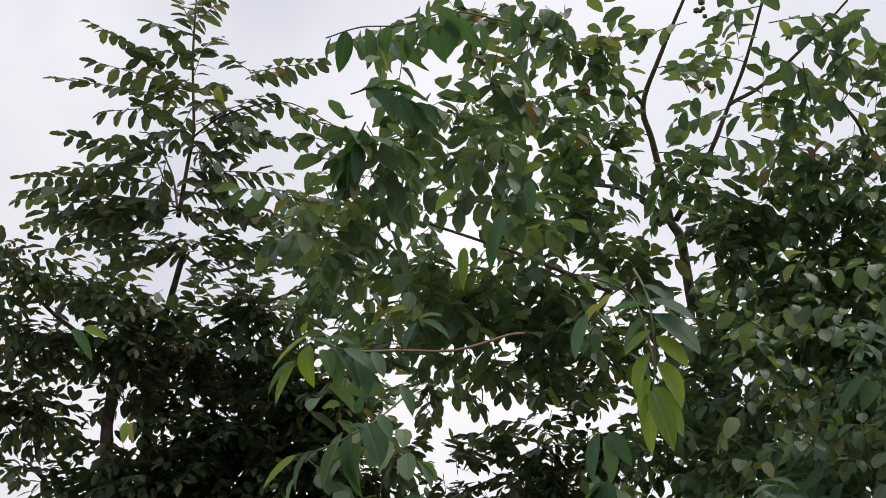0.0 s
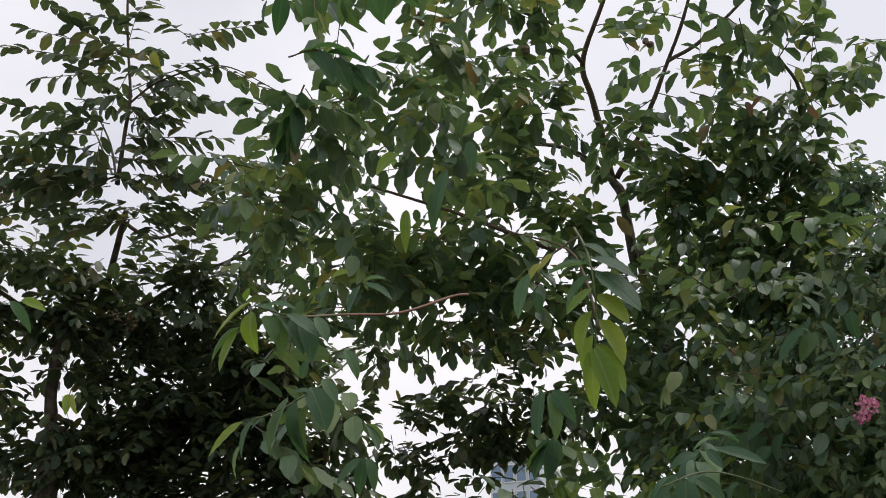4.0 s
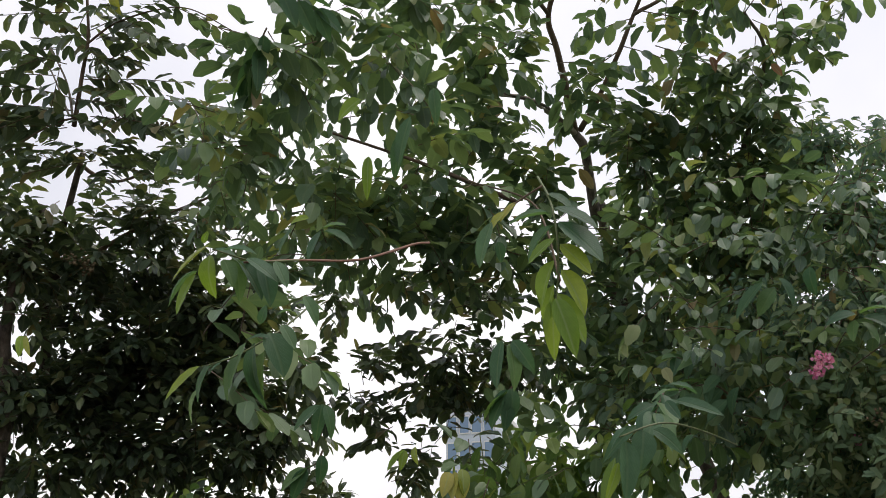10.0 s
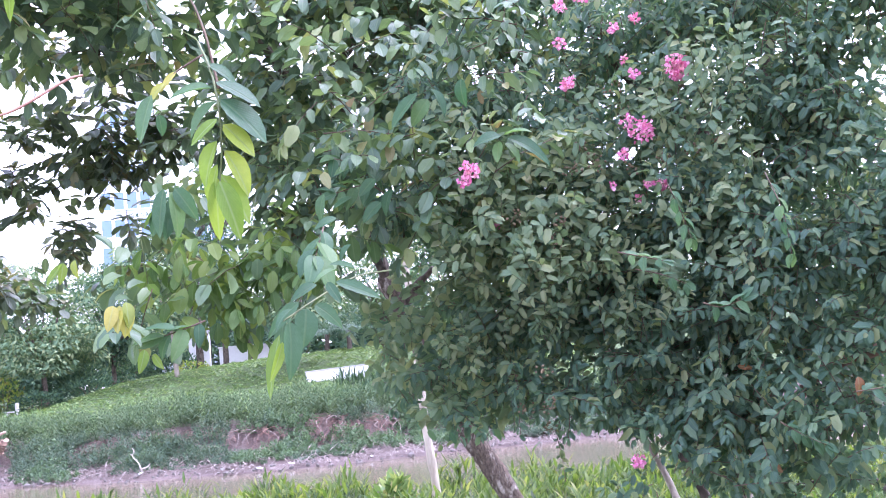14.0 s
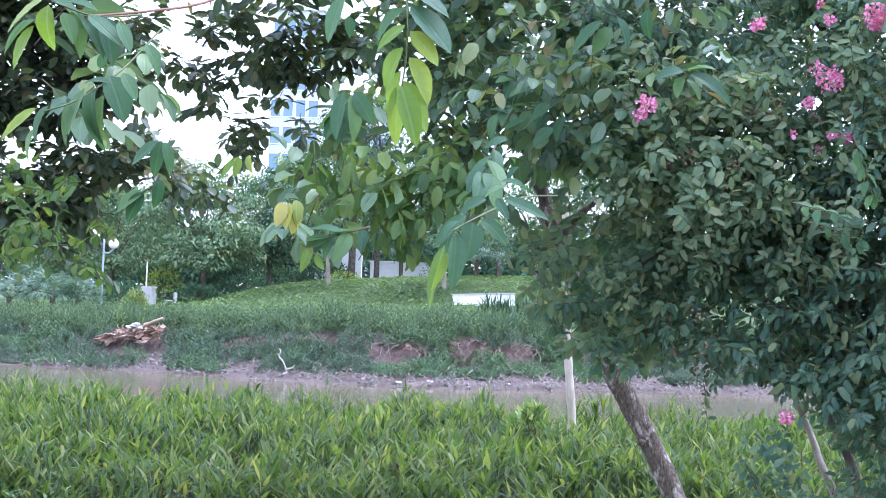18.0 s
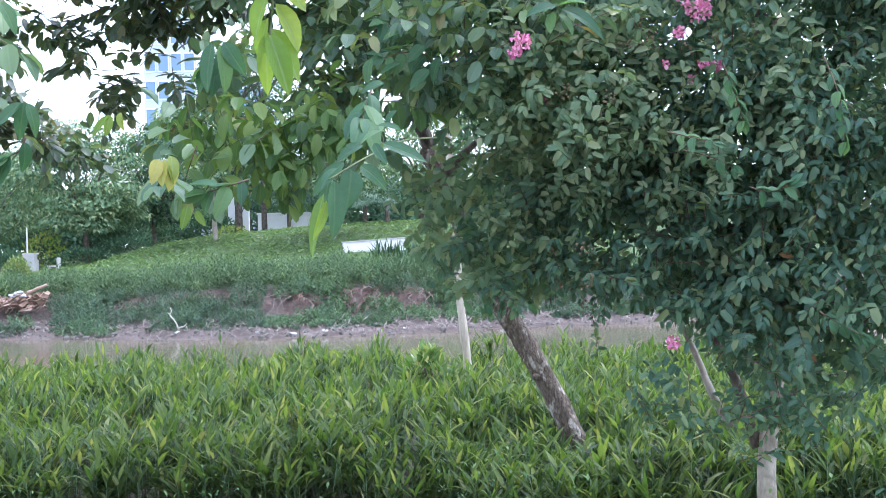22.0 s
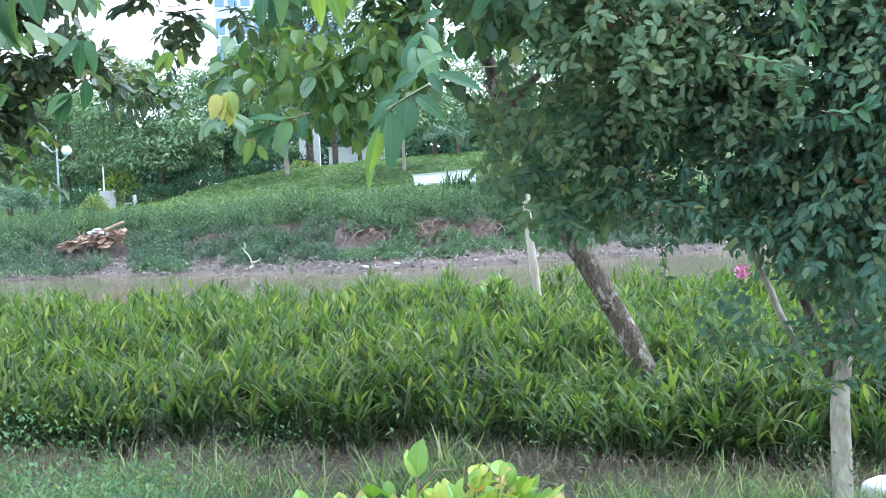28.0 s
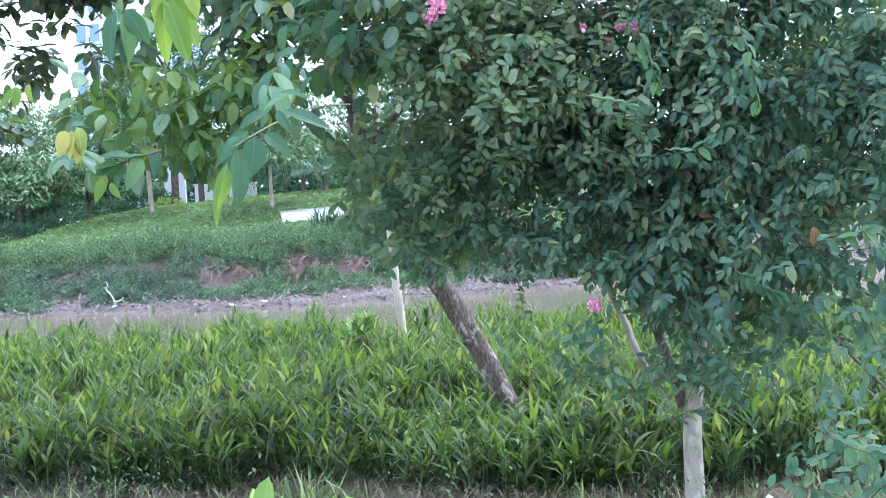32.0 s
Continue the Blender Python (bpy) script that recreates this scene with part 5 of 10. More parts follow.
broad_leaves.lobe((0.23, 7.08, 3.90), (0.34, 0.45, 0.17), 32, 0.36, 0.055, 0.3, 0.45)
broad_leaves.lobe((0.70, 6.66, 3.80), (0.18, 0.45, 0.09), 12, 0.36, 0.055, 0.3, 0.45)
broad_leaves.lobe((-0.15, 7.57, 3.63), (0.22, 0.45, 0.11), 16, 0.36, 0.055, 0.3, 0.45)
broad_leaves.lobe((0.34, 6.60, 3.35), (0.24, 0.45, 0.11), 20, 0.36, 0.055, 0.3, 0.45)
broad_leaves.lobe((0.69, 6.52, 3.53), (0.14, 0.45, 0.08), 12, 0.36, 0.055, 0.3, 0.45)
broad_leaves.lobe((0.03, 7.07, 3.08), (0.23, 0.45, 0.13), 21, 0.36, 0.055, 0.3, 0.45)
broad_leaves.lobe((-0.40, 7.28, 2.95), (0.13, 0.45, 0.10), 11, 0.36, 0.055, 0.3, 0.45)
broad_leaves.lobe((0.39, 6.48, 2.91), (0.08, 0.45, 0.05), 6, 0.36, 0.055, 0.3, 0.45)
broad_leaves.lobe((-0.13, 6.93, 2.71), (0.18, 0.45, 0.09), 14, 0.36, 0.055, 0.3, 0.45)
broad_leaves.lobe((-0.50, 6.52, 2.56), (0.08, 0.45, 0.08), 8, 0.36, 0.055, 0.3, 0.45)
broad_leaves.lobe((0.12, 6.94, 2.59), (0.12, 0.45, 0.09), 10, 0.36, 0.055, 0.3, 0.45)
broad_leaves.lobe((-0.94, 6.26, 3.62), (0.17, 0.45, 0.08), 10, 0.36, 0.055, 0.3, 0.45)
broad_leaves.lobe((-1.29, 5.97, 3.66), (0.19, 0.45, 0.07), 10, 0.36, 0.055, 0.3, 0.45)
broad_leaves.lobe((-1.60, 5.47, 3.62), (0.17, 0.45, 0.04), 6, 0.36, 0.055, 0.3, 0.45)
broad_leaves.lobe((-1.75, 5.69, 3.45), (0.15, 0.45, 0.04), 5, 0.36, 0.055, 0.3, 0.45)
broad_leaves.lobe((-1.27, 6.06, 3.35), (0.13, 0.45, 0.04), 4, 0.36, 0.055, 0.3, 0.45)
broad_leaves.lobe((-0.93, 6.18, 3.09), (0.04, 0.45, 0.04), 3, 0.36, 0.055, 0.3, 0.45)
broad_leaves.lobe((-0.98, 5.83, 2.71), (0.04, 0.45, 0.04), 2, 0.36, 0.055, 0.3, 0.45)
broad_leaves.lobe((-1.05, 5.85, 2.53), (0.06, 0.45, 0.06), 6, 0.36, 0.055, 0.3, 0.45)
broad_leaves.lobe((-0.74, 5.51, 2.28), (0.05, 0.45, 0.05), 4, 0.36, 0.055, 0.3, 0.45)
broad_leaves.lobe((-0.94, 5.49, 2.25), (0.05, 0.45, 0.04), 2, 0.36, 0.055, 0.3, 0.45)
broad_leaves.lobe((-1.06, 4.85, 2.21), (0.04, 0.45, 0.04), 2, 0.36, 0.055, 0.3, 0.45)
broad_leaves.lobe((-1.01, 4.88, 2.03), (0.04, 0.45, 0.04), 2, 0.36, 0.055, 0.3, 0.45)
broad_leaves.lobe((-0.27, 6.36, 2.25), (0.07, 0.45, 0.04), 3, 0.36, 0.055, 0.3, 0.45)
broad_leaves.lobe((-0.86, 5.72, 2.04), (0.08, 0.45, 0.04), 2, 0.36, 0.055, 0.3, 0.45)
broad_leaves.lobe((-1.65, 4.03, 2.67), (0.04, 0.45, 0.04), 2, 0.36, 0.055, 0.3, 0.45)
broad_leaves.lobe((-1.53, 4.11, 2.53), (0.06, 0.45, 0.04), 2, 0.36, 0.055, 0.3, 0.45)
broad_leaves.lobe((-0.91, 5.85, 2.40), (0.09, 0.45, 0.06), 6, 0.36, 0.055, 0.3, 0.45)
broad_leaves.lobe((-0.67, 5.49, 2.23), (0.04, 0.45, 0.05), 4, 0.36, 0.055, 0.3, 0.45)
broad_leaves.lobe((-0.98, 5.46, 2.00), (0.04, 0.45, 0.04), 2, 0.36, 0.055, 0.3, 0.45)
broad_leaves.lobe((-1.65, 4.20, 2.38), (0.04, 0.45, 0.04), 2, 0.36, 0.055, 0.3, 0.45)
broad_leaves.lobe((-1.59, 8.40, 3.64), (0.22, 0.40, 0.14), 3, 0.36, 0.055, 0.3, 0.45)
broad_leaves.lobe((-1.31, 8.70, 3.38), (0.27, 0.40, 0.23), 7, 0.36, 0.055, 0.3, 0.45)
broad_leaves.lobe((-0.82, 8.72, 3.62), (0.35, 0.40, 0.23), 9, 0.36, 0.055, 0.3, 0.45)
broad_leaves.lobe((-0.83, 8.82, 3.06), (0.31, 0.40, 0.23), 8, 0.36, 0.055, 0.3, 0.45)
broad_leaves.lobe((-0.33, 8.78, 3.47), (0.35, 0.40, 0.31), 11, 0.36, 0.055, 0.3, 0.45)
broad_leaves.lobe((-0.33, 8.88, 2.86), (0.27, 0.40, 0.23), 7, 0.36, 0.055, 0.3, 0.45)
broad_leaves.lobe((0.16, 8.75, 3.62), (0.35, 0.40, 0.23), 9, 0.36, 0.055, 0.3, 0.45)
broad_leaves.lobe((0.21, 8.85, 3.06), (0.35, 0.40, 0.27), 10, 0.36, 0.055, 0.3, 0.45)
broad_leaves.lobe((0.70, 8.76, 3.46), (0.31, 0.40, 0.31), 10, 0.36, 0.055, 0.3, 0.45)
broad_leaves.lobe((0.74, 8.85, 2.85), (0.31, 0.40, 0.23), 7, 0.36, 0.055, 0.3, 0.45)
broad_leaves.lobe((-0.41, 8.48, 4.58), (0.44, 0.40, 0.31), 8, 0.36, 0.055, 0.3, 0.45)
broad_leaves.lobe((0.15, 8.56, 4.39), (0.39, 0.40, 0.35), 8, 0.36, 0.055, 0.3, 0.45)
broad_leaves.lobe((-0.80, 8.70, 3.83), (0.44, 0.40, 0.31), 8, 0.36, 0.055, 0.3, 0.45)
broad_leaves.lobe((-0.15, 8.77, 3.73), (0.52, 0.40, 0.35), 10, 0.36, 0.055, 0.3, 0.45)
broad_leaves.lobe((-1.42, 8.71, 3.54), (0.35, 0.40, 0.14), 3, 0.36, 0.055, 0.3, 0.45)
broad_leaves.lobe((0.11, 8.31, 5.02), (0.39, 0.40, 0.23), 4, 0.36, 0.055, 0.3, 0.45)
broad_leaves.lobe((-3.06, 7.70, 3.93), (0.37, 0.40, 0.13), 5, 0.36, 0.055, 0.3, 0.45)
broad_leaves.lobe((-3.23, 7.77, 3.48), (0.41, 0.40, 0.17), 7, 0.36, 0.055, 0.3, 0.45)
broad_leaves.lobe((0.12, 5.47, 2.80), (0.09, 0.25, 0.05), 3, 0.32, 0.055, 0.3, 0.45)
broad_leaves.lobe((0.26, 5.39, 2.60), (0.08, 0.25, 0.04), 3, 0.32, 0.055, 0.3, 0.45)
broad_leaves.lobe((0.44, 5.35, 2.77), (0.08, 0.25, 0.04), 3, 0.32, 0.055, 0.3, 0.45)
broad_leaves.lobe((0.16, 5.32, 2.42), (0.08, 0.25, 0.04), 3, 0.32, 0.055, 0.3, 0.45)
broad_leaves.lobe((-0.04, 5.40, 2.63), (0.08, 0.25, 0.04), 3, 0.32, 0.055, 0.3, 0.45)
broad_leaves.lobe((0.37, 5.52, 2.39), (0.09, 0.25, 0.05), 3, 0.32, 0.055, 0.3, 0.45)
broad_leaves.lobe((-0.19, 5.56, 2.82), (0.09, 0.25, 0.05), 3, 0.32, 0.055, 0.3, 0.45)
broad_leaves.lobe((0.59, 5.37, 2.61), (0.08, 0.25, 0.04), 3, 0.32, 0.055, 0.3, 0.45)
limb("shoot", leaning_tree, ((-0.449, 3.150, 2.679), (-0.406, 3.060, 2.570), (-0.384, 3.000, 2.458), (-0.384, 3.000, 2.351), (-0.394, 3.000, 2.263)), 0.0035, 0.002, FRESHSTEM)
leaf_to(leaning_tree, (-0.375, 2.990, 2.418), (-0.294, 2.980, 2.338), FRESH, 0, 0.49, 0.6)
leaf_to(leaning_tree, (-0.376, 3.000, 2.353), (-0.307, 3.000, 2.241), FRESH, 3, 0.42, 0.6)
leaf_to(leaning_tree, (-0.391, 3.010, 2.295), (-0.316, 3.010, 2.170), FRESH, 0, 0.39, 0.5)
leaf_to(leaning_tree, (-0.393, 2.990, 2.275), (-0.338, 2.970, 2.128), FRESH, 3, 0.35, 0.2)
leaf_to(leaning_tree, (-0.401, 3.020, 2.288), (-0.413, 3.020, 2.129), FRESH, 0, 0.29, -0.2)
leaf_to(leaning_tree, (-0.393, 3.000, 2.379), (-0.448, 2.990, 2.268), FRESH, 3, 0.42, -0.6)
leaf_to(leaning_tree, (-0.398, 3.020, 2.322), (-0.444, 3.020, 2.208), FRESH, 1, 0.37, -0.6)
leaf_to(leaning_tree, (-0.387, 2.980, 2.431), (-0.458, 2.960, 2.372), FRESH, 0, 0.39, -0.5)
leaf_to(leaning_tree, (-0.379, 3.010, 2.487), (-0.259, 2.990, 2.380), DROOP, 0, 0.56, 0.3)
leaf_to(leaning_tree, (-0.393, 3.020, 2.482), (-0.480, 3.020, 2.411), DROOP, 3, 0.58, -0.4)
leaf_to(leaning_tree, (-0.393, 3.040, 2.540), (-0.275, 3.000, 2.476), DROOP, 0, 0.42, 0.3)
leaf_to(leaning_tree, (-0.404, 3.050, 2.526), (-0.513, 3.020, 2.524), DROOP, 3, 0.40, -0.2)
leaf_to(leaning_tree, (-0.420, 3.080, 2.596), (-0.333, 3.060, 2.556), DROOP, 1, 0.42, 0.2)
leaf_to(leaning_tree, (-0.560, 3.050, 2.520), (-0.610, 3.050, 2.403), DROOP, 0, 0.50, -0.3)
leaf_to(leaning_tree, (-0.550, 3.080, 2.474), (-0.540, 3.080, 2.418), DROOP, 3, 0.50, 0.2)
leaf_to(leaning_tree, (-0.531, 3.080, 2.556), (-0.578, 3.060, 2.510), YELLOW, 1, 0.40, 0.2)
leaf_to(leaning_tree, (-0.503, 3.100, 2.590), (-0.547, 3.080, 2.538), YELLOW, 0, 0.30, 0.2)
limb("shoot", leaning_tree, ((-0.43, 3.10, 2.63), (-0.50, 3.10, 2.59), (-0.57, 3.10, 2.54)), 0.003, 0.002, TWIG)
limb("shoot", leaning_tree, ((-1.094, 3.050, 2.460), (-1.185, 2.950, 2.432), (-1.279, 2.900, 2.456)), 0.0030, 0.002, FRESHSTEM)
leaf_to(leaning_tree, (-1.285, 2.900, 2.470), (-1.395, 2.880, 2.385), YELLOW, 0, 0.42, -0.4)
leaf_to(leaning_tree, (-1.316, 2.920, 2.483), (-1.299, 2.900, 2.507), FRESH, 1, 0.50, 0.4)
leaf_to(leaning_tree, (-1.302, 2.940, 2.456), (-1.318, 2.920, 2.346), FRESH, 2, 0.58, -0.4)
leaf_to(leaning_tree, (-1.344, 2.960, 2.422), (-1.437, 2.940, 2.345), DROOP, 3, 0.32, -0.4)
leaf_to(leaning_tree, (-1.321, 2.900, 2.394), (-1.373, 2.880, 2.286), FRESH, 4, 0.34, -0.4)
leaf_to(leaning_tree, (-1.254, 2.920, 2.432), (-1.207, 2.900, 2.363), DROOP, 5, 0.50, 0.4)
leaf_to(leaning_tree, (-1.239, 2.940, 2.442), (-1.182, 2.920, 2.339), DROOP, 6, 0.38, 0.4)
leaf_to(leaning_tree, (-1.226, 2.960, 2.439), (-1.139, 2.940, 2.339), DROOP, 7, 0.36, 0.4)
leaf_to(leaning_tree, (-1.181, 2.900, 2.422), (-1.082, 2.880, 2.357), DROOP, 8, 0.42, 0.4)
leaf_to(leaning_tree, (-1.256, 2.920, 2.457), (-1.163, 2.900, 2.463), DROOP, 9, 0.38, 0.4)
leaf_to(leaning_tree, (-1.298, 2.940, 2.469), (-1.210, 2.920, 2.462), DROOP, 10, 0.36, 0.4)
leaf_to(leaning_tree, (-1.165, 2.960, 2.433), (-1.116, 2.940, 2.312), DROOP, 11, 0.42, 0.4)
leaf_to(leaning_tree, (-1.101, 2.900, 2.406), (-1.056, 2.880, 2.333), DROOP, 12, 0.42, 0.4)
leaf_to(leaning_tree, (-1.193, 3.500, 2.726), (-1.237, 3.480, 2.634), DROOP, 0, 0.55, -0.4)
leaf_to(leaning_tree, (-1.197, 3.520, 2.739), (-1.118, 3.500, 2.765), DROOP, 1, 0.45, 0.4)
leaf_to(leaning_tree, (-1.247, 3.540, 2.791), (-1.310, 3.520, 2.795), FRESH, 2, 0.40, -0.4)
leaf_to(leaning_tree, (-1.207, 3.560, 2.749), (-1.093, 3.540, 2.704), DROOP, 3, 0.35, 0.4)
leaf_to(leaning_tree, (-1.285, 3.500, 2.745), (-1.333, 3.480, 2.667), DROOP, 4, 0.40, -0.4)
limb("shoot", leaning_tree, ((-1.221, 3.600, 2.544), (-1.254, 3.350, 2.364), (-1.322, 3.200, 2.252), (-1.392, 3.150, 2.212)), 0.0030, 0.002, FRESHSTEM)
leaf_to(leaning_tree, (-1.433, 3.200, 2.228), (-1.535, 3.180, 2.144), FRESH, 0, 0.28, -0.4)
leaf_to(leaning_tree, (-1.408, 3.230, 2.242), (-1.472, 3.210, 2.144), DROOP, 1, 0.42, -0.4)
leaf_to(leaning_tree, (-1.453, 3.260, 2.182), (-1.513, 3.240, 2.101), DROOP, 2, 0.40, -0.4)
leaf_to(leaning_tree, (-1.266, 3.290, 2.339), (-1.195, 3.270, 2.216), DROOP, 3, 0.60, 0.4)
leaf_to(leaning_tree, (-1.297, 3.200, 2.288), (-1.351, 3.180, 2.160), DROOP, 4, 0.42, -0.4)
leaf_to(leaning_tree, (-1.323, 3.230, 2.268), (-1.392, 3.210, 2.141), DROOP, 5, 0.40, -0.4)
leaf_to(leaning_tree, (-1.296, 3.260, 2.304), (-1.327, 3.240, 2.121), DROOP, 6, 0.34, -0.4)
leaf_to(leaning_tree, (-1.278, 3.290, 2.284), (-1.294, 3.270, 2.142), DROOP, 7, 0.38, -0.4)
leaf_to(leaning_tree, (-1.193, 3.200, 2.332), (-1.140, 3.180, 2.260), DROOP, 8, 0.45, 0.4)
leaf_to(leaning_tree, (-1.269, 3.230, 2.347), (-1.251, 3.210, 2.399), DROOP, 9, 0.45, 0.4)
leaf_to(leaning_tree, (-1.178, 3.260, 2.408), (-1.094, 3.240, 2.419), DROOP, 10, 0.40, 0.4)
leaf_to(leaning_tree, (-1.198, 3.290, 2.401), (-1.239, 3.270, 2.394), DROOP, 11, 0.45, -0.4)
leaf_to(leaning_tree, (-1.347, 3.200, 2.246), (-1.405, 3.180, 2.205), DROOP, 12, 0.40, -0.4)
leaf_to(leaning_tree, (-1.142, 3.230, 2.420), (-1.082, 3.210, 2.342), DROOP, 13, 0.40, 0.4)
leaf_to(leaning_tree, (-1.253, 3.260, 2.313), (-1.316, 3.240, 2.338), DROOP, 14, 0.42, -0.4)
leaf_to(leaning_tree, (-1.214, 3.600, 2.194), (-1.297, 3.580, 2.125), DROOP, 0, 0.40, 0.3)
leaf_to(leaning_tree, (-1.205, 3.600, 2.197), (-1.223, 3.580, 2.081), DROOP, 1, 0.35, 0.3)
leaf_to(leaning_tree, (-1.196, 3.600, 2.193), (-1.151, 3.580, 2.103), DROOP, 2, 0.35, 0.3)
leaf_to(leaning_tree, (-1.91, 2.78, 2.50), (-1.84, 2.79, 2.48), FRESH, 21, 0.40, 0.5)
leaf_to(leaning_tree, (-1.96, 2.80, 2.51), (-1.89, 2.82, 2.44), DROOP, 22, 0.30, -0.5)
leaf_to(leaning_tree, (-1.87, 2.99, 2.29), (-1.86, 2.97, 2.23), FRESH, 23, 0.40, 0.5)
leaf_to(leaning_tree, (-1.82, 2.93, 2.27), (-1.80, 2.92, 2.21), YELLOW, 24, 0.30, -0.5)
big_leaf(leaning_tree, (-1.12, 3.66, 3.26), (-0.90, -0.10, -0.50), (0.20, -0.85, 0.4), 0.11, FRESH, 1, 1.30)
big_leaf(leaning_tree, (-1.01, 3.90, 3.30), (-0.30, -0.10, -1.00), (-0.20, -0.85, 0.4), 0.20, DROOP, 0, 0.70)
big_leaf(leaning_tree, (-1.05, 3.92, 3.24), (-0.15, -0.10, -1.00), (0.20, -0.85, 0.4), 0.17, DROOP, 1, 0.70)
big_leaf(leaning_tree, (-1.17, 3.92, 3.17), (0.00, -0.10, -1.00), (0.20, -0.85, 0.4), 0.17, FRESH, 3, 0.55)
big_leaf(leaning_tree, (-0.92, 3.88, 3.39), (0.10, -0.10, -1.00), (0.20, -0.85, 0.4), 0.15, DROOP, 3, 0.70)
limb("shoot", leaning_tree, ((-1.96, 4.30, 4.47), (-1.77, 4.25, 4.46), (-1.63, 4.39, 4.54), (-1.45, 4.58, 4.71), (-1.29, 4.99, 4.90)), 0.003, 0.004, TWIG)
leaf_to(leaning_tree, (-1.90, 4.23, 4.42), (-1.93, 4.23, 4.31), DROOP, 0, 0.45, -0.5)
leaf_to(leaning_tree, (-1.85, 4.27, 4.47), (-1.88, 4.32, 4.29), DROOP, 1, 0.40, 0.5)
leaf_to(leaning_tree, (-1.80, 4.32, 4.50), (-1.82, 4.36, 4.35), DROOP, 2, 0.42, -0.5)
leaf_to(leaning_tree, (-1.75, 4.26, 4.46), (-1.73, 4.33, 4.29), DROOP, 3, 0.40, 0.5)
leaf_to(leaning_tree, (-1.70, 4.31, 4.50), (-1.70, 4.39, 4.29), DROOP, 4, 0.40, -0.5)
leaf_to(leaning_tree, (-1.67, 4.35, 4.52), (-1.77, 4.40, 4.31), DROOP, 5, 0.34, 0.5)
leaf_to(leaning_tree, (-1.59, 4.34, 4.44), (-1.58, 4.40, 4.27), DROOP, 6, 0.42, -0.5)
leaf_to(leaning_tree, (-1.56, 4.37, 4.49), (-1.63, 4.39, 4.34), DROOP, 7, 0.42, 0.5)
leaf_to(leaning_tree, (-1.50, 4.42, 4.52), (-1.46, 4.48, 4.36), DROOP, 8, 0.40, -0.5)
leaf_to(leaning_tree, (-1.38, 4.36, 4.52), (-1.42, 4.41, 4.33), DROOP, 9, 0.42, 0.5)
leaf_to(leaning_tree, (-1.36, 4.40, 4.54), (-1.31, 4.46, 4.39), DROOP, 10, 0.42, -0.5)
leaf_to(leaning_tree, (-1.29, 4.47, 4.54), (-1.26, 4.52, 4.40), DROOP, 11, 0.42, 0.5)
leaf_to(leaning_tree, (-1.42, 4.32, 4.55), (-1.36, 4.38, 4.42), DROOP, 12, 0.50, -0.5)
leaf_to(leaning_tree, (-1.20, 4.46, 4.52), (-1.14, 4.48, 4.43), DROOP, 13, 0.40, 0.5)
leaf_to(leaning_tree, (-1.53, 4.35, 4.60), (-1.57, 4.37, 4.47), DROOP, 14, 0.45, -0.5)
leaf_to(leaning_tree, (-1.13, 4.42, 4.54), (-1.11, 4.47, 4.39), DROOP, 15, 0.40, 0.5)
leaf_to(leaning_tree, (-1.48, 4.32, 4.60), (-1.49, 4.34, 4.48), DROOP, 16, 0.40, -0.5)
hanging_shoot(leaning_tree, ((-1.69, 4.00, 3.95), (-1.58, 4.03, 3.98), (-1.46, 4.11, 3.93)), 8, 0.17, DROOP, spread=0.6)
hanging_shoot(leaning_tree, ((-1.65, 4.08, 3.86), (-1.70, 4.11, 3.78), (-1.74, 4.14, 3.70)), 6, 0.17, DROOP, spread=0.5)
hanging_shoot(leaning_tree, ((-0.84, 4.88, 2.54), (-0.87, 4.88, 2.50)), 5, 0.17, DROOP, spread=0.6)
big_leaf(leaning_tree, (0.40, 6.28, 4.61), (0.50, -0.10, -0.80), (-0.20, -0.85, 0.4), 0.10, ORANGE, 0, 1.00)
big_leaf(leaning_tree, (0.08, 6.25, 4.68), (0.30, -0.10, -0.90), (0.20, -0.85, 0.4), 0.10, ORANGE, 1, 1.00)
big_leaf(leaning_tree, (0.17, 6.24, 4.69), (-0.60, -0.10, -0.30), (-0.20, -0.85, 0.4), 0.09, ORANGE, 2, 1.00)
big_leaf(leaning_tree, (-3.48, 5.98, 5.49), (0.20, -0.10, -1.00), (-0.20, -0.85, 0.4), 0.16, YELLOW, 2, 1.00)
limb("shoot", leaning_tree, ((0.02, 4.14, 2.11), (-0.08, 3.64, 2.06), (-0.16, 3.14, 1.98), (-0.25, 2.94, 1.91)), 0.003, 0.002, FRESHSTEM)
leaf_to(leaning_tree, (-0.12, 2.99, 2.00), (-0.01, 2.94, 1.96), DROOP, 0, 0.27, -0.5)
leaf_to(leaning_tree, (-0.20, 3.03, 1.94), (-0.20, 2.98, 1.85), DROOP, 1, 0.58, 0.5)
leaf_to(leaning_tree, (-0.18, 3.07, 1.95), (-0.11, 3.03, 1.91), DROOP, 2, 0.43, -0.5)
leaf_to(leaning_tree, (-0.24, 2.99, 1.91), (-0.23, 2.94, 1.77), DROOP, 3, 0.33, 0.5)
leaf_to(leaning_tree, (-0.27, 3.03, 1.88), (-0.31, 2.97, 1.73), FRESH, 4, 0.20, -0.5)
leaf_to(leaning_tree, (-0.22, 3.07, 1.96), (-0.30, 3.01, 1.89), DROOP, 5, 0.28, 0.5)
leaf_to(leaning_tree, (-0.23, 2.99, 1.94), (-0.28, 2.93, 1.92), DROOP, 6, 0.31, -0.5)
leaf_to(leaning_tree, (-0.17, 3.03, 2.00), (-0.23, 2.97, 1.97), DROOP, 7, 0.31, 0.5)
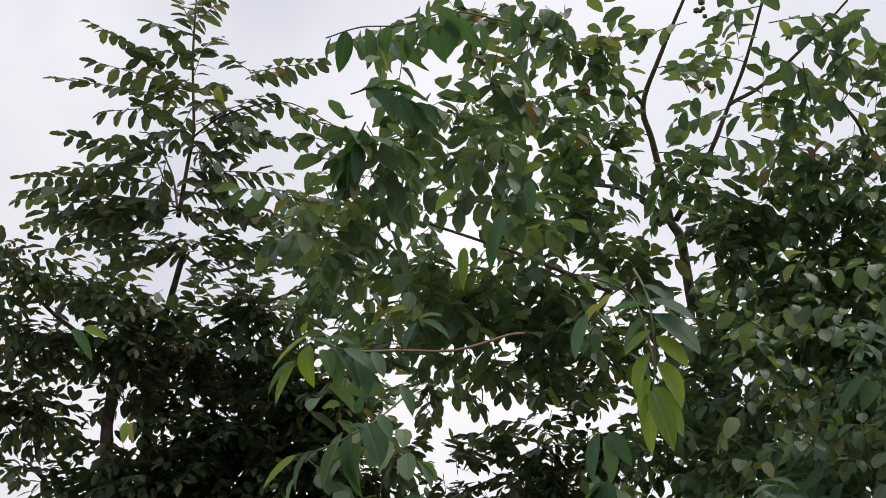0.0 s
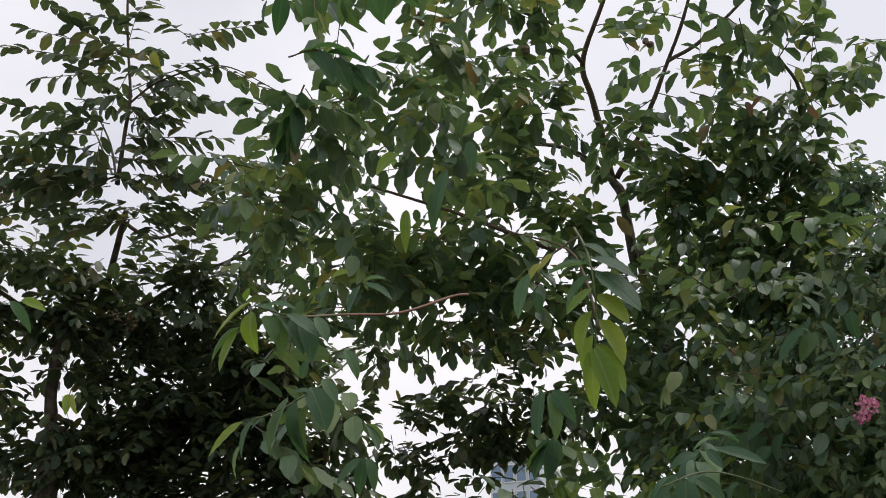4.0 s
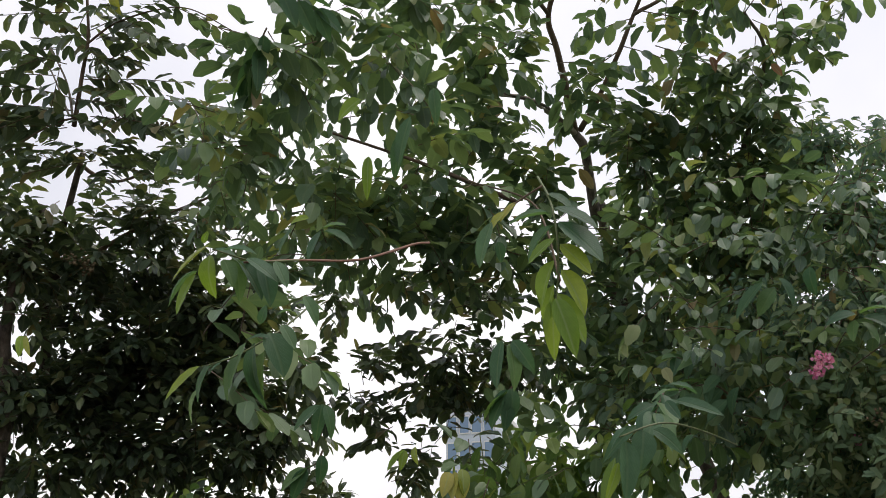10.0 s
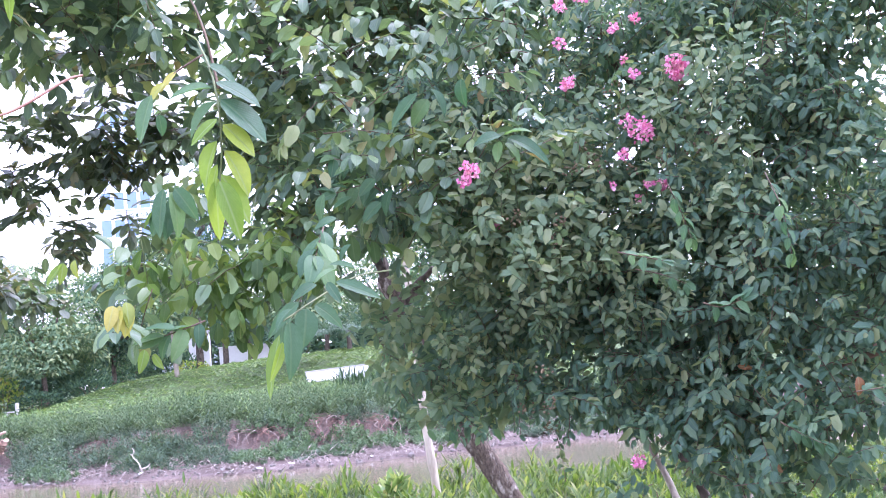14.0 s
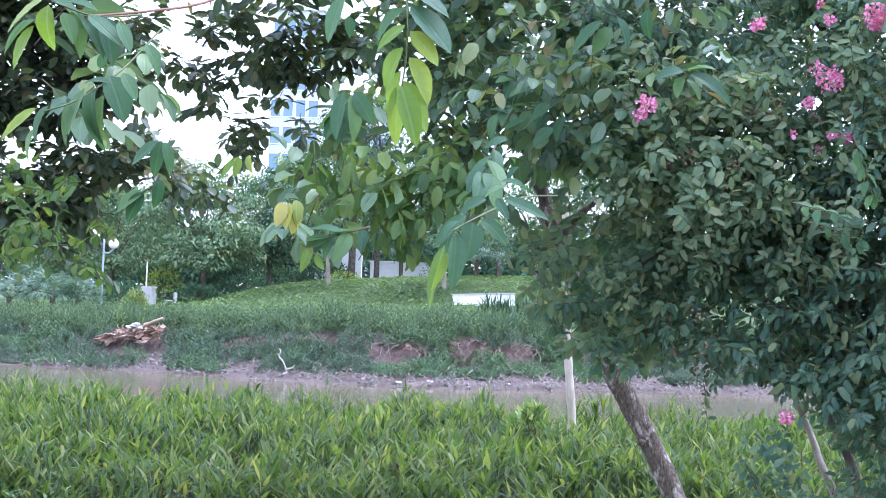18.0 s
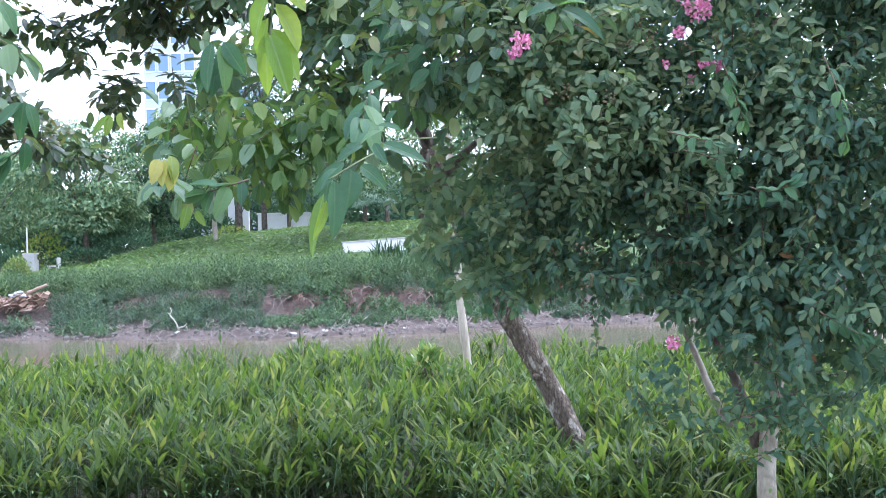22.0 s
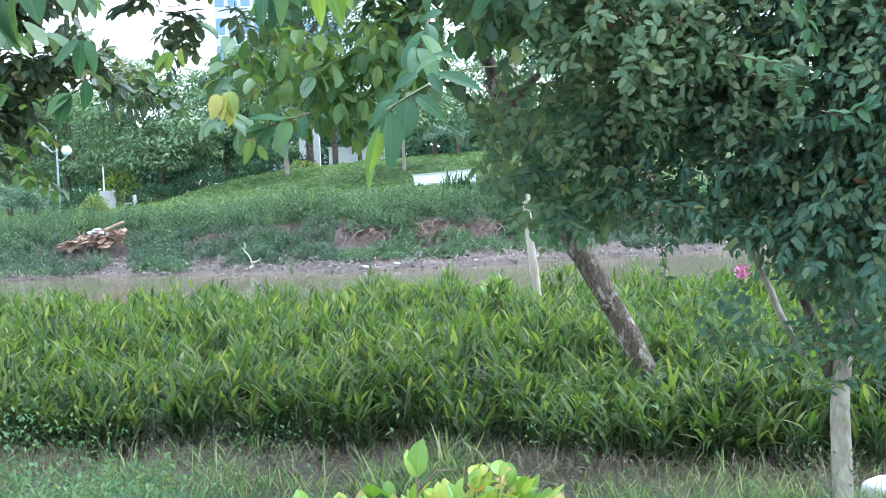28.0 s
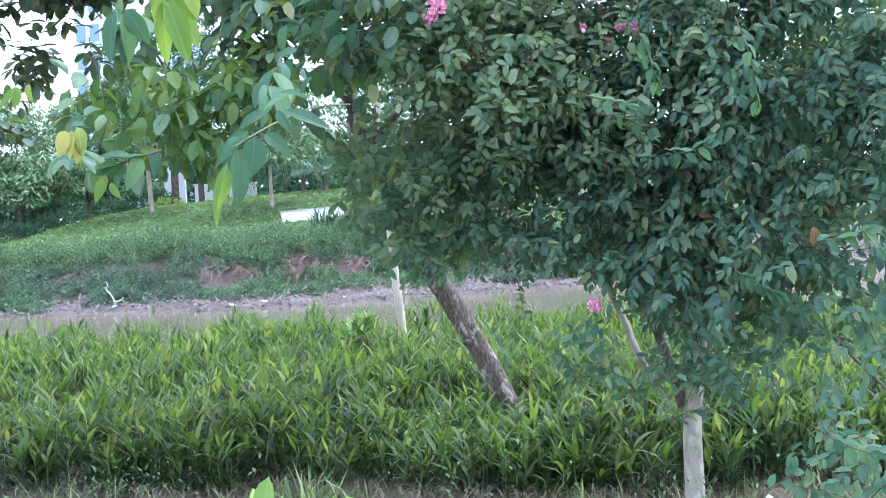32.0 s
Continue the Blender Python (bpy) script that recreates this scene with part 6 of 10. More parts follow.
leaf_to(leaning_tree, (-0.26, 3.07, 1.92), (-0.28, 3.02, 1.82), DROOP, 8, 0.31, -0.5)
leaf_to(leaning_tree, (-0.26, 2.99, 1.86), (-0.28, 2.94, 1.77), FRESH, 9, 0.23, 0.5)
leaf_to(leaning_tree, (-0.11, 3.03, 2.03), (-0.17, 2.97, 2.04), DROOP, 10, 0.31, -0.5)
leaf_to(leaning_tree, (-0.07, 3.07, 2.03), (-0.12, 3.01, 2.06), DROOP, 11, 0.31, 0.5)
leaf_to(leaning_tree, (-0.14, 2.99, 2.00), (-0.11, 2.94, 1.95), DROOP, 12, 0.31, -0.5)
leaf_to(leaning_tree, (-0.65, 3.64, 2.37), (-0.68, 3.61, 2.22), DROOP, 0, 0.38, -0.5)
leaf_to(leaning_tree, (-0.63, 3.65, 2.36), (-0.59, 3.62, 2.22), DROOP, 1, 0.34, 0.5)
leaf_to(leaning_tree, (-0.62, 3.65, 2.37), (-0.55, 3.62, 2.28), DROOP, 2, 0.42, -0.5)
leaf_to(leaning_tree, (-0.91, 4.04, 2.05), (-0.92, 3.99, 1.97), YELLOW, 3, 0.48, 0.5)
leaf_to(leaning_tree, (-0.89, 4.04, 2.05), (-0.90, 4.00, 1.96), YELLOW, 4, 0.48, -0.5)
leaf_to(leaning_tree, (-0.87, 4.05, 2.05), (-0.86, 4.00, 1.95), YELLOW, 5, 0.45, 0.5)
leaf_to(leaning_tree, (-0.89, 4.04, 2.04), (-0.88, 4.00, 1.95), YELLOW, 6, 0.45, -0.5)
leaf_to(leaning_tree, (-0.87, 4.05, 2.06), (-0.85, 4.01, 1.98), YELLOW, 7, 0.45, 0.5)
leaf_to(leaning_tree, (-1.26, 4.76, 2.28), (-1.32, 4.70, 2.20), FRESH, 8, 0.35, -0.5)
leaf_to(leaning_tree, (-1.26, 4.76, 2.28), (-1.26, 4.72, 2.20), FRESH, 9, 0.40, 0.5)
leaf_to(leaning_tree, (-1.22, 4.77, 2.29), (-1.22, 4.72, 2.23), FRESH, 10, 0.40, -0.5)
leaf_to(leaning_tree, (0.47, 4.45, 2.61), (0.36, 4.41, 2.59), DROOP, 11, 0.45, 0.5)
leaf_to(leaning_tree, (0.46, 4.45, 2.59), (0.44, 4.42, 2.51), DROOP, 12, 0.50, -0.5)
leaf_to(leaning_tree, (0.48, 4.45, 2.61), (0.57, 4.38, 2.64), DROOP, 13, 0.40, 0.5)
leaf_to(leaning_tree, (0.49, 4.45, 2.60), (0.66, 4.38, 2.54), DROOP, 14, 0.30, -0.5)
leaf_to(leaning_tree, (0.48, 4.45, 2.58), (0.54, 4.41, 2.51), DROOP, 15, 0.45, 0.5)
leaf_to(leaning_tree, (0.18, 4.82, 2.88), (0.05, 4.80, 2.75), DROOP, 16, 0.45, -0.5)
leaf_to(leaning_tree, (0.22, 4.82, 2.85), (0.14, 4.80, 2.75), DROOP, 17, 0.50, 0.5)
leaf_to(leaning_tree, (0.36, 4.80, 2.92), (0.34, 4.78, 2.81), DROOP, 18, 0.50, -0.5)
leaf_to(leaning_tree, (0.24, 4.82, 2.89), (0.30, 4.79, 2.78), DROOP, 19, 0.40, 0.5)
leaf_to(leaning_tree, (-0.19, 4.51, 2.32), (-0.25, 4.47, 2.21), DROOP, 20, 0.50, -0.5)
leaf_to(leaning_tree, (-0.17, 4.51, 2.35), (-0.25, 4.46, 2.33), DROOP, 21, 0.40, 0.5)
leaf_to(leaning_tree, (-0.13, 4.72, 2.27), (-0.19, 4.67, 2.23), DROOP, 22, 0.40, -0.5)
leaf_to(leaning_tree, (-0.98, 4.85, 1.92), (-0.99, 4.80, 1.83), FRESH, 23, 0.40, 0.5)
leaf_to(leaning_tree, (-0.95, 4.86, 1.90), (-0.91, 4.82, 1.84), FRESH, 24, 0.40, -0.5)
leaf_to(leaning_tree, (-0.02, 5.09, 2.58), (-0.09, 5.04, 2.52), DROOP, 25, 0.50, 0.5)
leaf_to(leaning_tree, (0.05, 5.09, 2.53), (-0.02, 5.06, 2.44), DROOP, 26, 0.50, -0.5)
leaf_to(leaning_tree, (-0.07, 5.07, 2.65), (-0.19, 5.02, 2.62), DROOP, 27, 0.40, 0.5)
leaf_to(leaning_tree, (-0.12, 5.09, 2.51), (-0.21, 5.05, 2.47), DROOP, 28, 0.45, -0.5)
leaf_to(leaning_tree, (0.00, 5.10, 2.48), (-0.09, 5.06, 2.41), DROOP, 29, 0.45, 0.5)
leaf_to(leaning_tree, (-0.23, 4.89, 2.50), (-0.28, 4.85, 2.40), DROOP, 30, 0.45, -0.5)
leaf_to(leaning_tree, (0.32, 5.50, 2.45), (0.28, 5.46, 2.33), DROOP, 31, 0.60, 0.5)
leaf_to(leaning_tree, (0.36, 5.50, 2.42), (0.34, 5.46, 2.30), DROOP, 32, 0.60, -0.5)
hanging_shoot(leaning_tree, ((-0.19, 3.93, 2.25), (-0.20, 3.84, 2.20), (-0.21, 3.74, 2.14)), 5, 0.16, DROOP, spread=0.5)
hanging_shoot(leaning_tree, ((0.05, 5.30, 2.51), (-0.05, 5.19, 2.57), (-0.19, 5.09, 2.53)), 10, 0.11, DROOP, spread=0.9)
hanging_shoot(leaning_tree, ((-0.02, 5.45, 2.79), (-0.07, 5.37, 2.70), (-0.19, 5.16, 2.69)), 9, 0.11, DROOP, spread=0.9)
hanging_shoot(leaning_tree, ((-0.68, 4.49, 2.00), (-0.74, 4.38, 1.97), (-0.81, 4.37, 1.95)), 6, 0.13, DROOP, spread=0.7)
hanging_shoot(leaning_tree, ((-1.31, 3.92, 2.12), (-1.33, 3.92, 2.08), (-1.36, 3.91, 2.06)), 3, 0.13, DROOP, spread=0.5)
broad_leaves.lobe((-2.44, 6.10, 4.64), (0.20, 0.40, 0.10), 6, 0.34, 0.055, 0.3, 0.55, scale=0.85)
broad_leaves.lobe((-2.16, 6.10, 4.49), (0.20, 0.40, 0.10), 6, 0.34, 0.055, 0.3, 0.55, scale=0.85)
broad_leaves.lobe((-1.95, 6.10, 4.75), (0.20, 0.40, 0.10), 6, 0.34, 0.055, 0.3, 0.55, scale=0.85)
broad_leaves.lobe((-1.67, 6.10, 4.90), (0.20, 0.40, 0.10), 6, 0.34, 0.055, 0.3, 0.55, scale=0.85)
broad_leaves.lobe((-1.47, 6.10, 5.01), (0.20, 0.40, 0.10), 6, 0.34, 0.055, 0.3, 0.55, scale=0.85)
broad_leaves.lobe((-1.41, 6.10, 4.56), (0.20, 0.40, 0.10), 6, 0.34, 0.055, 0.3, 0.55, scale=0.85)
broad_leaves.lobe((-1.68, 6.10, 4.35), (0.20, 0.40, 0.10), 6, 0.34, 0.055, 0.3, 0.55, scale=0.85)
broad_leaves.lobe((-2.29, 6.10, 4.18), (0.20, 0.40, 0.10), 6, 0.34, 0.055, 0.3, 0.55, scale=0.85)
broad_leaves.lobe((-2.58, 6.10, 4.55), (0.20, 0.40, 0.10), 6, 0.34, 0.055, 0.3, 0.55, scale=0.85)
broad_leaves.lobe((-2.01, 6.10, 4.14), (0.20, 0.40, 0.10), 6, 0.34, 0.055, 0.3, 0.55, scale=0.85)
broad_leaves.lobe((-1.75, 6.10, 3.90), (0.20, 0.40, 0.10), 6, 0.34, 0.055, 0.3, 0.55, scale=0.85)
broad_leaves.lobe((-2.08, 6.10, 3.87), (0.20, 0.40, 0.10), 6, 0.34, 0.055, 0.3, 0.55, scale=0.85)
broad_leaves.lobe((-2.42, 6.10, 3.98), (0.20, 0.40, 0.10), 6, 0.34, 0.055, 0.3, 0.55, scale=0.85)
broad_leaves.lobe((-2.57, 6.10, 4.21), (0.20, 0.40, 0.10), 6, 0.34, 0.055, 0.3, 0.55, scale=0.85)
broad_leaves.lobe((-1.55, 6.10, 4.05), (0.20, 0.40, 0.10), 6, 0.34, 0.055, 0.3, 0.55, scale=0.85)
broad_leaves.lobe((-1.32, 6.10, 4.19), (0.20, 0.40, 0.10), 6, 0.34, 0.055, 0.3, 0.55, scale=0.85)
broad_leaves.lobe((-2.78, 6.10, 4.17), (0.20, 0.40, 0.10), 6, 0.34, 0.055, 0.3, 0.55, scale=0.85)
broad_leaves.lobe((-2.84, 6.10, 3.96), (0.20, 0.40, 0.10), 6, 0.34, 0.055, 0.3, 0.55, scale=0.85)
broad_leaves.lobe((-2.34, 6.10, 3.77), (0.20, 0.40, 0.10), 6, 0.34, 0.055, 0.3, 0.55, scale=0.85)
broad_leaves.lobe((-2.07, 6.10, 3.74), (0.20, 0.40, 0.10), 6, 0.34, 0.055, 0.3, 0.55, scale=0.85)
broad_leaves.lobe((-2.24, 6.10, 4.87), (0.20, 0.40, 0.10), 6, 0.34, 0.055, 0.3, 0.55, scale=0.85)
broad_leaves.lobe((-1.88, 6.10, 5.08), (0.20, 0.40, 0.10), 6, 0.34, 0.055, 0.3, 0.55, scale=0.85)
broad_leaves.lobe((-1.24, 6.10, 4.71), (0.20, 0.40, 0.10), 6, 0.34, 0.055, 0.3, 0.55, scale=0.85)
broad_leaves.lobe((-1.09, 6.10, 4.44), (0.20, 0.40, 0.10), 6, 0.34, 0.055, 0.3, 0.55, scale=0.85)
broad_leaves.lobe((-1.13, 6.10, 4.92), (0.20, 0.40, 0.10), 6, 0.34, 0.055, 0.3, 0.55, scale=0.85)
broad_leaves.lobe((-0.37, 6.90, 4.61), (0.16, 0.40, 0.12), 5, 0.34, 0.052, 0.3, 0.6, scale=0.85)
broad_leaves.lobe((-0.11, 6.90, 4.61), (0.16, 0.40, 0.12), 5, 0.34, 0.052, 0.3, 0.6, scale=0.85)
broad_leaves.lobe((0.18, 6.90, 4.53), (0.16, 0.40, 0.12), 5, 0.34, 0.052, 0.3, 0.6, scale=0.85)
broad_leaves.lobe((0.43, 6.90, 4.46), (0.16, 0.40, 0.12), 5, 0.34, 0.052, 0.3, 0.6, scale=0.85)
broad_leaves.lobe((0.51, 6.90, 4.16), (0.16, 0.40, 0.12), 5, 0.34, 0.052, 0.3, 0.6, scale=0.85)
broad_leaves.lobe((0.27, 6.90, 4.19), (0.16, 0.40, 0.12), 5, 0.34, 0.052, 0.3, 0.6, scale=0.85)
broad_leaves.lobe((0.01, 6.90, 4.19), (0.16, 0.40, 0.12), 5, 0.34, 0.052, 0.3, 0.6, scale=0.85)
broad_leaves.lobe((-0.28, 6.90, 4.19), (0.16, 0.40, 0.12), 5, 0.34, 0.052, 0.3, 0.6, scale=0.85)
broad_leaves.lobe((0.42, 6.90, 3.89), (0.16, 0.40, 0.12), 5, 0.34, 0.052, 0.3, 0.6, scale=0.85)
broad_leaves.lobe((0.17, 6.90, 3.85), (0.16, 0.40, 0.12), 5, 0.34, 0.052, 0.3, 0.6, scale=0.85)
broad_leaves.lobe((-0.11, 6.90, 3.88), (0.16, 0.40, 0.12), 5, 0.34, 0.052, 0.3, 0.6, scale=0.85)
broad_leaves.lobe((-0.41, 6.90, 3.85), (0.16, 0.40, 0.12), 5, 0.34, 0.052, 0.3, 0.6, scale=0.85)
broad_leaves.lobe((0.44, 6.90, 3.62), (0.16, 0.40, 0.12), 5, 0.34, 0.052, 0.3, 0.6, scale=0.85)
broad_leaves.lobe((-0.40, 6.90, 4.35), (0.16, 0.40, 0.12), 5, 0.34, 0.052, 0.3, 0.6, scale=0.85)
broad_leaves.lobe((0.19, 6.90, 3.58), (0.16, 0.40, 0.12), 5, 0.34, 0.052, 0.3, 0.6, scale=0.85)
broad_leaves.lobe((-0.06, 6.90, 3.54), (0.16, 0.40, 0.12), 5, 0.34, 0.052, 0.3, 0.6, scale=0.85)
broad_leaves.lobe((-0.31, 6.90, 3.49), (0.16, 0.40, 0.12), 5, 0.34, 0.052, 0.3, 0.6, scale=0.85)
# hanging sprays whose brighter leaf colour stands in for light on them
young_leaves.lobe((-0.68, 5.20, 2.32), (0.10, 0.25, 0.08), 5, 0.28, 0.05, 0.6, 1.2, scale=0.78)
young_leaves.lobe((-0.53, 5.20, 2.35), (0.10, 0.25, 0.08), 5, 0.28, 0.05, 0.6, 1.2, scale=0.78)
young_leaves.lobe((-0.38, 5.20, 2.33), (0.10, 0.25, 0.08), 5, 0.28, 0.05, 0.6, 1.2, scale=0.78)
young_leaves.lobe((-0.24, 5.20, 2.38), (0.10, 0.25, 0.08), 5, 0.28, 0.05, 0.6, 1.2, scale=0.78)
young_leaves.lobe((-0.67, 5.20, 2.17), (0.10, 0.25, 0.08), 5, 0.28, 0.05, 0.6, 1.2, scale=0.78)
young_leaves.lobe((-0.55, 5.20, 2.13), (0.10, 0.25, 0.08), 5, 0.28, 0.05, 0.6, 1.2, scale=0.78)
young_leaves.lobe((-0.45, 5.20, 2.23), (0.10, 0.25, 0.08), 5, 0.28, 0.05, 0.6, 1.2, scale=0.78)
young_leaves.lobe((-0.31, 5.20, 2.26), (0.10, 0.25, 0.08), 4, 0.28, 0.05, 0.6, 1.2, scale=0.78)
young_leaves.lobe((-0.79, 5.20, 2.22), (0.10, 0.25, 0.08), 4, 0.28, 0.05, 0.6, 1.2, scale=0.78)
young_leaves.lobe((-0.69, 5.20, 2.05), (0.10, 0.25, 0.08), 3, 0.28, 0.05, 0.6, 1.2, scale=0.78)
young_leaves.lobe((-1.10, 5.20, 2.33), (0.10, 0.25, 0.08), 3, 0.28, 0.05, 0.6, 1.2, scale=0.78)
young_leaves.lobe((-0.98, 5.20, 2.29), (0.10, 0.25, 0.08), 3, 0.28, 0.05, 0.6, 1.2, scale=0.78)
young_leaves.lobe((-0.88, 5.20, 2.39), (0.10, 0.25, 0.08), 3, 0.28, 0.05, 0.6, 1.2, scale=0.78)
young_leaves.lobe((-0.82, 5.20, 2.04), (0.10, 0.25, 0.08), 2, 0.28, 0.05, 0.6, 1.2, scale=0.78)
young_leaves.lobe((-2.67, 5.80, 2.19), (0.13, 0.3, 0.07), 4, 0.26, 0.04, 0.3, 0.4, scale=0.6)
young_leaves.lobe((-2.50, 5.80, 2.22), (0.13, 0.3, 0.07), 4, 0.26, 0.04, 0.3, 0.4, scale=0.6)
young_leaves.lobe((-2.30, 5.80, 2.24), (0.13, 0.3, 0.07), 3, 0.26, 0.04, 0.3, 0.4, scale=0.6)
young_leaves.lobe((-2.61, 5.80, 2.02), (0.13, 0.3, 0.07), 5, 0.26, 0.04, 0.3, 0.4, scale=0.6)
young_leaves.lobe((-2.43, 5.80, 2.03), (0.13, 0.3, 0.07), 4, 0.26, 0.04, 0.3, 0.4, scale=0.6)
young_leaves.lobe((-2.66, 5.80, 1.85), (0.13, 0.3, 0.07), 5, 0.26, 0.04, 0.3, 0.4, scale=0.6)
young_leaves.lobe((-2.46, 5.80, 1.91), (0.13, 0.3, 0.07), 3, 0.26, 0.04, 0.3, 0.4, scale=0.6)
young_leaves.lobe((-2.31, 5.80, 1.85), (0.13, 0.3, 0.07), 3, 0.26, 0.04, 0.3, 0.4, scale=0.6)
young_leaves.lobe((-2.25, 5.80, 2.07), (0.13, 0.3, 0.07), 3, 0.26, 0.04, 0.3, 0.4, scale=0.6)
young_leaves.lobe((-2.70, 5.80, 2.33), (0.13, 0.3, 0.07), 3, 0.26, 0.04, 0.3, 0.4, scale=0.6)
broad_leaves.lobe((-0.54, 6.40, 2.88), (0.14, 0.3, 0.12), 9, 0.30, 0.05, 0.4, 0.7, scale=0.85)
broad_leaves.lobe((-0.56, 6.40, 2.68), (0.14, 0.3, 0.12), 9, 0.30, 0.05, 0.4, 0.7, scale=0.85)
broad_leaves.lobe((-0.46, 6.40, 3.04), (0.14, 0.3, 0.12), 9, 0.30, 0.05, 0.4, 0.7, scale=0.85)
broad_leaves.lobe((-0.36, 6.40, 2.80), (0.14, 0.3, 0.12), 9, 0.30, 0.05, 0.4, 0.7, scale=0.85)
broad_leaves.lobe((-0.24, 6.40, 2.98), (0.14, 0.3, 0.12), 9, 0.30, 0.05, 0.4, 0.7, scale=0.85)
broad_leaves.lobe((-0.44, 6.40, 2.61), (0.14, 0.3, 0.12), 9, 0.30, 0.05, 0.4, 0.7, scale=0.85)
for _ in range(95):
    p = Vector((-0.22, 5.20, 3.45)) + Vector((0.99, 0.00, -0.08)) * random.random() + Vector((-0.07, 0.00, -0.95)) * random.random() + Vector((0, random.uniform(-0.2, 0.35), 0))
    broad_leaves.spray(p, (random.gauss(-0.2, 0.7), random.gauss(-0.5, 0.4), random.gauss(0.1, 0.35)), random.uniform(0.18, 0.34), 0.05, 0.45, 0.6, 0.003, random.uniform(0.65, 0.9), 0.18)
seed_cluster(leaning_tree, (-1.54, 5.29, 4.92), 0.048, 5, 0.0170)
seed_cluster(leaning_tree, (-1.00, 5.52, 4.77), 0.048, 5, 0.0170)
seed_cluster(leaning_tree, (-0.39, 5.60, 4.76), 0.048, 5, 0.0170)
seed_cluster(leaning_tree, (-0.36, 5.39, 5.08), 0.048, 5, 0.0170)
seed_cluster(leaning_tree, (-1.55, 5.86, 3.91), 0.048, 5, 0.0170)
broad_leaves.lobe((-0.58, 6.60, 4.70), (0.22, 0.25, 0.12), 7, 0.34, 0.06, 0.3, 0.35)
broad_leaves.lobe((-0.26, 6.70, 4.63), (0.22, 0.25, 0.12), 8, 0.34, 0.06, 0.3, 0.35)
broad_leaves.lobe((0.06, 6.60, 4.61), (0.22, 0.25, 0.12), 8, 0.34, 0.06, 0.3, 0.35)
broad_leaves.lobe((0.35, 6.60, 4.50), (0.22, 0.25, 0.12), 8, 0.34, 0.06, 0.3, 0.35)
broad_leaves.lobe((0.18, 6.70, 4.29), (0.22, 0.25, 0.12), 8, 0.34, 0.06, 0.3, 0.35)
broad_leaves.lobe((-0.38, 6.70, 4.35), (0.22, 0.25, 0.12), 7, 0.34, 0.06, 0.3, 0.35)
broad_leaves.lobe((-0.01, 6.80, 5.03), (0.22, 0.25, 0.12), 5, 0.34, 0.06, 0.3, 0.35)
broad_leaves.lobe((0.42, 6.60, 4.86), (0.22, 0.25, 0.12), 5, 0.34, 0.06, 0.3, 0.35)
broad_leaves.lobe((0.36, 6.60, 4.15), (0.22, 0.25, 0.12), 7, 0.34, 0.06, 0.3, 0.35)
broad_leaves.grow(leaning_tree, BANABA, TWIG)
young_leaves.grow(leaning_tree, LITBROAD, FRESHSTEM, "young_leaves", "young_branchwork", "bright green leaves with sunlight put into their colour")

# ---- crape myrtle in flower ----
crape_myrtle = thing("crape_myrtle", (1.72, 6.4, 0.0), "dense crape myrtle with pink blossom and pale trunk", "tree")
myrtle_leaves = Foliage("oval", 0.064, 0.56, (-0.1, -0.6, 0.75), 0.4)
young_lit_shoots = Foliage("oval", 0.052, 0.56, (-0.1, -0.8, 0.65), 0.4)
limb("trunk", crape_myrtle, ((1.62, 5.96, -0.27), (1.65, 6.06, 0.08), (1.68, 6.17, 0.60), (1.74, 6.21, 0.97), (1.78, 6.23, 1.34), (1.77, 6.12, 1.54), (1.80, 6.11, 2.05), (1.92, 6.04, 2.65)), 0.055, 0.030, PEELING, "smooth pale trunk with peeling bark", 14, 0.12, 8)
limb("limb", crape_myrtle, ((1.53, 6.32, 0.75), (1.44, 6.36, 0.94), (1.40, 6.50, 1.11), (1.22, 6.56, 1.54)), 0.024, 0.014, SMOOTH)
limb("limb", crape_myrtle, ((1.64, 6.20, 0.66), (1.50, 6.30, 1.13), (1.08, 6.31, 1.83), (0.79, 6.23, 2.22)), 0.030, 0.012, BARK)
limb("limb", crape_myrtle, ((1.65, 6.21, 0.72), (1.89, 6.08, 1.01), (2.21, 5.77, 1.06), (2.48, 5.43, 0.95)), 0.014, 0.006, BARK)
limb("limb", crape_myrtle, ((1.75, 6.23, 1.00), (2.01, 5.88, 1.53), (2.10, 5.21, 1.69), (2.08, 4.79, 1.71), (2.06, 4.58, 1.56)), 0.030, 0.024, REDTWIG)
limb("limb", crape_myrtle, ((1.63, 6.18, 1.31), (2.18, 5.39, 1.89), (2.16, 4.97, 1.69), (2.19, 4.73, 1.48)), 0.014, 0.008, BARK)
limb("limb", crape_myrtle, ((1.99, 5.99, 1.59), (2.13, 5.18, 1.34), (2.18, 4.72, 1.26)), 0.010, 0.005, BARK)
limb("limb", crape_myrtle, ((2.13, 5.60, 1.16), (2.15, 5.14, 1.00), (2.15, 4.68, 0.88)), 0.010, 0.005, BARK)
limb("limb", crape_myrtle, ((1.92, 6.04, 2.65), (1.32, 6.10, 3.16), (1.05, 5.95, 3.55)), 0.025, 0.010, BARK)
limb("limb", crape_myrtle, ((1.92, 6.04, 2.65), (1.97, 5.81, 3.18), (2.06, 5.59, 3.81)), 0.028, 0.010, BARK)
myrtle_leaves.lobe((0.21, 9.01, 2.58), (0.18, 0.45, 0.13), 19, 0.26, 0.028, 0.25, 0.15)
myrtle_leaves.lobe((0.06, 6.45, 1.62), (0.07, 0.45, 0.04), 6, 0.26, 0.028, 0.25, 0.15)
myrtle_leaves.lobe((0.33, 6.73, 2.12), (0.11, 0.45, 0.14), 18, 0.26, 0.028, 0.25, 0.15)
myrtle_leaves.lobe((0.23, 6.25, 1.74), (0.16, 0.45, 0.10), 23, 0.26, 0.028, 0.25, 0.15)
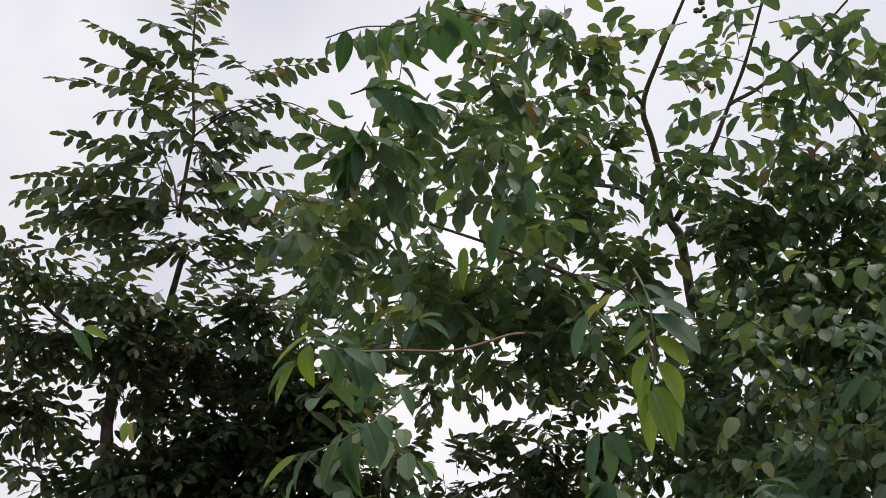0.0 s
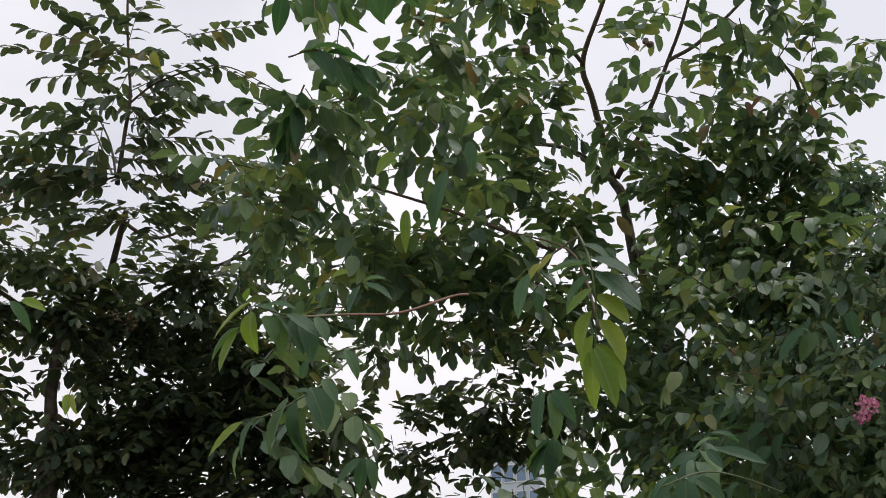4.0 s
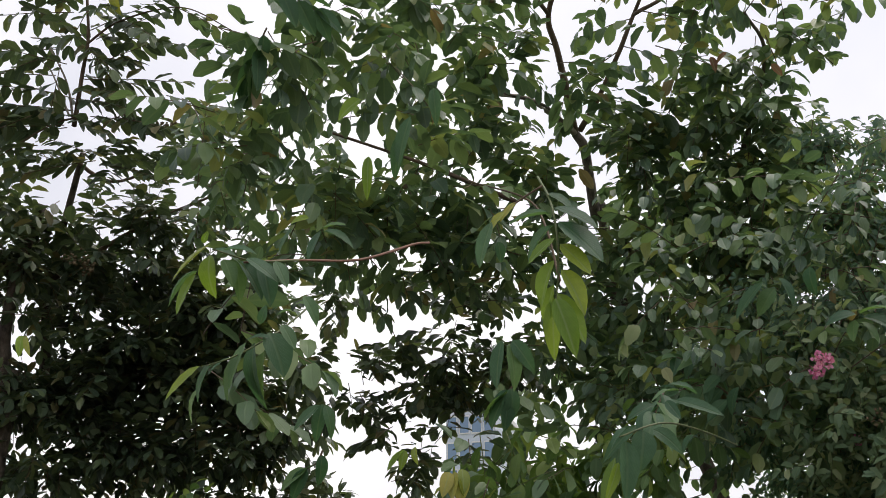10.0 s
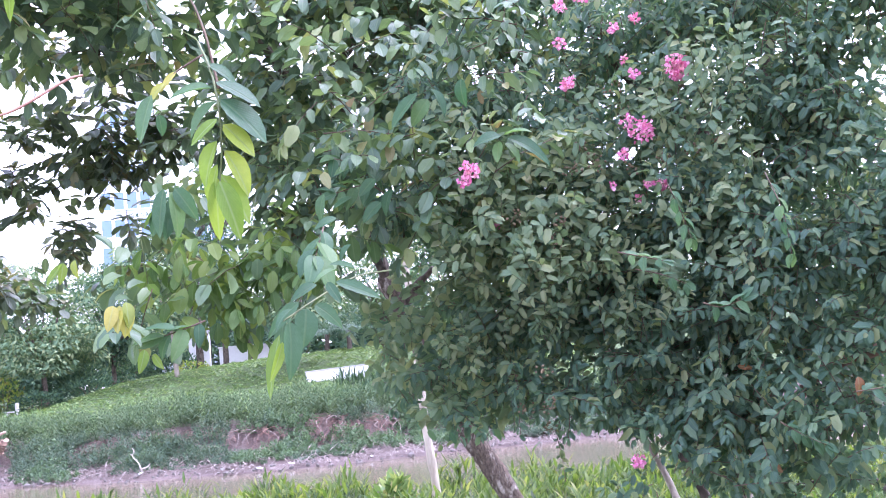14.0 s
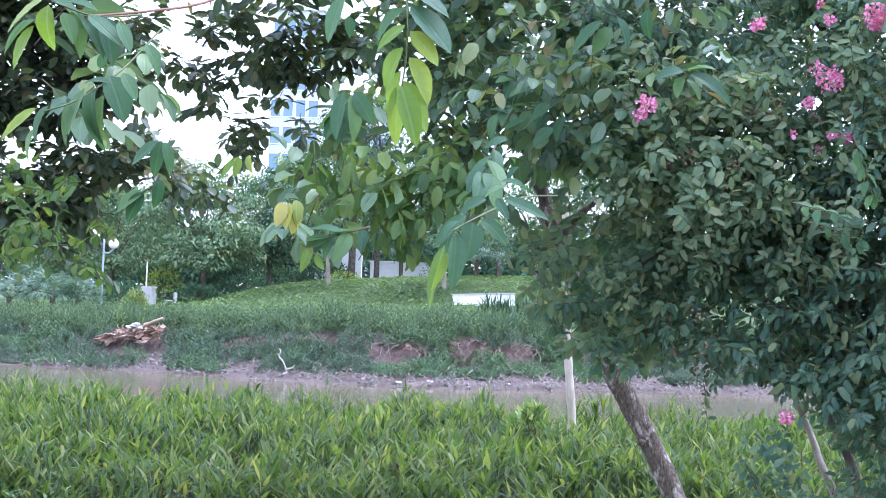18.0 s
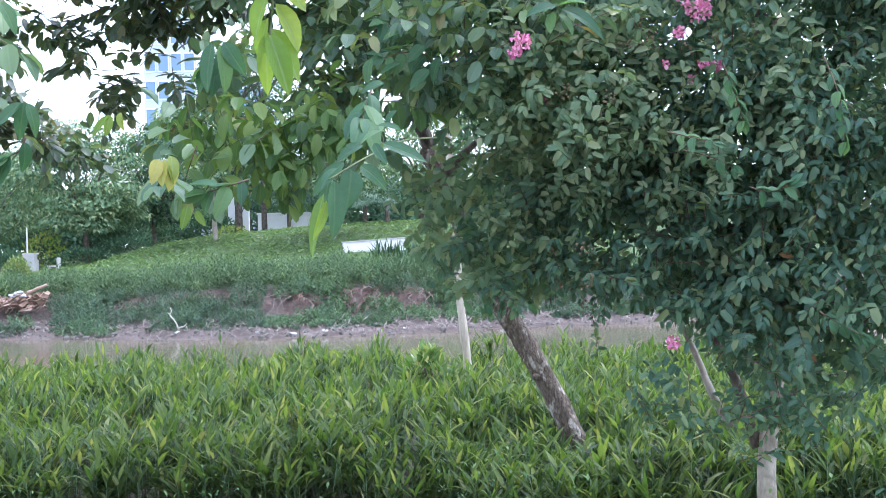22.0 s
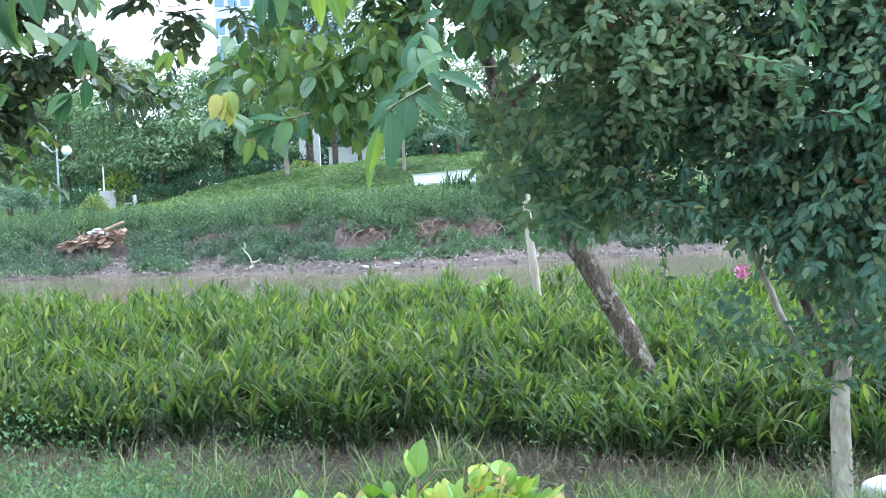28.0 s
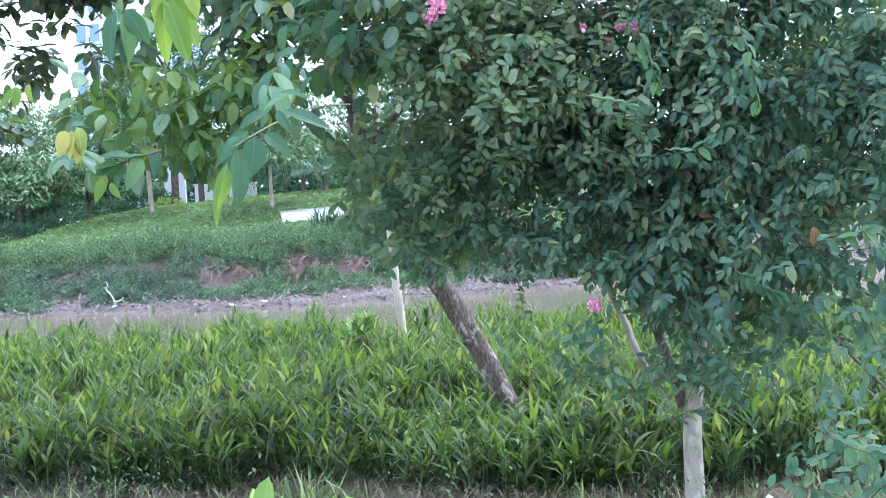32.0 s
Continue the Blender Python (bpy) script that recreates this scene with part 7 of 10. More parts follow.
myrtle_leaves.lobe((0.34, 6.14, 1.54), (0.09, 0.45, 0.04), 14, 0.26, 0.028, 0.25, 0.15)
myrtle_leaves.lobe((0.47, 6.30, 2.39), (0.16, 0.45, 0.16), 45, 0.26, 0.028, 0.25, 0.15)
myrtle_leaves.lobe((0.57, 6.12, 2.00), (0.18, 0.45, 0.18), 73, 0.26, 0.028, 0.25, 0.15)
myrtle_leaves.lobe((0.58, 5.92, 1.66), (0.14, 0.45, 0.09), 35, 0.26, 0.028, 0.25, 0.15)
myrtle_leaves.lobe((0.52, 6.16, 2.66), (0.13, 0.45, 0.10), 21, 0.26, 0.028, 0.25, 0.15)
myrtle_leaves.lobe((0.84, 5.97, 2.35), (0.21, 0.45, 0.21), 87, 0.26, 0.028, 0.25, 0.15)
myrtle_leaves.lobe((0.88, 5.89, 1.93), (0.20, 0.45, 0.17), 76, 0.26, 0.028, 0.25, 0.15)
myrtle_leaves.lobe((0.82, 5.69, 1.58), (0.16, 0.45, 0.08), 40, 0.26, 0.028, 0.25, 0.15)
myrtle_leaves.lobe((0.84, 6.02, 2.70), (0.18, 0.45, 0.12), 45, 0.26, 0.028, 0.25, 0.15)
myrtle_leaves.lobe((1.13, 5.78, 2.60), (0.20, 0.45, 0.17), 76, 0.26, 0.028, 0.25, 0.15)
myrtle_leaves.lobe((1.15, 5.63, 2.11), (0.22, 0.45, 0.19), 87, 0.26, 0.028, 0.25, 0.15)
myrtle_leaves.lobe((1.15, 5.53, 1.74), (0.19, 0.45, 0.13), 61, 0.26, 0.028, 0.25, 0.15)
myrtle_leaves.lobe((1.10, 5.54, 1.49), (0.13, 0.45, 0.05), 24, 0.26, 0.028, 0.25, 0.15)
myrtle_leaves.lobe((1.39, 5.34, 2.41), (0.21, 0.45, 0.23), 97, 0.26, 0.028, 0.25, 0.15)
myrtle_leaves.lobe((1.41, 5.27, 1.91), (0.18, 0.45, 0.20), 78, 0.26, 0.028, 0.25, 0.15)
myrtle_leaves.lobe((1.39, 5.27, 1.50), (0.15, 0.45, 0.10), 39, 0.26, 0.028, 0.25, 0.15)
myrtle_leaves.lobe((1.53, 5.01, 2.14), (0.07, 0.45, 0.36), 71, 0.26, 0.028, 0.25, 0.15)
myrtle_leaves.lobe((1.53, 5.02, 1.56), (0.07, 0.45, 0.17), 32, 0.26, 0.028, 0.25, 0.15)
myrtle_leaves.lobe((1.42, 5.14, 1.22), (0.10, 0.45, 0.07), 19, 0.26, 0.028, 0.25, 0.15)
myrtle_leaves.lobe((1.25, 5.40, 1.32), (0.08, 0.45, 0.04), 9, 0.26, 0.028, 0.25, 0.15)
myrtle_leaves.lobe((0.79, 5.68, 1.29), (0.06, 0.45, 0.04), 2, 0.26, 0.028, 0.25, 0.15)
myrtle_leaves.lobe((1.03, 5.42, 1.14), (0.08, 0.45, 0.04), 5, 0.26, 0.028, 0.25, 0.15)
myrtle_leaves.lobe((1.12, 5.39, 1.02), (0.08, 0.45, 0.04), 5, 0.26, 0.028, 0.25, 0.15)
myrtle_leaves.lobe((1.33, 5.24, 1.00), (0.08, 0.45, 0.04), 7, 0.26, 0.028, 0.25, 0.15)
myrtle_leaves.lobe((1.52, 5.08, 1.02), (0.05, 0.45, 0.05), 7, 0.26, 0.028, 0.25, 0.15)
myrtle_leaves.lobe((0.60, 6.30, 2.66), (0.19, 0.45, 0.10), 31, 0.26, 0.028, 0.25, 0.15)
myrtle_leaves.lobe((0.89, 6.14, 2.81), (0.19, 0.45, 0.10), 33, 0.26, 0.028, 0.25, 0.15)
myrtle_leaves.lobe((1.00, 5.98, 3.04), (0.18, 0.45, 0.12), 38, 0.26, 0.028, 0.25, 0.15)
myrtle_leaves.lobe((1.16, 5.89, 3.32), (0.18, 0.45, 0.12), 42, 0.26, 0.028, 0.25, 0.15)
myrtle_leaves.lobe((1.09, 5.84, 3.51), (0.09, 0.45, 0.04), 12, 0.26, 0.028, 0.25, 0.15)
myrtle_leaves.lobe((1.46, 5.61, 3.30), (0.23, 0.45, 0.17), 83, 0.26, 0.028, 0.25, 0.15)
myrtle_leaves.lobe((1.36, 5.81, 3.02), (0.18, 0.45, 0.09), 38, 0.26, 0.028, 0.25, 0.15)
myrtle_leaves.lobe((1.70, 5.32, 3.30), (0.22, 0.45, 0.16), 78, 0.26, 0.028, 0.25, 0.15)
myrtle_leaves.lobe((1.70, 5.32, 2.88), (0.21, 0.45, 0.16), 75, 0.26, 0.028, 0.25, 0.15)
myrtle_leaves.lobe((1.89, 5.00, 3.04), (0.10, 0.45, 0.23), 60, 0.26, 0.028, 0.25, 0.15)
myrtle_leaves.lobe((1.53, 5.62, 2.67), (0.22, 0.45, 0.11), 59, 0.26, 0.028, 0.25, 0.15)
myrtle_leaves.lobe((1.80, 5.14, 2.51), (0.15, 0.45, 0.15), 57, 0.26, 0.028, 0.25, 0.15)
myrtle_leaves.lobe((0.18, 6.13, 3.22), (0.13, 0.45, 0.13), 23, 0.26, 0.028, 0.25, 0.15)
myrtle_leaves.lobe((0.46, 5.95, 3.37), (0.15, 0.45, 0.12), 40, 0.26, 0.028, 0.25, 0.15)
myrtle_leaves.lobe((0.67, 5.68, 3.48), (0.09, 0.45, 0.14), 35, 0.26, 0.028, 0.25, 0.15)
myrtle_leaves.lobe((0.62, 5.72, 3.67), (0.09, 0.45, 0.04), 8, 0.26, 0.028, 0.25, 0.15)
myrtle_leaves.lobe((0.39, 5.98, 2.98), (0.23, 0.45, 0.15), 77, 0.26, 0.028, 0.25, 0.15)
myrtle_leaves.lobe((0.64, 5.73, 3.05), (0.09, 0.45, 0.17), 44, 0.26, 0.028, 0.25, 0.15)
myrtle_leaves.lobe((0.00, 6.22, 2.91), (0.19, 0.45, 0.13), 39, 0.26, 0.028, 0.25, 0.15)
myrtle_leaves.lobe((0.11, 6.19, 2.58), (0.24, 0.45, 0.15), 74, 0.26, 0.028, 0.25, 0.15)
myrtle_leaves.lobe((0.48, 5.87, 2.57), (0.17, 0.45, 0.20), 73, 0.26, 0.028, 0.25, 0.15)
myrtle_leaves.lobe((0.77, 5.57, 3.70), (0.09, 0.45, 0.04), 13, 0.26, 0.028, 0.25, 0.15)
myrtle_leaves.lobe((1.86, 5.27, 1.20), (0.13, 0.45, 0.05), 14, 0.26, 0.028, 0.25, 0.15)
myrtle_leaves.lobe((1.89, 4.86, 1.49), (0.19, 0.45, 0.09), 28, 0.26, 0.028, 0.25, 0.15)
myrtle_leaves.lobe((2.01, 4.60, 1.82), (0.06, 0.45, 0.18), 31, 0.26, 0.028, 0.25, 0.15)
myrtle_leaves.lobe((2.01, 4.81, 2.10), (0.14, 0.45, 0.12), 36, 0.26, 0.028, 0.25, 0.15)
myrtle_leaves.lobe((1.86, 5.09, 1.77), (0.15, 0.45, 0.10), 32, 0.26, 0.028, 0.25, 0.15)
myrtle_leaves.lobe((1.98, 4.59, 1.25), (0.06, 0.45, 0.11), 9, 0.26, 0.028, 0.25, 0.15)
myrtle_leaves.lobe((1.77, 5.27, 1.00), (0.10, 0.45, 0.04), 5, 0.26, 0.028, 0.25, 0.15)
myrtle_leaves.lobe((1.72, 4.19, 0.86), (0.09, 0.45, 0.05), 14, 0.26, 0.028, 0.25, 0.15)
myrtle_leaves.lobe((1.76, 4.04, 0.75), (0.04, 0.45, 0.04), 5, 0.26, 0.028, 0.25, 0.15)
myrtle_leaves.lobe((1.60, 4.31, 0.70), (0.04, 0.45, 0.04), 2, 0.26, 0.028, 0.25, 0.15)
myrtle_leaves.lobe((1.85, 4.61, 1.00), (0.08, 0.45, 0.04), 3, 0.26, 0.028, 0.25, 0.15)
myrtle_leaves.lobe((1.56, 5.64, 0.94), (0.09, 0.45, 0.06), 13, 0.26, 0.028, 0.25, 0.15)
myrtle_leaves.lobe((1.17, 5.73, 0.92), (0.09, 0.45, 0.04), 4, 0.26, 0.028, 0.25, 0.15)
myrtle_leaves.lobe((0.97, 5.77, 0.98), (0.06, 0.45, 0.04), 2, 0.26, 0.028, 0.25, 0.15)
myrtle_leaves.lobe((1.30, 5.69, 0.84), (0.06, 0.45, 0.04), 3, 0.26, 0.028, 0.25, 0.15)
myrtle_leaves.lobe((1.49, 5.72, 0.69), (0.09, 0.45, 0.04), 3, 0.26, 0.028, 0.25, 0.15)
myrtle_leaves.lobe((1.90, 5.07, 2.74), (0.08, 0.45, 0.15), 38, 0.26, 0.028, 0.25, 0.15)
myrtle_leaves.lobe((2.00, 4.96, 3.42), (0.16, 0.45, 0.16), 60, 0.26, 0.028, 0.25, 0.15)
myrtle_leaves.lobe((1.74, 5.32, 3.62), (0.22, 0.45, 0.14), 72, 0.26, 0.028, 0.25, 0.15)
myrtle_leaves.lobe((1.45, 5.62, 3.64), (0.18, 0.45, 0.09), 38, 0.26, 0.028, 0.25, 0.15)
myrtle_leaves.lobe((1.87, 5.04, 2.18), (0.10, 0.45, 0.12), 38, 0.26, 0.028, 0.25, 0.15)
myrtle_leaves.lobe((1.72, 5.21, 2.01), (0.18, 0.45, 0.15), 64, 0.26, 0.028, 0.25, 0.15)
myrtle_leaves.lobe((1.57, 5.45, 2.27), (0.16, 0.45, 0.13), 55, 0.26, 0.028, 0.25, 0.15)
myrtle_leaves.lobe((1.78, 5.09, 1.72), (0.10, 0.45, 0.15), 43, 0.26, 0.028, 0.25, 0.15)
myrtle_leaves.lobe((1.57, 5.47, 1.81), (0.19, 0.45, 0.13), 61, 0.26, 0.028, 0.25, 0.15)
myrtle_leaves.lobe((1.30, 5.72, 2.35), (0.17, 0.45, 0.14), 59, 0.26, 0.028, 0.25, 0.15)
myrtle_leaves.lobe((1.29, 5.74, 1.98), (0.20, 0.45, 0.14), 65, 0.26, 0.028, 0.25, 0.15)
myrtle_leaves.lobe((1.07, 5.98, 2.29), (0.15, 0.45, 0.15), 48, 0.26, 0.028, 0.25, 0.15)
myrtle_leaves.lobe((0.99, 6.06, 2.53), (0.12, 0.45, 0.09), 28, 0.26, 0.028, 0.25, 0.15)
myrtle_leaves.lobe((1.33, 5.63, 1.60), (0.19, 0.45, 0.11), 51, 0.26, 0.028, 0.25, 0.15)
myrtle_leaves.lobe((1.62, 5.34, 1.49), (0.16, 0.45, 0.10), 40, 0.26, 0.028, 0.25, 0.15)
myrtle_leaves.lobe((2.08, 4.64, 2.35), (0.06, 0.45, 0.21), 44, 0.26, 0.028, 0.25, 0.15)
myrtle_leaves.lobe((2.15, 4.43, 1.92), (0.10, 0.45, 0.38), 90, 0.26, 0.028, 0.25, 0.15)
myrtle_leaves.lobe((1.73, 5.41, 2.32), (0.21, 0.45, 0.19), 84, 0.26, 0.028, 0.25, 0.15)
myrtle_leaves.lobe((1.54, 5.70, 2.01), (0.20, 0.45, 0.17), 73, 0.26, 0.028, 0.25, 0.15)
myrtle_leaves.lobe((1.62, 5.58, 1.61), (0.19, 0.45, 0.14), 63, 0.26, 0.028, 0.25, 0.15)
myrtle_leaves.lobe((1.95, 5.00, 2.71), (0.30, 0.45, 0.30), 159, 0.26, 0.028, 0.25, 0.15)
myrtle_leaves.lobe((2.13, 4.90, 2.09), (0.22, 0.45, 0.30), 123, 0.26, 0.028, 0.25, 0.15)
myrtle_leaves.lobe((2.15, 4.71, 3.13), (0.17, 0.45, 0.22), 82, 0.26, 0.028, 0.25, 0.15)
myrtle_leaves.lobe((0.64, 6.40, 4.13), (0.17, 0.30, 0.08), 47, 0.26, 0.028, 0.25, 0.15)
myrtle_leaves.lobe((0.97, 6.37, 4.07), (0.17, 0.30, 0.08), 47, 0.26, 0.028, 0.25, 0.15)
myrtle_leaves.lobe((1.28, 6.21, 4.06), (0.17, 0.30, 0.08), 45, 0.26, 0.028, 0.25, 0.15)
myrtle_leaves.lobe((1.63, 5.94, 3.97), (0.16, 0.30, 0.04), 31, 0.26, 0.028, 0.25, 0.15)
myrtle_leaves.lobe((1.87, 5.70, 3.84), (0.16, 0.30, 0.07), 40, 0.26, 0.028, 0.25, 0.15)
myrtle_leaves.lobe((2.01, 5.39, 3.63), (0.14, 0.30, 0.09), 44, 0.26, 0.028, 0.25, 0.15)
myrtle_leaves.lobe((1.56, 5.77, 1.35), (0.17, 0.30, 0.09), 59, 0.26, 0.028, 0.25, 0.15)
myrtle_leaves.lobe((1.79, 5.49, 1.36), (0.16, 0.30, 0.08), 55, 0.26, 0.028, 0.25, 0.15)
myrtle_leaves.lobe((1.96, 5.23, 1.47), (0.10, 0.30, 0.13), 49, 0.26, 0.028, 0.25, 0.15)
myrtle_leaves.lobe((1.72, 5.70, 1.13), (0.09, 0.30, 0.04), 17, 0.26, 0.028, 0.25, 0.15)
myrtle_leaves.lobe((1.50, 5.87, 1.15), (0.09, 0.30, 0.04), 13, 0.26, 0.028, 0.25, 0.15)
myrtle_leaves.lobe((1.93, 5.43, 1.18), (0.11, 0.30, 0.04), 14, 0.26, 0.028, 0.25, 0.15)
myrtle_leaves.lobe((1.87, 5.74, 0.99), (0.06, 0.30, 0.04), 14, 0.26, 0.028, 0.25, 0.15)
myrtle_leaves.lobe((1.69, 5.89, 0.89), (0.07, 0.30, 0.04), 10, 0.26, 0.028, 0.25, 0.15)
myrtle_leaves.lobe((1.34, 6.03, 1.45), (0.15, 0.30, 0.07), 39, 0.26, 0.028, 0.25, 0.15)
myrtle_leaves.lobe((1.31, 6.15, 1.61), (0.16, 0.30, 0.10), 53, 0.26, 0.028, 0.25, 0.15)
myrtle_leaves.lobe((1.21, 6.49, 3.77), (0.34, 0.30, 0.18), 100, 0.26, 0.028, 0.25, 0.15)
myrtle_leaves.lobe((1.22, 6.60, 3.35), (0.31, 0.30, 0.18), 92, 0.26, 0.028, 0.25, 0.15)
myrtle_leaves.lobe((1.65, 6.35, 3.53), (0.36, 0.30, 0.27), 161, 0.26, 0.028, 0.25, 0.15)
myrtle_leaves.lobe((1.63, 6.47, 3.03), (0.36, 0.30, 0.21), 117, 0.26, 0.028, 0.25, 0.15)
myrtle_leaves.lobe((2.07, 6.12, 3.52), (0.39, 0.30, 0.26), 168, 0.26, 0.028, 0.25, 0.15)
myrtle_leaves.lobe((2.05, 6.14, 3.02), (0.35, 0.30, 0.26), 135, 0.26, 0.028, 0.25, 0.15)
myrtle_leaves.lobe((0.67, 6.45, 3.72), (0.17, 0.30, 0.17), 60, 0.26, 0.028, 0.25, 0.15)
myrtle_leaves.lobe((0.66, 7.05, 2.79), (0.22, 0.30, 0.26), 129, 0.26, 0.028, 0.25, 0.15)
myrtle_leaves.lobe((0.33, 8.89, 2.77), (0.17, 0.30, 0.13), 55, 0.26, 0.028, 0.25, 0.15)
myrtle_leaves.lobe((0.95, 6.77, 3.00), (0.25, 0.30, 0.21), 122, 0.26, 0.028, 0.25, 0.15)
myrtle_leaves.lobe((0.80, 6.88, 2.38), (0.21, 0.30, 0.18), 89, 0.26, 0.028, 0.25, 0.15)
myrtle_leaves.lobe((2.28, 5.95, 2.28), (0.13, 0.30, 0.34), 121, 0.26, 0.028, 0.25, 0.15)
myrtle_leaves.lobe((2.25, 5.77, 1.65), (0.09, 0.30, 0.27), 84, 0.26, 0.028, 0.25, 0.15)
myrtle_leaves.lobe((2.32, 5.77, 2.09), (0.12, 0.30, 0.44), 134, 0.26, 0.028, 0.25, 0.15)
myrtle_leaves.lobe((2.38, 5.72, 2.33), (0.21, 0.30, 0.27), 128, 0.26, 0.028, 0.25, 0.15)
myrtle_leaves.lobe((0.71, 7.42, 3.05), (0.14, 0.25, 0.14), 11, 0.34, 0.055, 0.25, 0.3, 0.5, 1.3)
myrtle_leaves.lobe((1.10, 7.27, 3.05), (0.32, 0.25, 0.25), 26, 0.34, 0.055, 0.25, 0.3, 0.5, 1.3)
myrtle_leaves.lobe((1.55, 7.02, 2.86), (0.30, 0.25, 0.30), 30, 0.34, 0.055, 0.25, 0.3, 0.5, 1.3)
myrtle_leaves.lobe((1.96, 6.73, 2.71), (0.29, 0.25, 0.36), 33, 0.34, 0.055, 0.25, 0.3, 0.5, 1.3)
myrtle_leaves.lobe((2.26, 6.44, 2.51), (0.19, 0.25, 0.47), 30, 0.34, 0.055, 0.25, 0.3, 0.5, 1.3)
myrtle_leaves.lobe((0.76, 7.40, 2.45), (0.21, 0.25, 0.18), 16, 0.34, 0.055, 0.25, 0.3, 0.5, 1.3)
myrtle_leaves.lobe((1.17, 7.14, 2.42), (0.27, 0.25, 0.20), 21, 0.34, 0.055, 0.25, 0.3, 0.5, 1.3)
myrtle_leaves.lobe((1.54, 6.89, 2.19), (0.26, 0.25, 0.23), 22, 0.34, 0.055, 0.25, 0.3, 0.5, 1.3)
myrtle_leaves.lobe((1.35, 7.10, 3.18), (0.38, 0.25, 0.10), 18, 0.34, 0.055, 0.25, 0.3, 0.5, 1.3)
myrtle_leaves.lobe((0.60, 6.97, 3.45), (0.27, 0.25, 0.27), 24, 0.34, 0.055, 0.25, 0.3, 0.5, 1.3)
myrtle_leaves.lobe((0.29, 7.15, 2.87), (0.37, 0.25, 0.27), 31, 0.34, 0.055, 0.25, 0.3, 0.5, 1.3)
myrtle_leaves.lobe((1.25, 7.08, 3.89), (0.35, 0.25, 0.25), 29, 0.34, 0.055, 0.25, 0.3, 0.5, 1.3)
myrtle_leaves.lobe((0.10, 7.10, 1.96), (0.13, 0.30, 0.10), 12, 0.24, 0.042, 0.25, 0.3, scale=1.5)
myrtle_leaves.lobe((-0.02, 7.10, 1.85), (0.13, 0.30, 0.10), 6, 0.24, 0.042, 0.25, 0.3, scale=1.5)
myrtle_leaves.lobe((0.24, 7.10, 1.80), (0.13, 0.30, 0.10), 12, 0.24, 0.042, 0.25, 0.3, scale=1.5)
myrtle_leaves.lobe((0.38, 7.10, 1.67), (0.13, 0.30, 0.10), 12, 0.24, 0.042, 0.25, 0.3, scale=1.5)
myrtle_leaves.lobe((0.32, 7.10, 1.49), (0.13, 0.30, 0.10), 9, 0.24, 0.042, 0.25, 0.3, scale=1.5)
myrtle_leaves.lobe((0.13, 7.10, 2.09), (0.13, 0.30, 0.10), 8, 0.24, 0.042, 0.25, 0.3, scale=1.5)
myrtle_leaves.lobe((0.43, 7.10, 1.94), (0.13, 0.30, 0.10), 12, 0.24, 0.042, 0.25, 0.3, scale=1.5)
myrtle_leaves.lobe((0.51, 7.10, 1.54), (0.13, 0.30, 0.10), 9, 0.24, 0.042, 0.25, 0.3, scale=1.5)
myrtle_leaves.lobe((0.05, 7.10, 1.72), (0.13, 0.30, 0.10), 6, 0.24, 0.042, 0.25, 0.3, scale=1.5)
myrtle_leaves.lobe((0.27, 7.10, 2.03), (0.13, 0.30, 0.10), 8, 0.24, 0.042, 0.25, 0.3, scale=1.5)
myrtle_leaves.lobe((0.60, 7.10, 1.75), (0.13, 0.30, 0.10), 10, 0.24, 0.042, 0.25, 0.3, scale=1.5)
seed_cluster(crape_myrtle, (-0.06, 6.40, 1.91), 0.05, 14, 0.0065)
seed_cluster(crape_myrtle, (0.62, 5.05, 1.71), 0.05, 14, 0.0065)
seed_cluster(crape_myrtle, (0.64, 5.05, 1.57), 0.05, 14, 0.0065)
seed_cluster(crape_myrtle, (0.56, 5.05, 2.36), 0.05, 14, 0.0065)
seed_cluster(crape_myrtle, (0.82, 5.05, 2.56), 0.05, 14, 0.0065)
seed_cluster(crape_myrtle, (0.86, 5.05, 2.64), 0.05, 14, 0.0065)
seed_cluster(crape_myrtle, (0.75, 5.05, 2.34), 0.05, 14, 0.0065)
seed_cluster(crape_myrtle, (0.73, 5.05, 2.25), 0.05, 14, 0.0065)
seed_cluster(crape_myrtle, (1.03, 5.05, 2.89), 0.05, 14, 0.0065)
seed_cluster(crape_myrtle, (1.21, 5.05, 2.57), 0.05, 14, 0.0065)
seed_cluster(crape_myrtle, (1.07, 5.05, 2.55), 0.05, 14, 0.0065)
seed_cluster(crape_myrtle, (0.93, 5.05, 2.58), 0.05, 14, 0.0065)
for _ in range(260):
    x = random.uniform(0.30, 1.60)
    z = random.uniform(lerp_table(x, (0.3, 0.9, 1.45), (1.65, 1.75, 2.0)), lerp_table(x, (0.3, 0.8, 1.45), (2.45, 2.75, 2.95)))
    y = lerp_table(x, (0.3, 1.0, 1.45), (5.85, 5.3, 4.9)) + random.gauss(0.0, 0.14)
    young_lit_shoots.spray((x, y, z), (random.gauss(-0.15, 0.4), random.gauss(-0.5, 0.3), random.gauss(0.8, 0.4)), random.uniform(0.12, 0.24), 0.025, 0.2, 0.3, 0.002, 1.25, 0.25)
# pale colour carried on here to paint the lit lower left of the crown
for _ in range(95):
    x = random.uniform(-0.1, 0.7)
    z = random.uniform(lerp_table(x, (-0.1, 0.2, 0.7), (1.75, 1.42, 1.40)), lerp_table(x, (-0.1, 0.7), (2.05, 2.3)))
    young_lit_shoots.spray((x, 6.35 + random.gauss(0, 0.15), z), (random.gauss(-0.2, 0.5), random.gauss(-0.5, 0.3), random.gauss(0.5, 0.5)), random.uniform(0.14, 0.26), 0.036, 0.25, 0.3, 0.002, 1.75, 0.25)
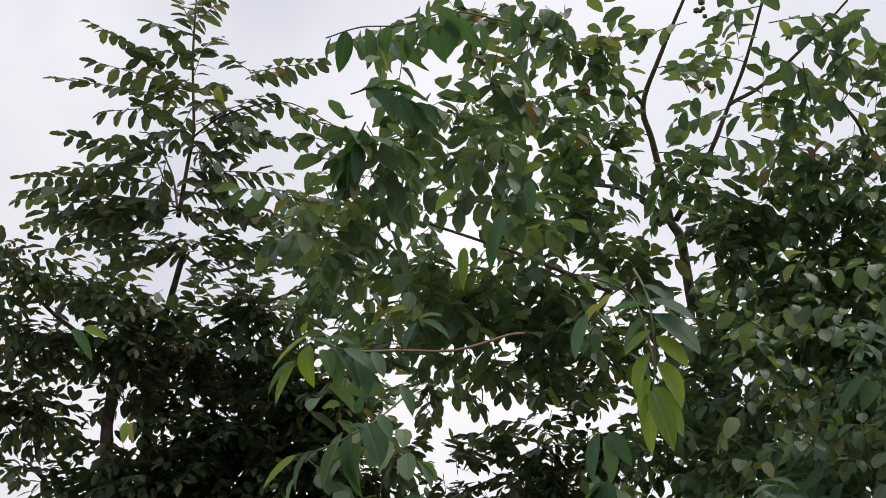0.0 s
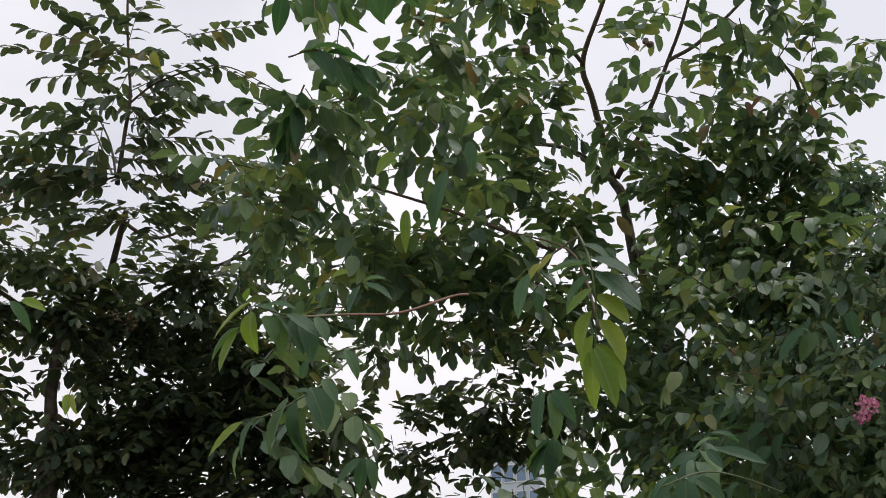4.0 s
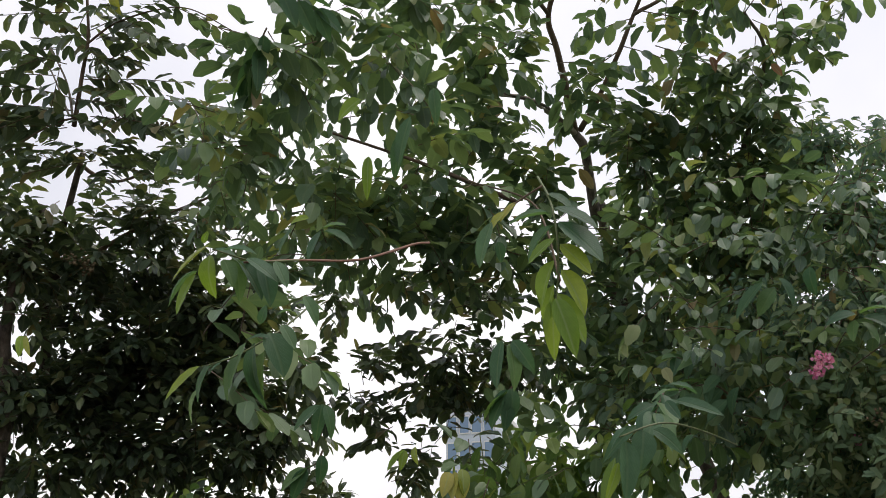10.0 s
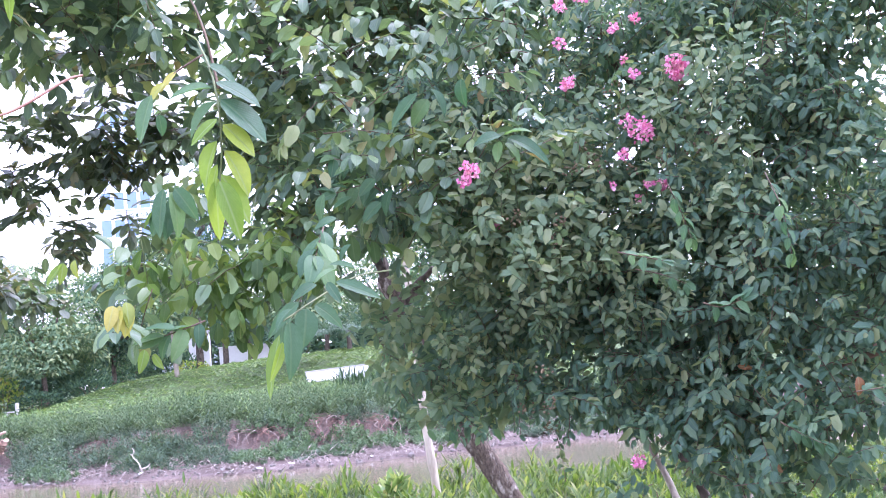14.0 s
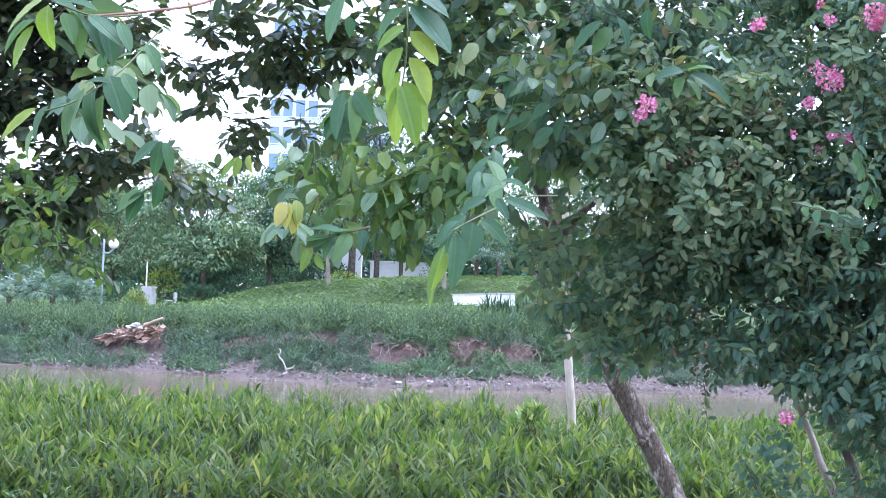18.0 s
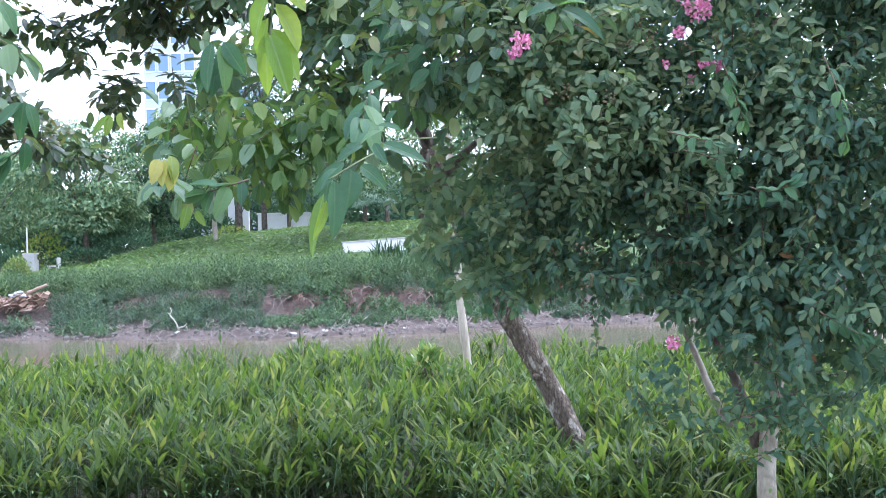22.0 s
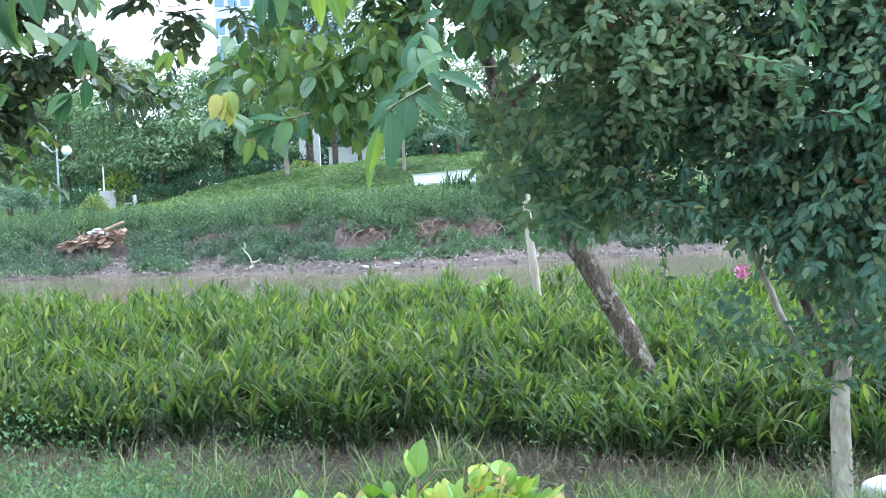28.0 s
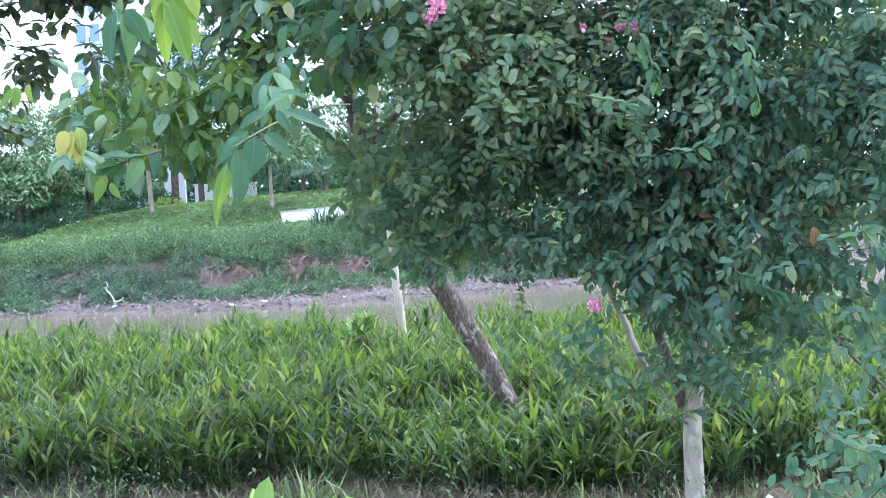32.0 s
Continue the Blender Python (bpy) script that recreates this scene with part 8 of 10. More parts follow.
for _ in range(620):
    x = random.uniform(0.42, 2.35)
    z = random.uniform(lerp_table(x, (0.4, 0.9, 1.3, 1.7, 2.3), (1.68, 1.48, 1.28, 1.12, 1.02)), lerp_table(x, (0.4, 0.8, 1.1, 2.3), (2.5, 3.1, 3.75, 3.85)))
    y = lerp_table(x, (0.4, 1.0, 1.5, 2.3), (5.95, 5.5, 5.0, 4.4)) + random.gauss(0.12, 0.16)
    lean = Vector((random.gauss(-0.2, 0.5), random.gauss(-0.7, 0.4), random.gauss(0.15, 0.5)))
    myrtle_leaves.spray((x, y, z), lean, random.uniform(0.14, 0.30), 0.026, 0.3, 0.3, 0.0025, 1.0 if z > 1.9 else 1.2, 0.2)
# extra pale shoots: colour in place of light where the crown shades itself
for _ in range(110):
    p = (random.uniform(0.3, 1.0), random.gauss(5.25, 0.14), random.uniform(2.05, 2.75))
    young_lit_shoots.spray(p, (random.gauss(-0.15, 0.5), random.gauss(-0.3, 0.3), random.gauss(0.6, 0.5)), random.uniform(0.12, 0.24), 0.025, 0.2, 0.3, 0.002, 1.3, 0.25)
flower_cluster(crape_myrtle, (1.27, 4.90, 2.94), 0.049, 91)
flower_cluster(crape_myrtle, (1.29, 4.90, 2.91), 0.037, 52)
flower_cluster(crape_myrtle, (1.12, 4.99, 2.69), 0.053, 78)
flower_cluster(crape_myrtle, (1.06, 4.99, 2.73), 0.029, 23)
flower_cluster(crape_myrtle, (1.04, 5.02, 2.60), 0.021, 20)
flower_cluster(crape_myrtle, (0.53, 5.63, 2.39), 0.027, 33)
flower_cluster(crape_myrtle, (0.89, 4.89, 3.28), 0.045, 33)
flower_cluster(crape_myrtle, (0.81, 4.92, 3.23), 0.025, 26)
flower_cluster(crape_myrtle, (0.80, 4.96, 3.08), 0.021, 20)
flower_cluster(crape_myrtle, (0.82, 5.00, 2.91), 0.021, 28)
flower_cluster(crape_myrtle, (1.11, 4.89, 3.15), 0.018, 18)
flower_cluster(crape_myrtle, (1.02, 4.91, 3.12), 0.016, 15)
flower_cluster(crape_myrtle, (1.10, 4.94, 2.93), 0.016, 13)
flower_cluster(crape_myrtle, (1.14, 5.02, 2.47), 0.018, 20)
flower_cluster(crape_myrtle, (1.19, 5.01, 2.46), 0.021, 23)
flower_cluster(crape_myrtle, (1.09, 5.04, 2.41), 0.014, 10)
flower_cluster(crape_myrtle, (1.06, 4.94, 2.99), 0.012, 10)
flower_cluster(crape_myrtle, (0.99, 5.04, 1.31), 0.027, 39)
flower_cluster(crape_myrtle, (0.83, 4.95, 2.91), 0.021, 26)
flower_cluster(crape_myrtle, (0.98, 5.01, 2.47), 0.010, 10)
flower_cluster(crape_myrtle, (0.37, 4.80, 2.54), 0.036, 45)
flower_cluster(crape_myrtle, (0.34, 4.80, 2.50), 0.022, 22)
seed_cluster(crape_myrtle, (0.29, 5.76, 2.73), 0.049, 16, 0.0060)
seed_cluster(crape_myrtle, (0.94, 5.57, 2.86), 0.048, 16, 0.0060)
seed_cluster(crape_myrtle, (0.55, 5.63, 1.72), 0.048, 16, 0.0060)
seed_cluster(crape_myrtle, (0.59, 5.52, 1.54), 0.047, 16, 0.0060)
seed_cluster(crape_myrtle, (1.31, 4.92, 2.59), 0.043, 16, 0.0060)
seed_cluster(crape_myrtle, (1.41, 4.89, 2.61), 0.043, 16, 0.0060)
seed_cluster(crape_myrtle, (0.85, 5.83, 2.87), 0.050, 16, 0.0060)
seed_cluster(crape_myrtle, (1.14, 5.57, 2.88), 0.048, 16, 0.0060)
seed_cluster(crape_myrtle, (1.38, 5.30, 2.94), 0.047, 16, 0.0060)
seed_cluster(crape_myrtle, (1.65, 5.17, 2.60), 0.046, 16, 0.0060)
seed_cluster(crape_myrtle, (0.72, 5.84, 1.43), 0.049, 16, 0.0060)
hanging_shoot(crape_myrtle, ((0.87, 4.45, 2.14), (0.93, 4.34, 2.11), (0.99, 4.23, 2.08)), 7, 0.06, DROOP, spread=0.7, slim=1.3, stem=0.0025)
hanging_shoot(crape_myrtle, ((1.02, 4.19, 2.35), (1.06, 4.20, 2.25), (1.09, 4.20, 2.15)), 8, 0.06, DROOP, spread=0.7, slim=1.3, stem=0.0025)
hanging_shoot(crape_myrtle, ((1.11, 4.21, 1.92), (1.17, 4.19, 1.90), (1.24, 4.17, 1.92)), 7, 0.07, DROOP, spread=0.7, slim=1.3, stem=0.0025)
hanging_shoot(crape_myrtle, ((0.96, 4.59, 2.08), (1.06, 4.57, 2.05), (1.14, 4.56, 2.01)), 6, 0.06, DROOP, spread=0.7, slim=1.3, stem=0.0025)
hanging_shoot(crape_myrtle, ((1.36, 4.15, 2.36), (1.38, 4.06, 2.21), (1.40, 4.07, 2.06)), 10, 0.06, DROOP, spread=0.7, slim=1.3, stem=0.0025)
hanging_shoot(crape_myrtle, ((1.51, 3.93, 1.58), (1.60, 3.90, 1.59), (1.68, 3.87, 1.61)), 6, 0.07, DROOP, spread=0.7, slim=1.3, stem=0.0025)
hanging_shoot(crape_myrtle, ((1.40, 4.39, 1.47), (1.47, 4.36, 1.42), (1.54, 4.33, 1.38)), 8, 0.06, DROOP, spread=0.7, slim=1.3, stem=0.0025)
hanging_shoot(crape_myrtle, ((1.52, 3.86, 0.97), (1.58, 3.82, 0.92), (1.64, 3.79, 0.90)), 8, 0.06, DROOP, spread=0.7, slim=1.3, stem=0.0025)
hanging_shoot(crape_myrtle, ((1.34, 3.97, 0.75), (1.42, 3.96, 0.79), (1.44, 3.96, 0.82)), 5, 0.06, DROOP, spread=0.7, slim=1.3, stem=0.0025)
big_leaf(crape_myrtle, (1.53, 3.93, 1.63), (0.10, -0.10, -1.00), (0.20, -0.85, 0.4), 0.07, ORANGE, 1, 1.30)
big_leaf(crape_myrtle, (1.52, 4.96, 1.26), (0.60, -0.10, -0.30), (-0.20, -0.85, 0.4), 0.07, ORANGE, 2, 1.00)
big_leaf(crape_myrtle, (1.46, 5.10, 1.67), (0.50, -0.10, -0.10), (-0.20, -0.85, 0.4), 0.07, ORANGE, 0, 1.00)
big_leaf(crape_myrtle, (0.14, 5.74, 1.47), (0.50, -0.10, -0.80), (-0.20, -0.85, 0.4), 0.07, DROOP, 0, 1.00)
big_leaf(crape_myrtle, (0.24, 5.74, 1.45), (0.50, -0.10, -0.80), (0.20, -0.85, 0.4), 0.07, DROOP, 1, 1.00)
big_leaf(crape_myrtle, (0.35, 5.74, 1.47), (0.50, -0.10, -0.80), (-0.20, -0.85, 0.4), 0.07, DROOP, 2, 1.00)
big_leaf(crape_myrtle, (0.45, 5.73, 1.45), (0.50, -0.10, -0.80), (0.20, -0.85, 0.4), 0.07, DROOP, 3, 1.00)
myrtle_leaves.grow(crape_myrtle, MYRTLE, TWIG)
young_lit_shoots.grow(crape_myrtle, YOUNGLITMYRTLE, FRESHSTEM, "young_leaves", "young_branchwork", "pale young leaves, some coloured to stand in for lit foliage")


# ---- reed bed along the near bank ----
def reed_front(x):
    """Where the near edge of the reeds runs."""
    return lerp_table(x, (-4, -1, 0.0, 0.6, 3), (7.8, 7.6, 7.3, 6.85, 6.8)) + 0.3 * noise.noise((x * 1.3, 0, 5)) + 0.12 * noise.noise((x * 5, 0, 8))


def reed_bed():
    # young gathers the upper blades, coloured paler as if lit by the sun
    near, far, young = [[], [], [], []], [[], [], [], []], [[], [], [], []]
    sv, sf = [], []
    rng = np.random.default_rng(4)
    for _ in range(11800):
        y = 6.7 + 8.2 * rng.random() ** 0.95
        x = rng.uniform(-0.48, 0.47) * (y + 0.5)
        front = reed_front(x)
        if y < front or y > 14.6 + 0.4 * noise.noise((x, 9, 0)):
            continue
        if noise.noise((x * 2.6, y * 1.5, 4)) < -0.26 and y > front + 0.5:
            continue
        rim = y < front + 1.5
        h = rng.uniform(0.34, 0.58) * (0.84 + 0.3 * noise.noise((x * 0.7, y * 0.7, 1)) + 0.42 * noise.noise((x * 2.3, y * 1.7, 6))) * (0.78 if y < front + 0.25 else 1.0) * (0.85 if y < 9 and 0.2 < x < 1.6 else 1.0)
        lean = Vector((rng.normal(0, 0.12), rng.normal(-0.03, 0.12), 1)).normalized()
        base = Vector((x, y, ground_z(x, y)))
        v, f = tube_data([base, base + lean * h], 0.005, 0.003, 3, 0, len(sv))
        sv += v
        sf += f
        k = int(rng.integers(8, 11)) if rim else int(rng.integers(6, 9))
        low = 0.22 if rim else 0.45
        for i in range(k):
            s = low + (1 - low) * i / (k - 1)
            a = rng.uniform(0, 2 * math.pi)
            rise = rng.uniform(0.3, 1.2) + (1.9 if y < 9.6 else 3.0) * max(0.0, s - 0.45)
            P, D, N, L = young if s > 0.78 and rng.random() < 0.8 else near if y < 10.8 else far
            P.append(base + lean * h * s)
            D.append((math.cos(a), math.sin(a), rise))
            N.append((-math.cos(a) * 0.7, -math.sin(a) * 0.7, 1.0))
            L.append(rng.uniform(0.13, 0.23) * (0.85 if s < 0.5 else 1.0))
    P, D, N, L = far
    for _ in range(2600):
        y = rng.uniform(7.2, 14.4)
        x = (0.47 * (y + 0.5) + 4.5 * rng.random()) * (1 if rng.random() < 0.5 else -1)
        for i in range(6):
            a = rng.uniform(0, 2 * math.pi)
            P.append((x + rng.normal(0, 0.06), y + rng.normal(0, 0.06), ground_z(x, y) + rng.uniform(0.1, 0.45)))
            D.append((math.cos(a), math.sin(a), rng.uniform(0.5, 2.0)))
            N.append((-math.cos(a) * 0.7, -math.sin(a) * 0.7, 1.0))
            L.append(rng.uniform(0.18, 0.3))
    bed = thing("reed_bed", (0, 10, 0), "dense bed of fresh green broad-bladed reeds", "reeds", kind="stuff")
    for (P, D, N, L), shape, mat in ((near, "lance", REED), (far, "lance_far", REED), (young, "lance", LITREED)):
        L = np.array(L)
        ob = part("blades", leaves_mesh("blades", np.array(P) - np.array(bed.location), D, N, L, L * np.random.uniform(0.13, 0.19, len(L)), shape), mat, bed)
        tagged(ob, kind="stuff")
    ob = part("stems", mesh_arrays("stems", [v - bed.location for v in sv], sf), HERB, bed)
    tagged(ob, kind="stuff")


reed_bed()


# ---- plants on the ground ----
def scatter(name, label, category, place_fn, count, mat, shape, size, ratio, lift, seed, blades=6, up=1.2, sink=0.0, rough=0.0):
    """A cover of small tufts: place_fn gives x, y and a density to be beaten."""
    rng = np.random.default_rng(seed)
    P, D, N, L = [], [], [], []
    for _ in range(count):
        x, y, keep = place_fn(rng)
        if keep <= 0 or rng.random() > keep:
            continue
        z = ground_z(x, y) - sink
        k = (0.55 + 0.7 * rng.random()) * (1 + rough * noise.noise((x * 0.9, y * 0.9, seed)))
        for _ in range(blades):
            a = rng.uniform(0, 2 * math.pi)
            P.append((x + rng.normal(0, 0.05), y + rng.normal(0, 0.05), z + rng.uniform(0, lift) * k))
            D.append((math.cos(a), math.sin(a), up * rng.uniform(0.5, 1.5)))
            N.append((-math.cos(a) * 0.7, -math.sin(a) * 0.7, 1.0))
            L.append(size * k * rng.uniform(0.7, 1.3))
    L = np.array(L)
    ob = new(name, leaves_mesh(name, P, D, N, L, L * ratio, shape))
    ob.data.materials.append(mat)
    return tagged(ob, label, category, kind="stuff")


def near_grass(rng):
    y = rng.uniform(4.7, 7.9)
    x = rng.uniform(-0.5, 0.5) * (y + 0.6)
    return x, y, (0.3 + 0.9 * noise.noise((x * 1.6, y * 1.6, 7)) + (0.75 if x > 0.25 and y < 6.7 else 0.1)) * (0 if y > reed_front(x) + 0.1 else 0.3 if y > reed_front(x) - 0.55 else 1.0)


def near_weeds(rng):
    y = rng.uniform(4.7, 7.8)
    x = rng.uniform(-0.5, 0.45) * (y + 0.6)
    edge = lerp_table(y, (4.7, 6.1, 6.7, 7.2), (1.0, 0.9, 0.25, 0.0))
    return x, y, (edge if x < -1.05 else 0.02) * (0.45 + 1.3 * noise.noise((x * 1.5, y * 1.5, 3)))


SCARPS = ((-3.9, 2.75, 0.75, 0.55), (-2.05, 2.75, 0.55, 0.65), (-0.75, 2.7, 0.9, 0.5), (-6.2, 3.0, 1.3, 0.3), (-8.4, 2.9, 0.6, 0.4), (1.4, 2.7, 0.7, 0.4))


def bare_scarp(x, s):
    """True on the eroded patches where brown earth and roots lie open."""
    wob = 1 + 0.5 * noise.noise((x * 1.7, s * 1.7, 5))
    return any(((x - cx) / rx) ** 2 + ((s - cs) / rs) ** 2 < wob for cx, cs, rx, rs in SCARPS)


def plumes(name, label, category, bases, n, size, ratio, mat, seed):
    """Upright herbs: every base (place, direction, height) carries n narrow leaves winding up its stalk."""
    rng = np.random.default_rng(seed)
    B = np.array([b[0] for b in bases])[:, None]
    A = np.array([b[1] for b in bases], dtype=float)
    A = (A / np.linalg.norm(A, axis=1, keepdims=True))[:, None]
    H = np.array([b[2] for b in bases])[:, None, None]
    m = len(bases)
    q = ((np.arange(n) + 0.5) / n)[None, :, None]
    turn = (np.arange(n) * 2.4)[None, :] + rng.uniform(0, 6.283, (m, 1)) + rng.normal(0, 0.4, (m, n))
    R = np.stack((np.cos(turn), np.sin(turn), 0 * turn), axis=2)
    lengths = size * (1.2 - 0.6 * q) * rng.uniform(0.7, 1.3, (m, n, 1)) * (0.6 + 0.8 * H)
    places = B + A * H * (0.22 + 0.78 * q) + R * 0.02
    dirs = A * 0.85 + R * (0.95 - 0.5 * q) + rng.normal(0, 0.12, (m, n, 3))
    ups = A * 0.8 - R * 0.6
    L = lengths.ravel()
    ob = new(name, leaves_mesh(name, places.reshape(-1, 3), dirs.reshape(-1, 3), ups.reshape(-1, 3), L, L * ratio, "sliver"))
    ob.data.materials.append(mat)
    return tagged(ob, label, category, kind="stuff")


def bank_herbs():
    """The belt of soft herbs on the shelf above the scarp, lower and paler towards the lawn."""
    rng = np.random.default_rng(25)
    bases, tips = [], []
    for _ in range(15500):
        x, s = rng.uniform(-25, 8), rng.uniform(2.9, 12)
        y = shore(x) + s
        low = lerp_table(x, (-24, -13, -8, -3, 2), (2.9, 3.0, 3.3, 3.3, 3.6)) + 0.35 * noise.noise((x * 0.8, 0, 31))
        back = 41.6 + 0.9 * noise.noise((x * 0.5, 0, 8)) + (1.6 if x < -12.5 else 0.0)
        if s < low or y > back or bare_scarp(x, s):
            continue
        if abs(x + 11.85) < 1.15 and y < 35.6:
            continue
        clump = 1 + 1.05 * noise.noise((x * 0.9, y * 0.7, 21)) + 0.4 * noise.noise((x * 2.3, y * 2.3, 22))
        if rng.random() > 0.35 + 0.62 * clump:
            continue
        h = max(0.16, lerp_table(y, (34, 38, 41), (0.62, 0.56, 0.34)) * clump * rng.uniform(0.7, 1.25))
        entry = ((x, y, ground_z(x, y) - 0.03), (rng.normal(0, 0.16), rng.normal(-0.06, 0.16), 1), h)
        (tips if y > back - 1.2 and rng.random() < 0.6 or rng.random() < 0.08 else bases).append(entry)
    plumes("bank_herbs", "soft bushy green herbs over the far bank", "herbs", bases, 17, 0.125, 0.27, GRASS, 1)
    plumes("pale_herbs", "paler yellow-green herbs along the lawn's edge", "herbs", tips, 15, 0.12, 0.27, COVER, 2)


def hill_cover(rng):
    x = rng.uniform(-24, 7)
    y = rng.uniform(40.8, 57)
    return x, y, 1.0 if x > -15 else 0.4


def open_turf(rng):
    x, y = rng.uniform(-9, 9), rng.uniform(-4.5, 7.0)
    inside = y > 4.6 and abs(x) < 0.52 * (y + 0.6)
    return x, y, 0 if inside or abs(x) + abs(y) < 0.5 else 0.5 + 0.9 * noise.noise((x * 0.7, y * 0.7, 17))


def leaf_litter(rng):
    y = rng.uniform(4.8, 8.0)
    x = rng.uniform(-0.5, 0.5) * (y + 0.6)
    return x, y, (0.9 if abs(y - reed_front(x)) < 0.6 else 0.35)


def dry_rim(rng):
    x = rng.uniform(-3.9, 3.5)
    return x, reed_front(x) + rng.uniform(-0.45, 0.12), 0.55 + noise.noise((x * 1.5, 0, 3))


def shore_twigs(rng):
    x = rng.uniform(-16, 8)
    return x, shore(x) + rng.uniform(0.1, 2.2), 0.75 + 0.9 * noise.noise((x * 0.8, 0, 3))


def scarp_roots(rng):
    x, s = rng.uniform(-9.2, 2.4), rng.uniform(2.0, 3.5)
    return x, shore(x) + s, 1.0 if bare_scarp(x, s) else 0.03


scatter("short_grass", "short patchy yellow-green grass on brown soil", "grass", near_grass, 9500, LAWN, "blade", 0.18, 0.06, 0.01, 21, 6, 1.5, rough=0.6)
scatter("turf", "worn rough turf along the near bank path", "grass", open_turf, 7000, LAWN, "blade", 0.14, 0.07, 0.01, 20, 5, 1.2, rough=0.6)
scatter("weeds", "soft light green feathery weeds on soil", "weeds", near_weeds, 16000, SOFTWEED, "flake", 0.026, 0.42, 0.34, 22, 13, 1.0, rough=1.3)
scatter("dead_leaves", "dry brown leaves and stalks on soil", "leaf litter", leaf_litter, 2600, DRY, "ovate", 0.055, 0.35, 0.012, 23, 2, 0.1)
scatter("dry_stalks", "dry brown stalks along the reed edge", "stalks", dry_rim, 2300, DRY, "blade", 0.2, 0.022, 0.05, 27, 5, 0.9)
scatter("driftwood_twigs", "grey dead twigs stranded on the mud", "twigs", shore_twigs, 2800, DRIFTTWIG, "blade", 0.34, 0.1, 0.1, 28, 3, 0.4)
scatter("hanging_roots", "tangle of dry brown roots on the eroded scarp", "roots", scarp_roots, 2200, REDROOT, "blade", 0.36, 0.085, 0.12, 29, 4, 0.15)
bank_herbs()
scatter("hill_cover", "low light green ground cover on slope", "ground cover", hill_cover, 15000, COVER, "sliver", 0.14, 0.35, 0.06, 26, 5, 0.6)


def bank_weeds():
    """Bushy weed mounds between the scarp and the water, leaving earth and mud bare."""
    rng = np.random.default_rng(24)
    dull, bright = [], []
    made = 0
    while made < 370:
        x = rng.uniform(-20, 8)
        lo = lerp_table(x, (-20, -9, -7, -4.5, -3, 2, 8), (0.35, 0.6, 1.1, 1.3, 1.0, 1.1, 1.2))
        s = rng.uniform(lo, 3.4)
        y = shore(x) + s
        if bare_scarp(x, s) or noise.noise((x * 0.7, y * 0.6, 41)) > (0.42 if x < -8 else 0.26):
            continue
        if abs(x + 11.85) < 1.15 and 33.7 < y < 35.6:
            continue
        made += 1
        r = rng.uniform(0.22, 0.55)
        h = rng.uniform(0.22, 0.6) * lerp_table(s, (lo, 2.0, 3.4), (0.6, 0.8 if x > -4.6 else 1.3, 0.9))
        kind = bright if -4.6 < x < 1 and rng.random() < 0.75 or rng.random() < 0.12 else dull
        for _ in range(int(85 * r)):
            a, k = rng.uniform(0, 2 * math.pi), math.sqrt(rng.random())
            bx, by = x + r * k * math.cos(a), y + 0.8 * r * k * math.sin(a)
            top = h * (math.sqrt(max(0.1, 1 - k * k)) + 0.3 * noise.noise((bx * 4, by * 4, 2)))
            kind.append(((bx, by, ground_z(bx, by) - 0.03), (math.cos(a) * k * 0.8 + rng.normal(0, 0.15), math.sin(a) * k * 0.8 - 0.1, 1), max(0.12, top)))
    plumes("bank_weeds", "bushy grey-green weed mounds on the muddy bank", "weeds", dull, 13, 0.115, 0.32, BANKWEED, 3)
    plumes("leafy_weeds", "low fresh green leafy weeds under the scarp", "weeds", bright, 11, 0.115, 0.5, HERB, 4)


bank_weeds()


def exposed_roots():
    ob = thing("exposed_roots", (-2.0, 34.0, 0.2), "bare brown roots hanging over the eroded scarp", "roots")
    rng = random.Random(19)
    for cx, cs, rx, rs in SCARPS[:3] * 3:
        for _ in range(4):
            x, s = cx + rng.uniform(-0.8, 0.8) * rx, cs + rs * rng.uniform(0.3, 0.9)
            pts = []
            for k in range(5):
                y = shore(x) + s
                pts.append((x, y - 0.05, ground_z(x, y) + 0.05 + 0.12 * math.sin(k * 0.8)))
                x += rng.uniform(-0.22, 0.22)
                s -= rs * rng.uniform(0.1, 0.45)
            limb("root", ob, pts, 0.011, 0.006, REDROOT if rng.random() < 0.6 else DRIFTTWIG, "", 5, 0.2, 3)


exposed_roots()


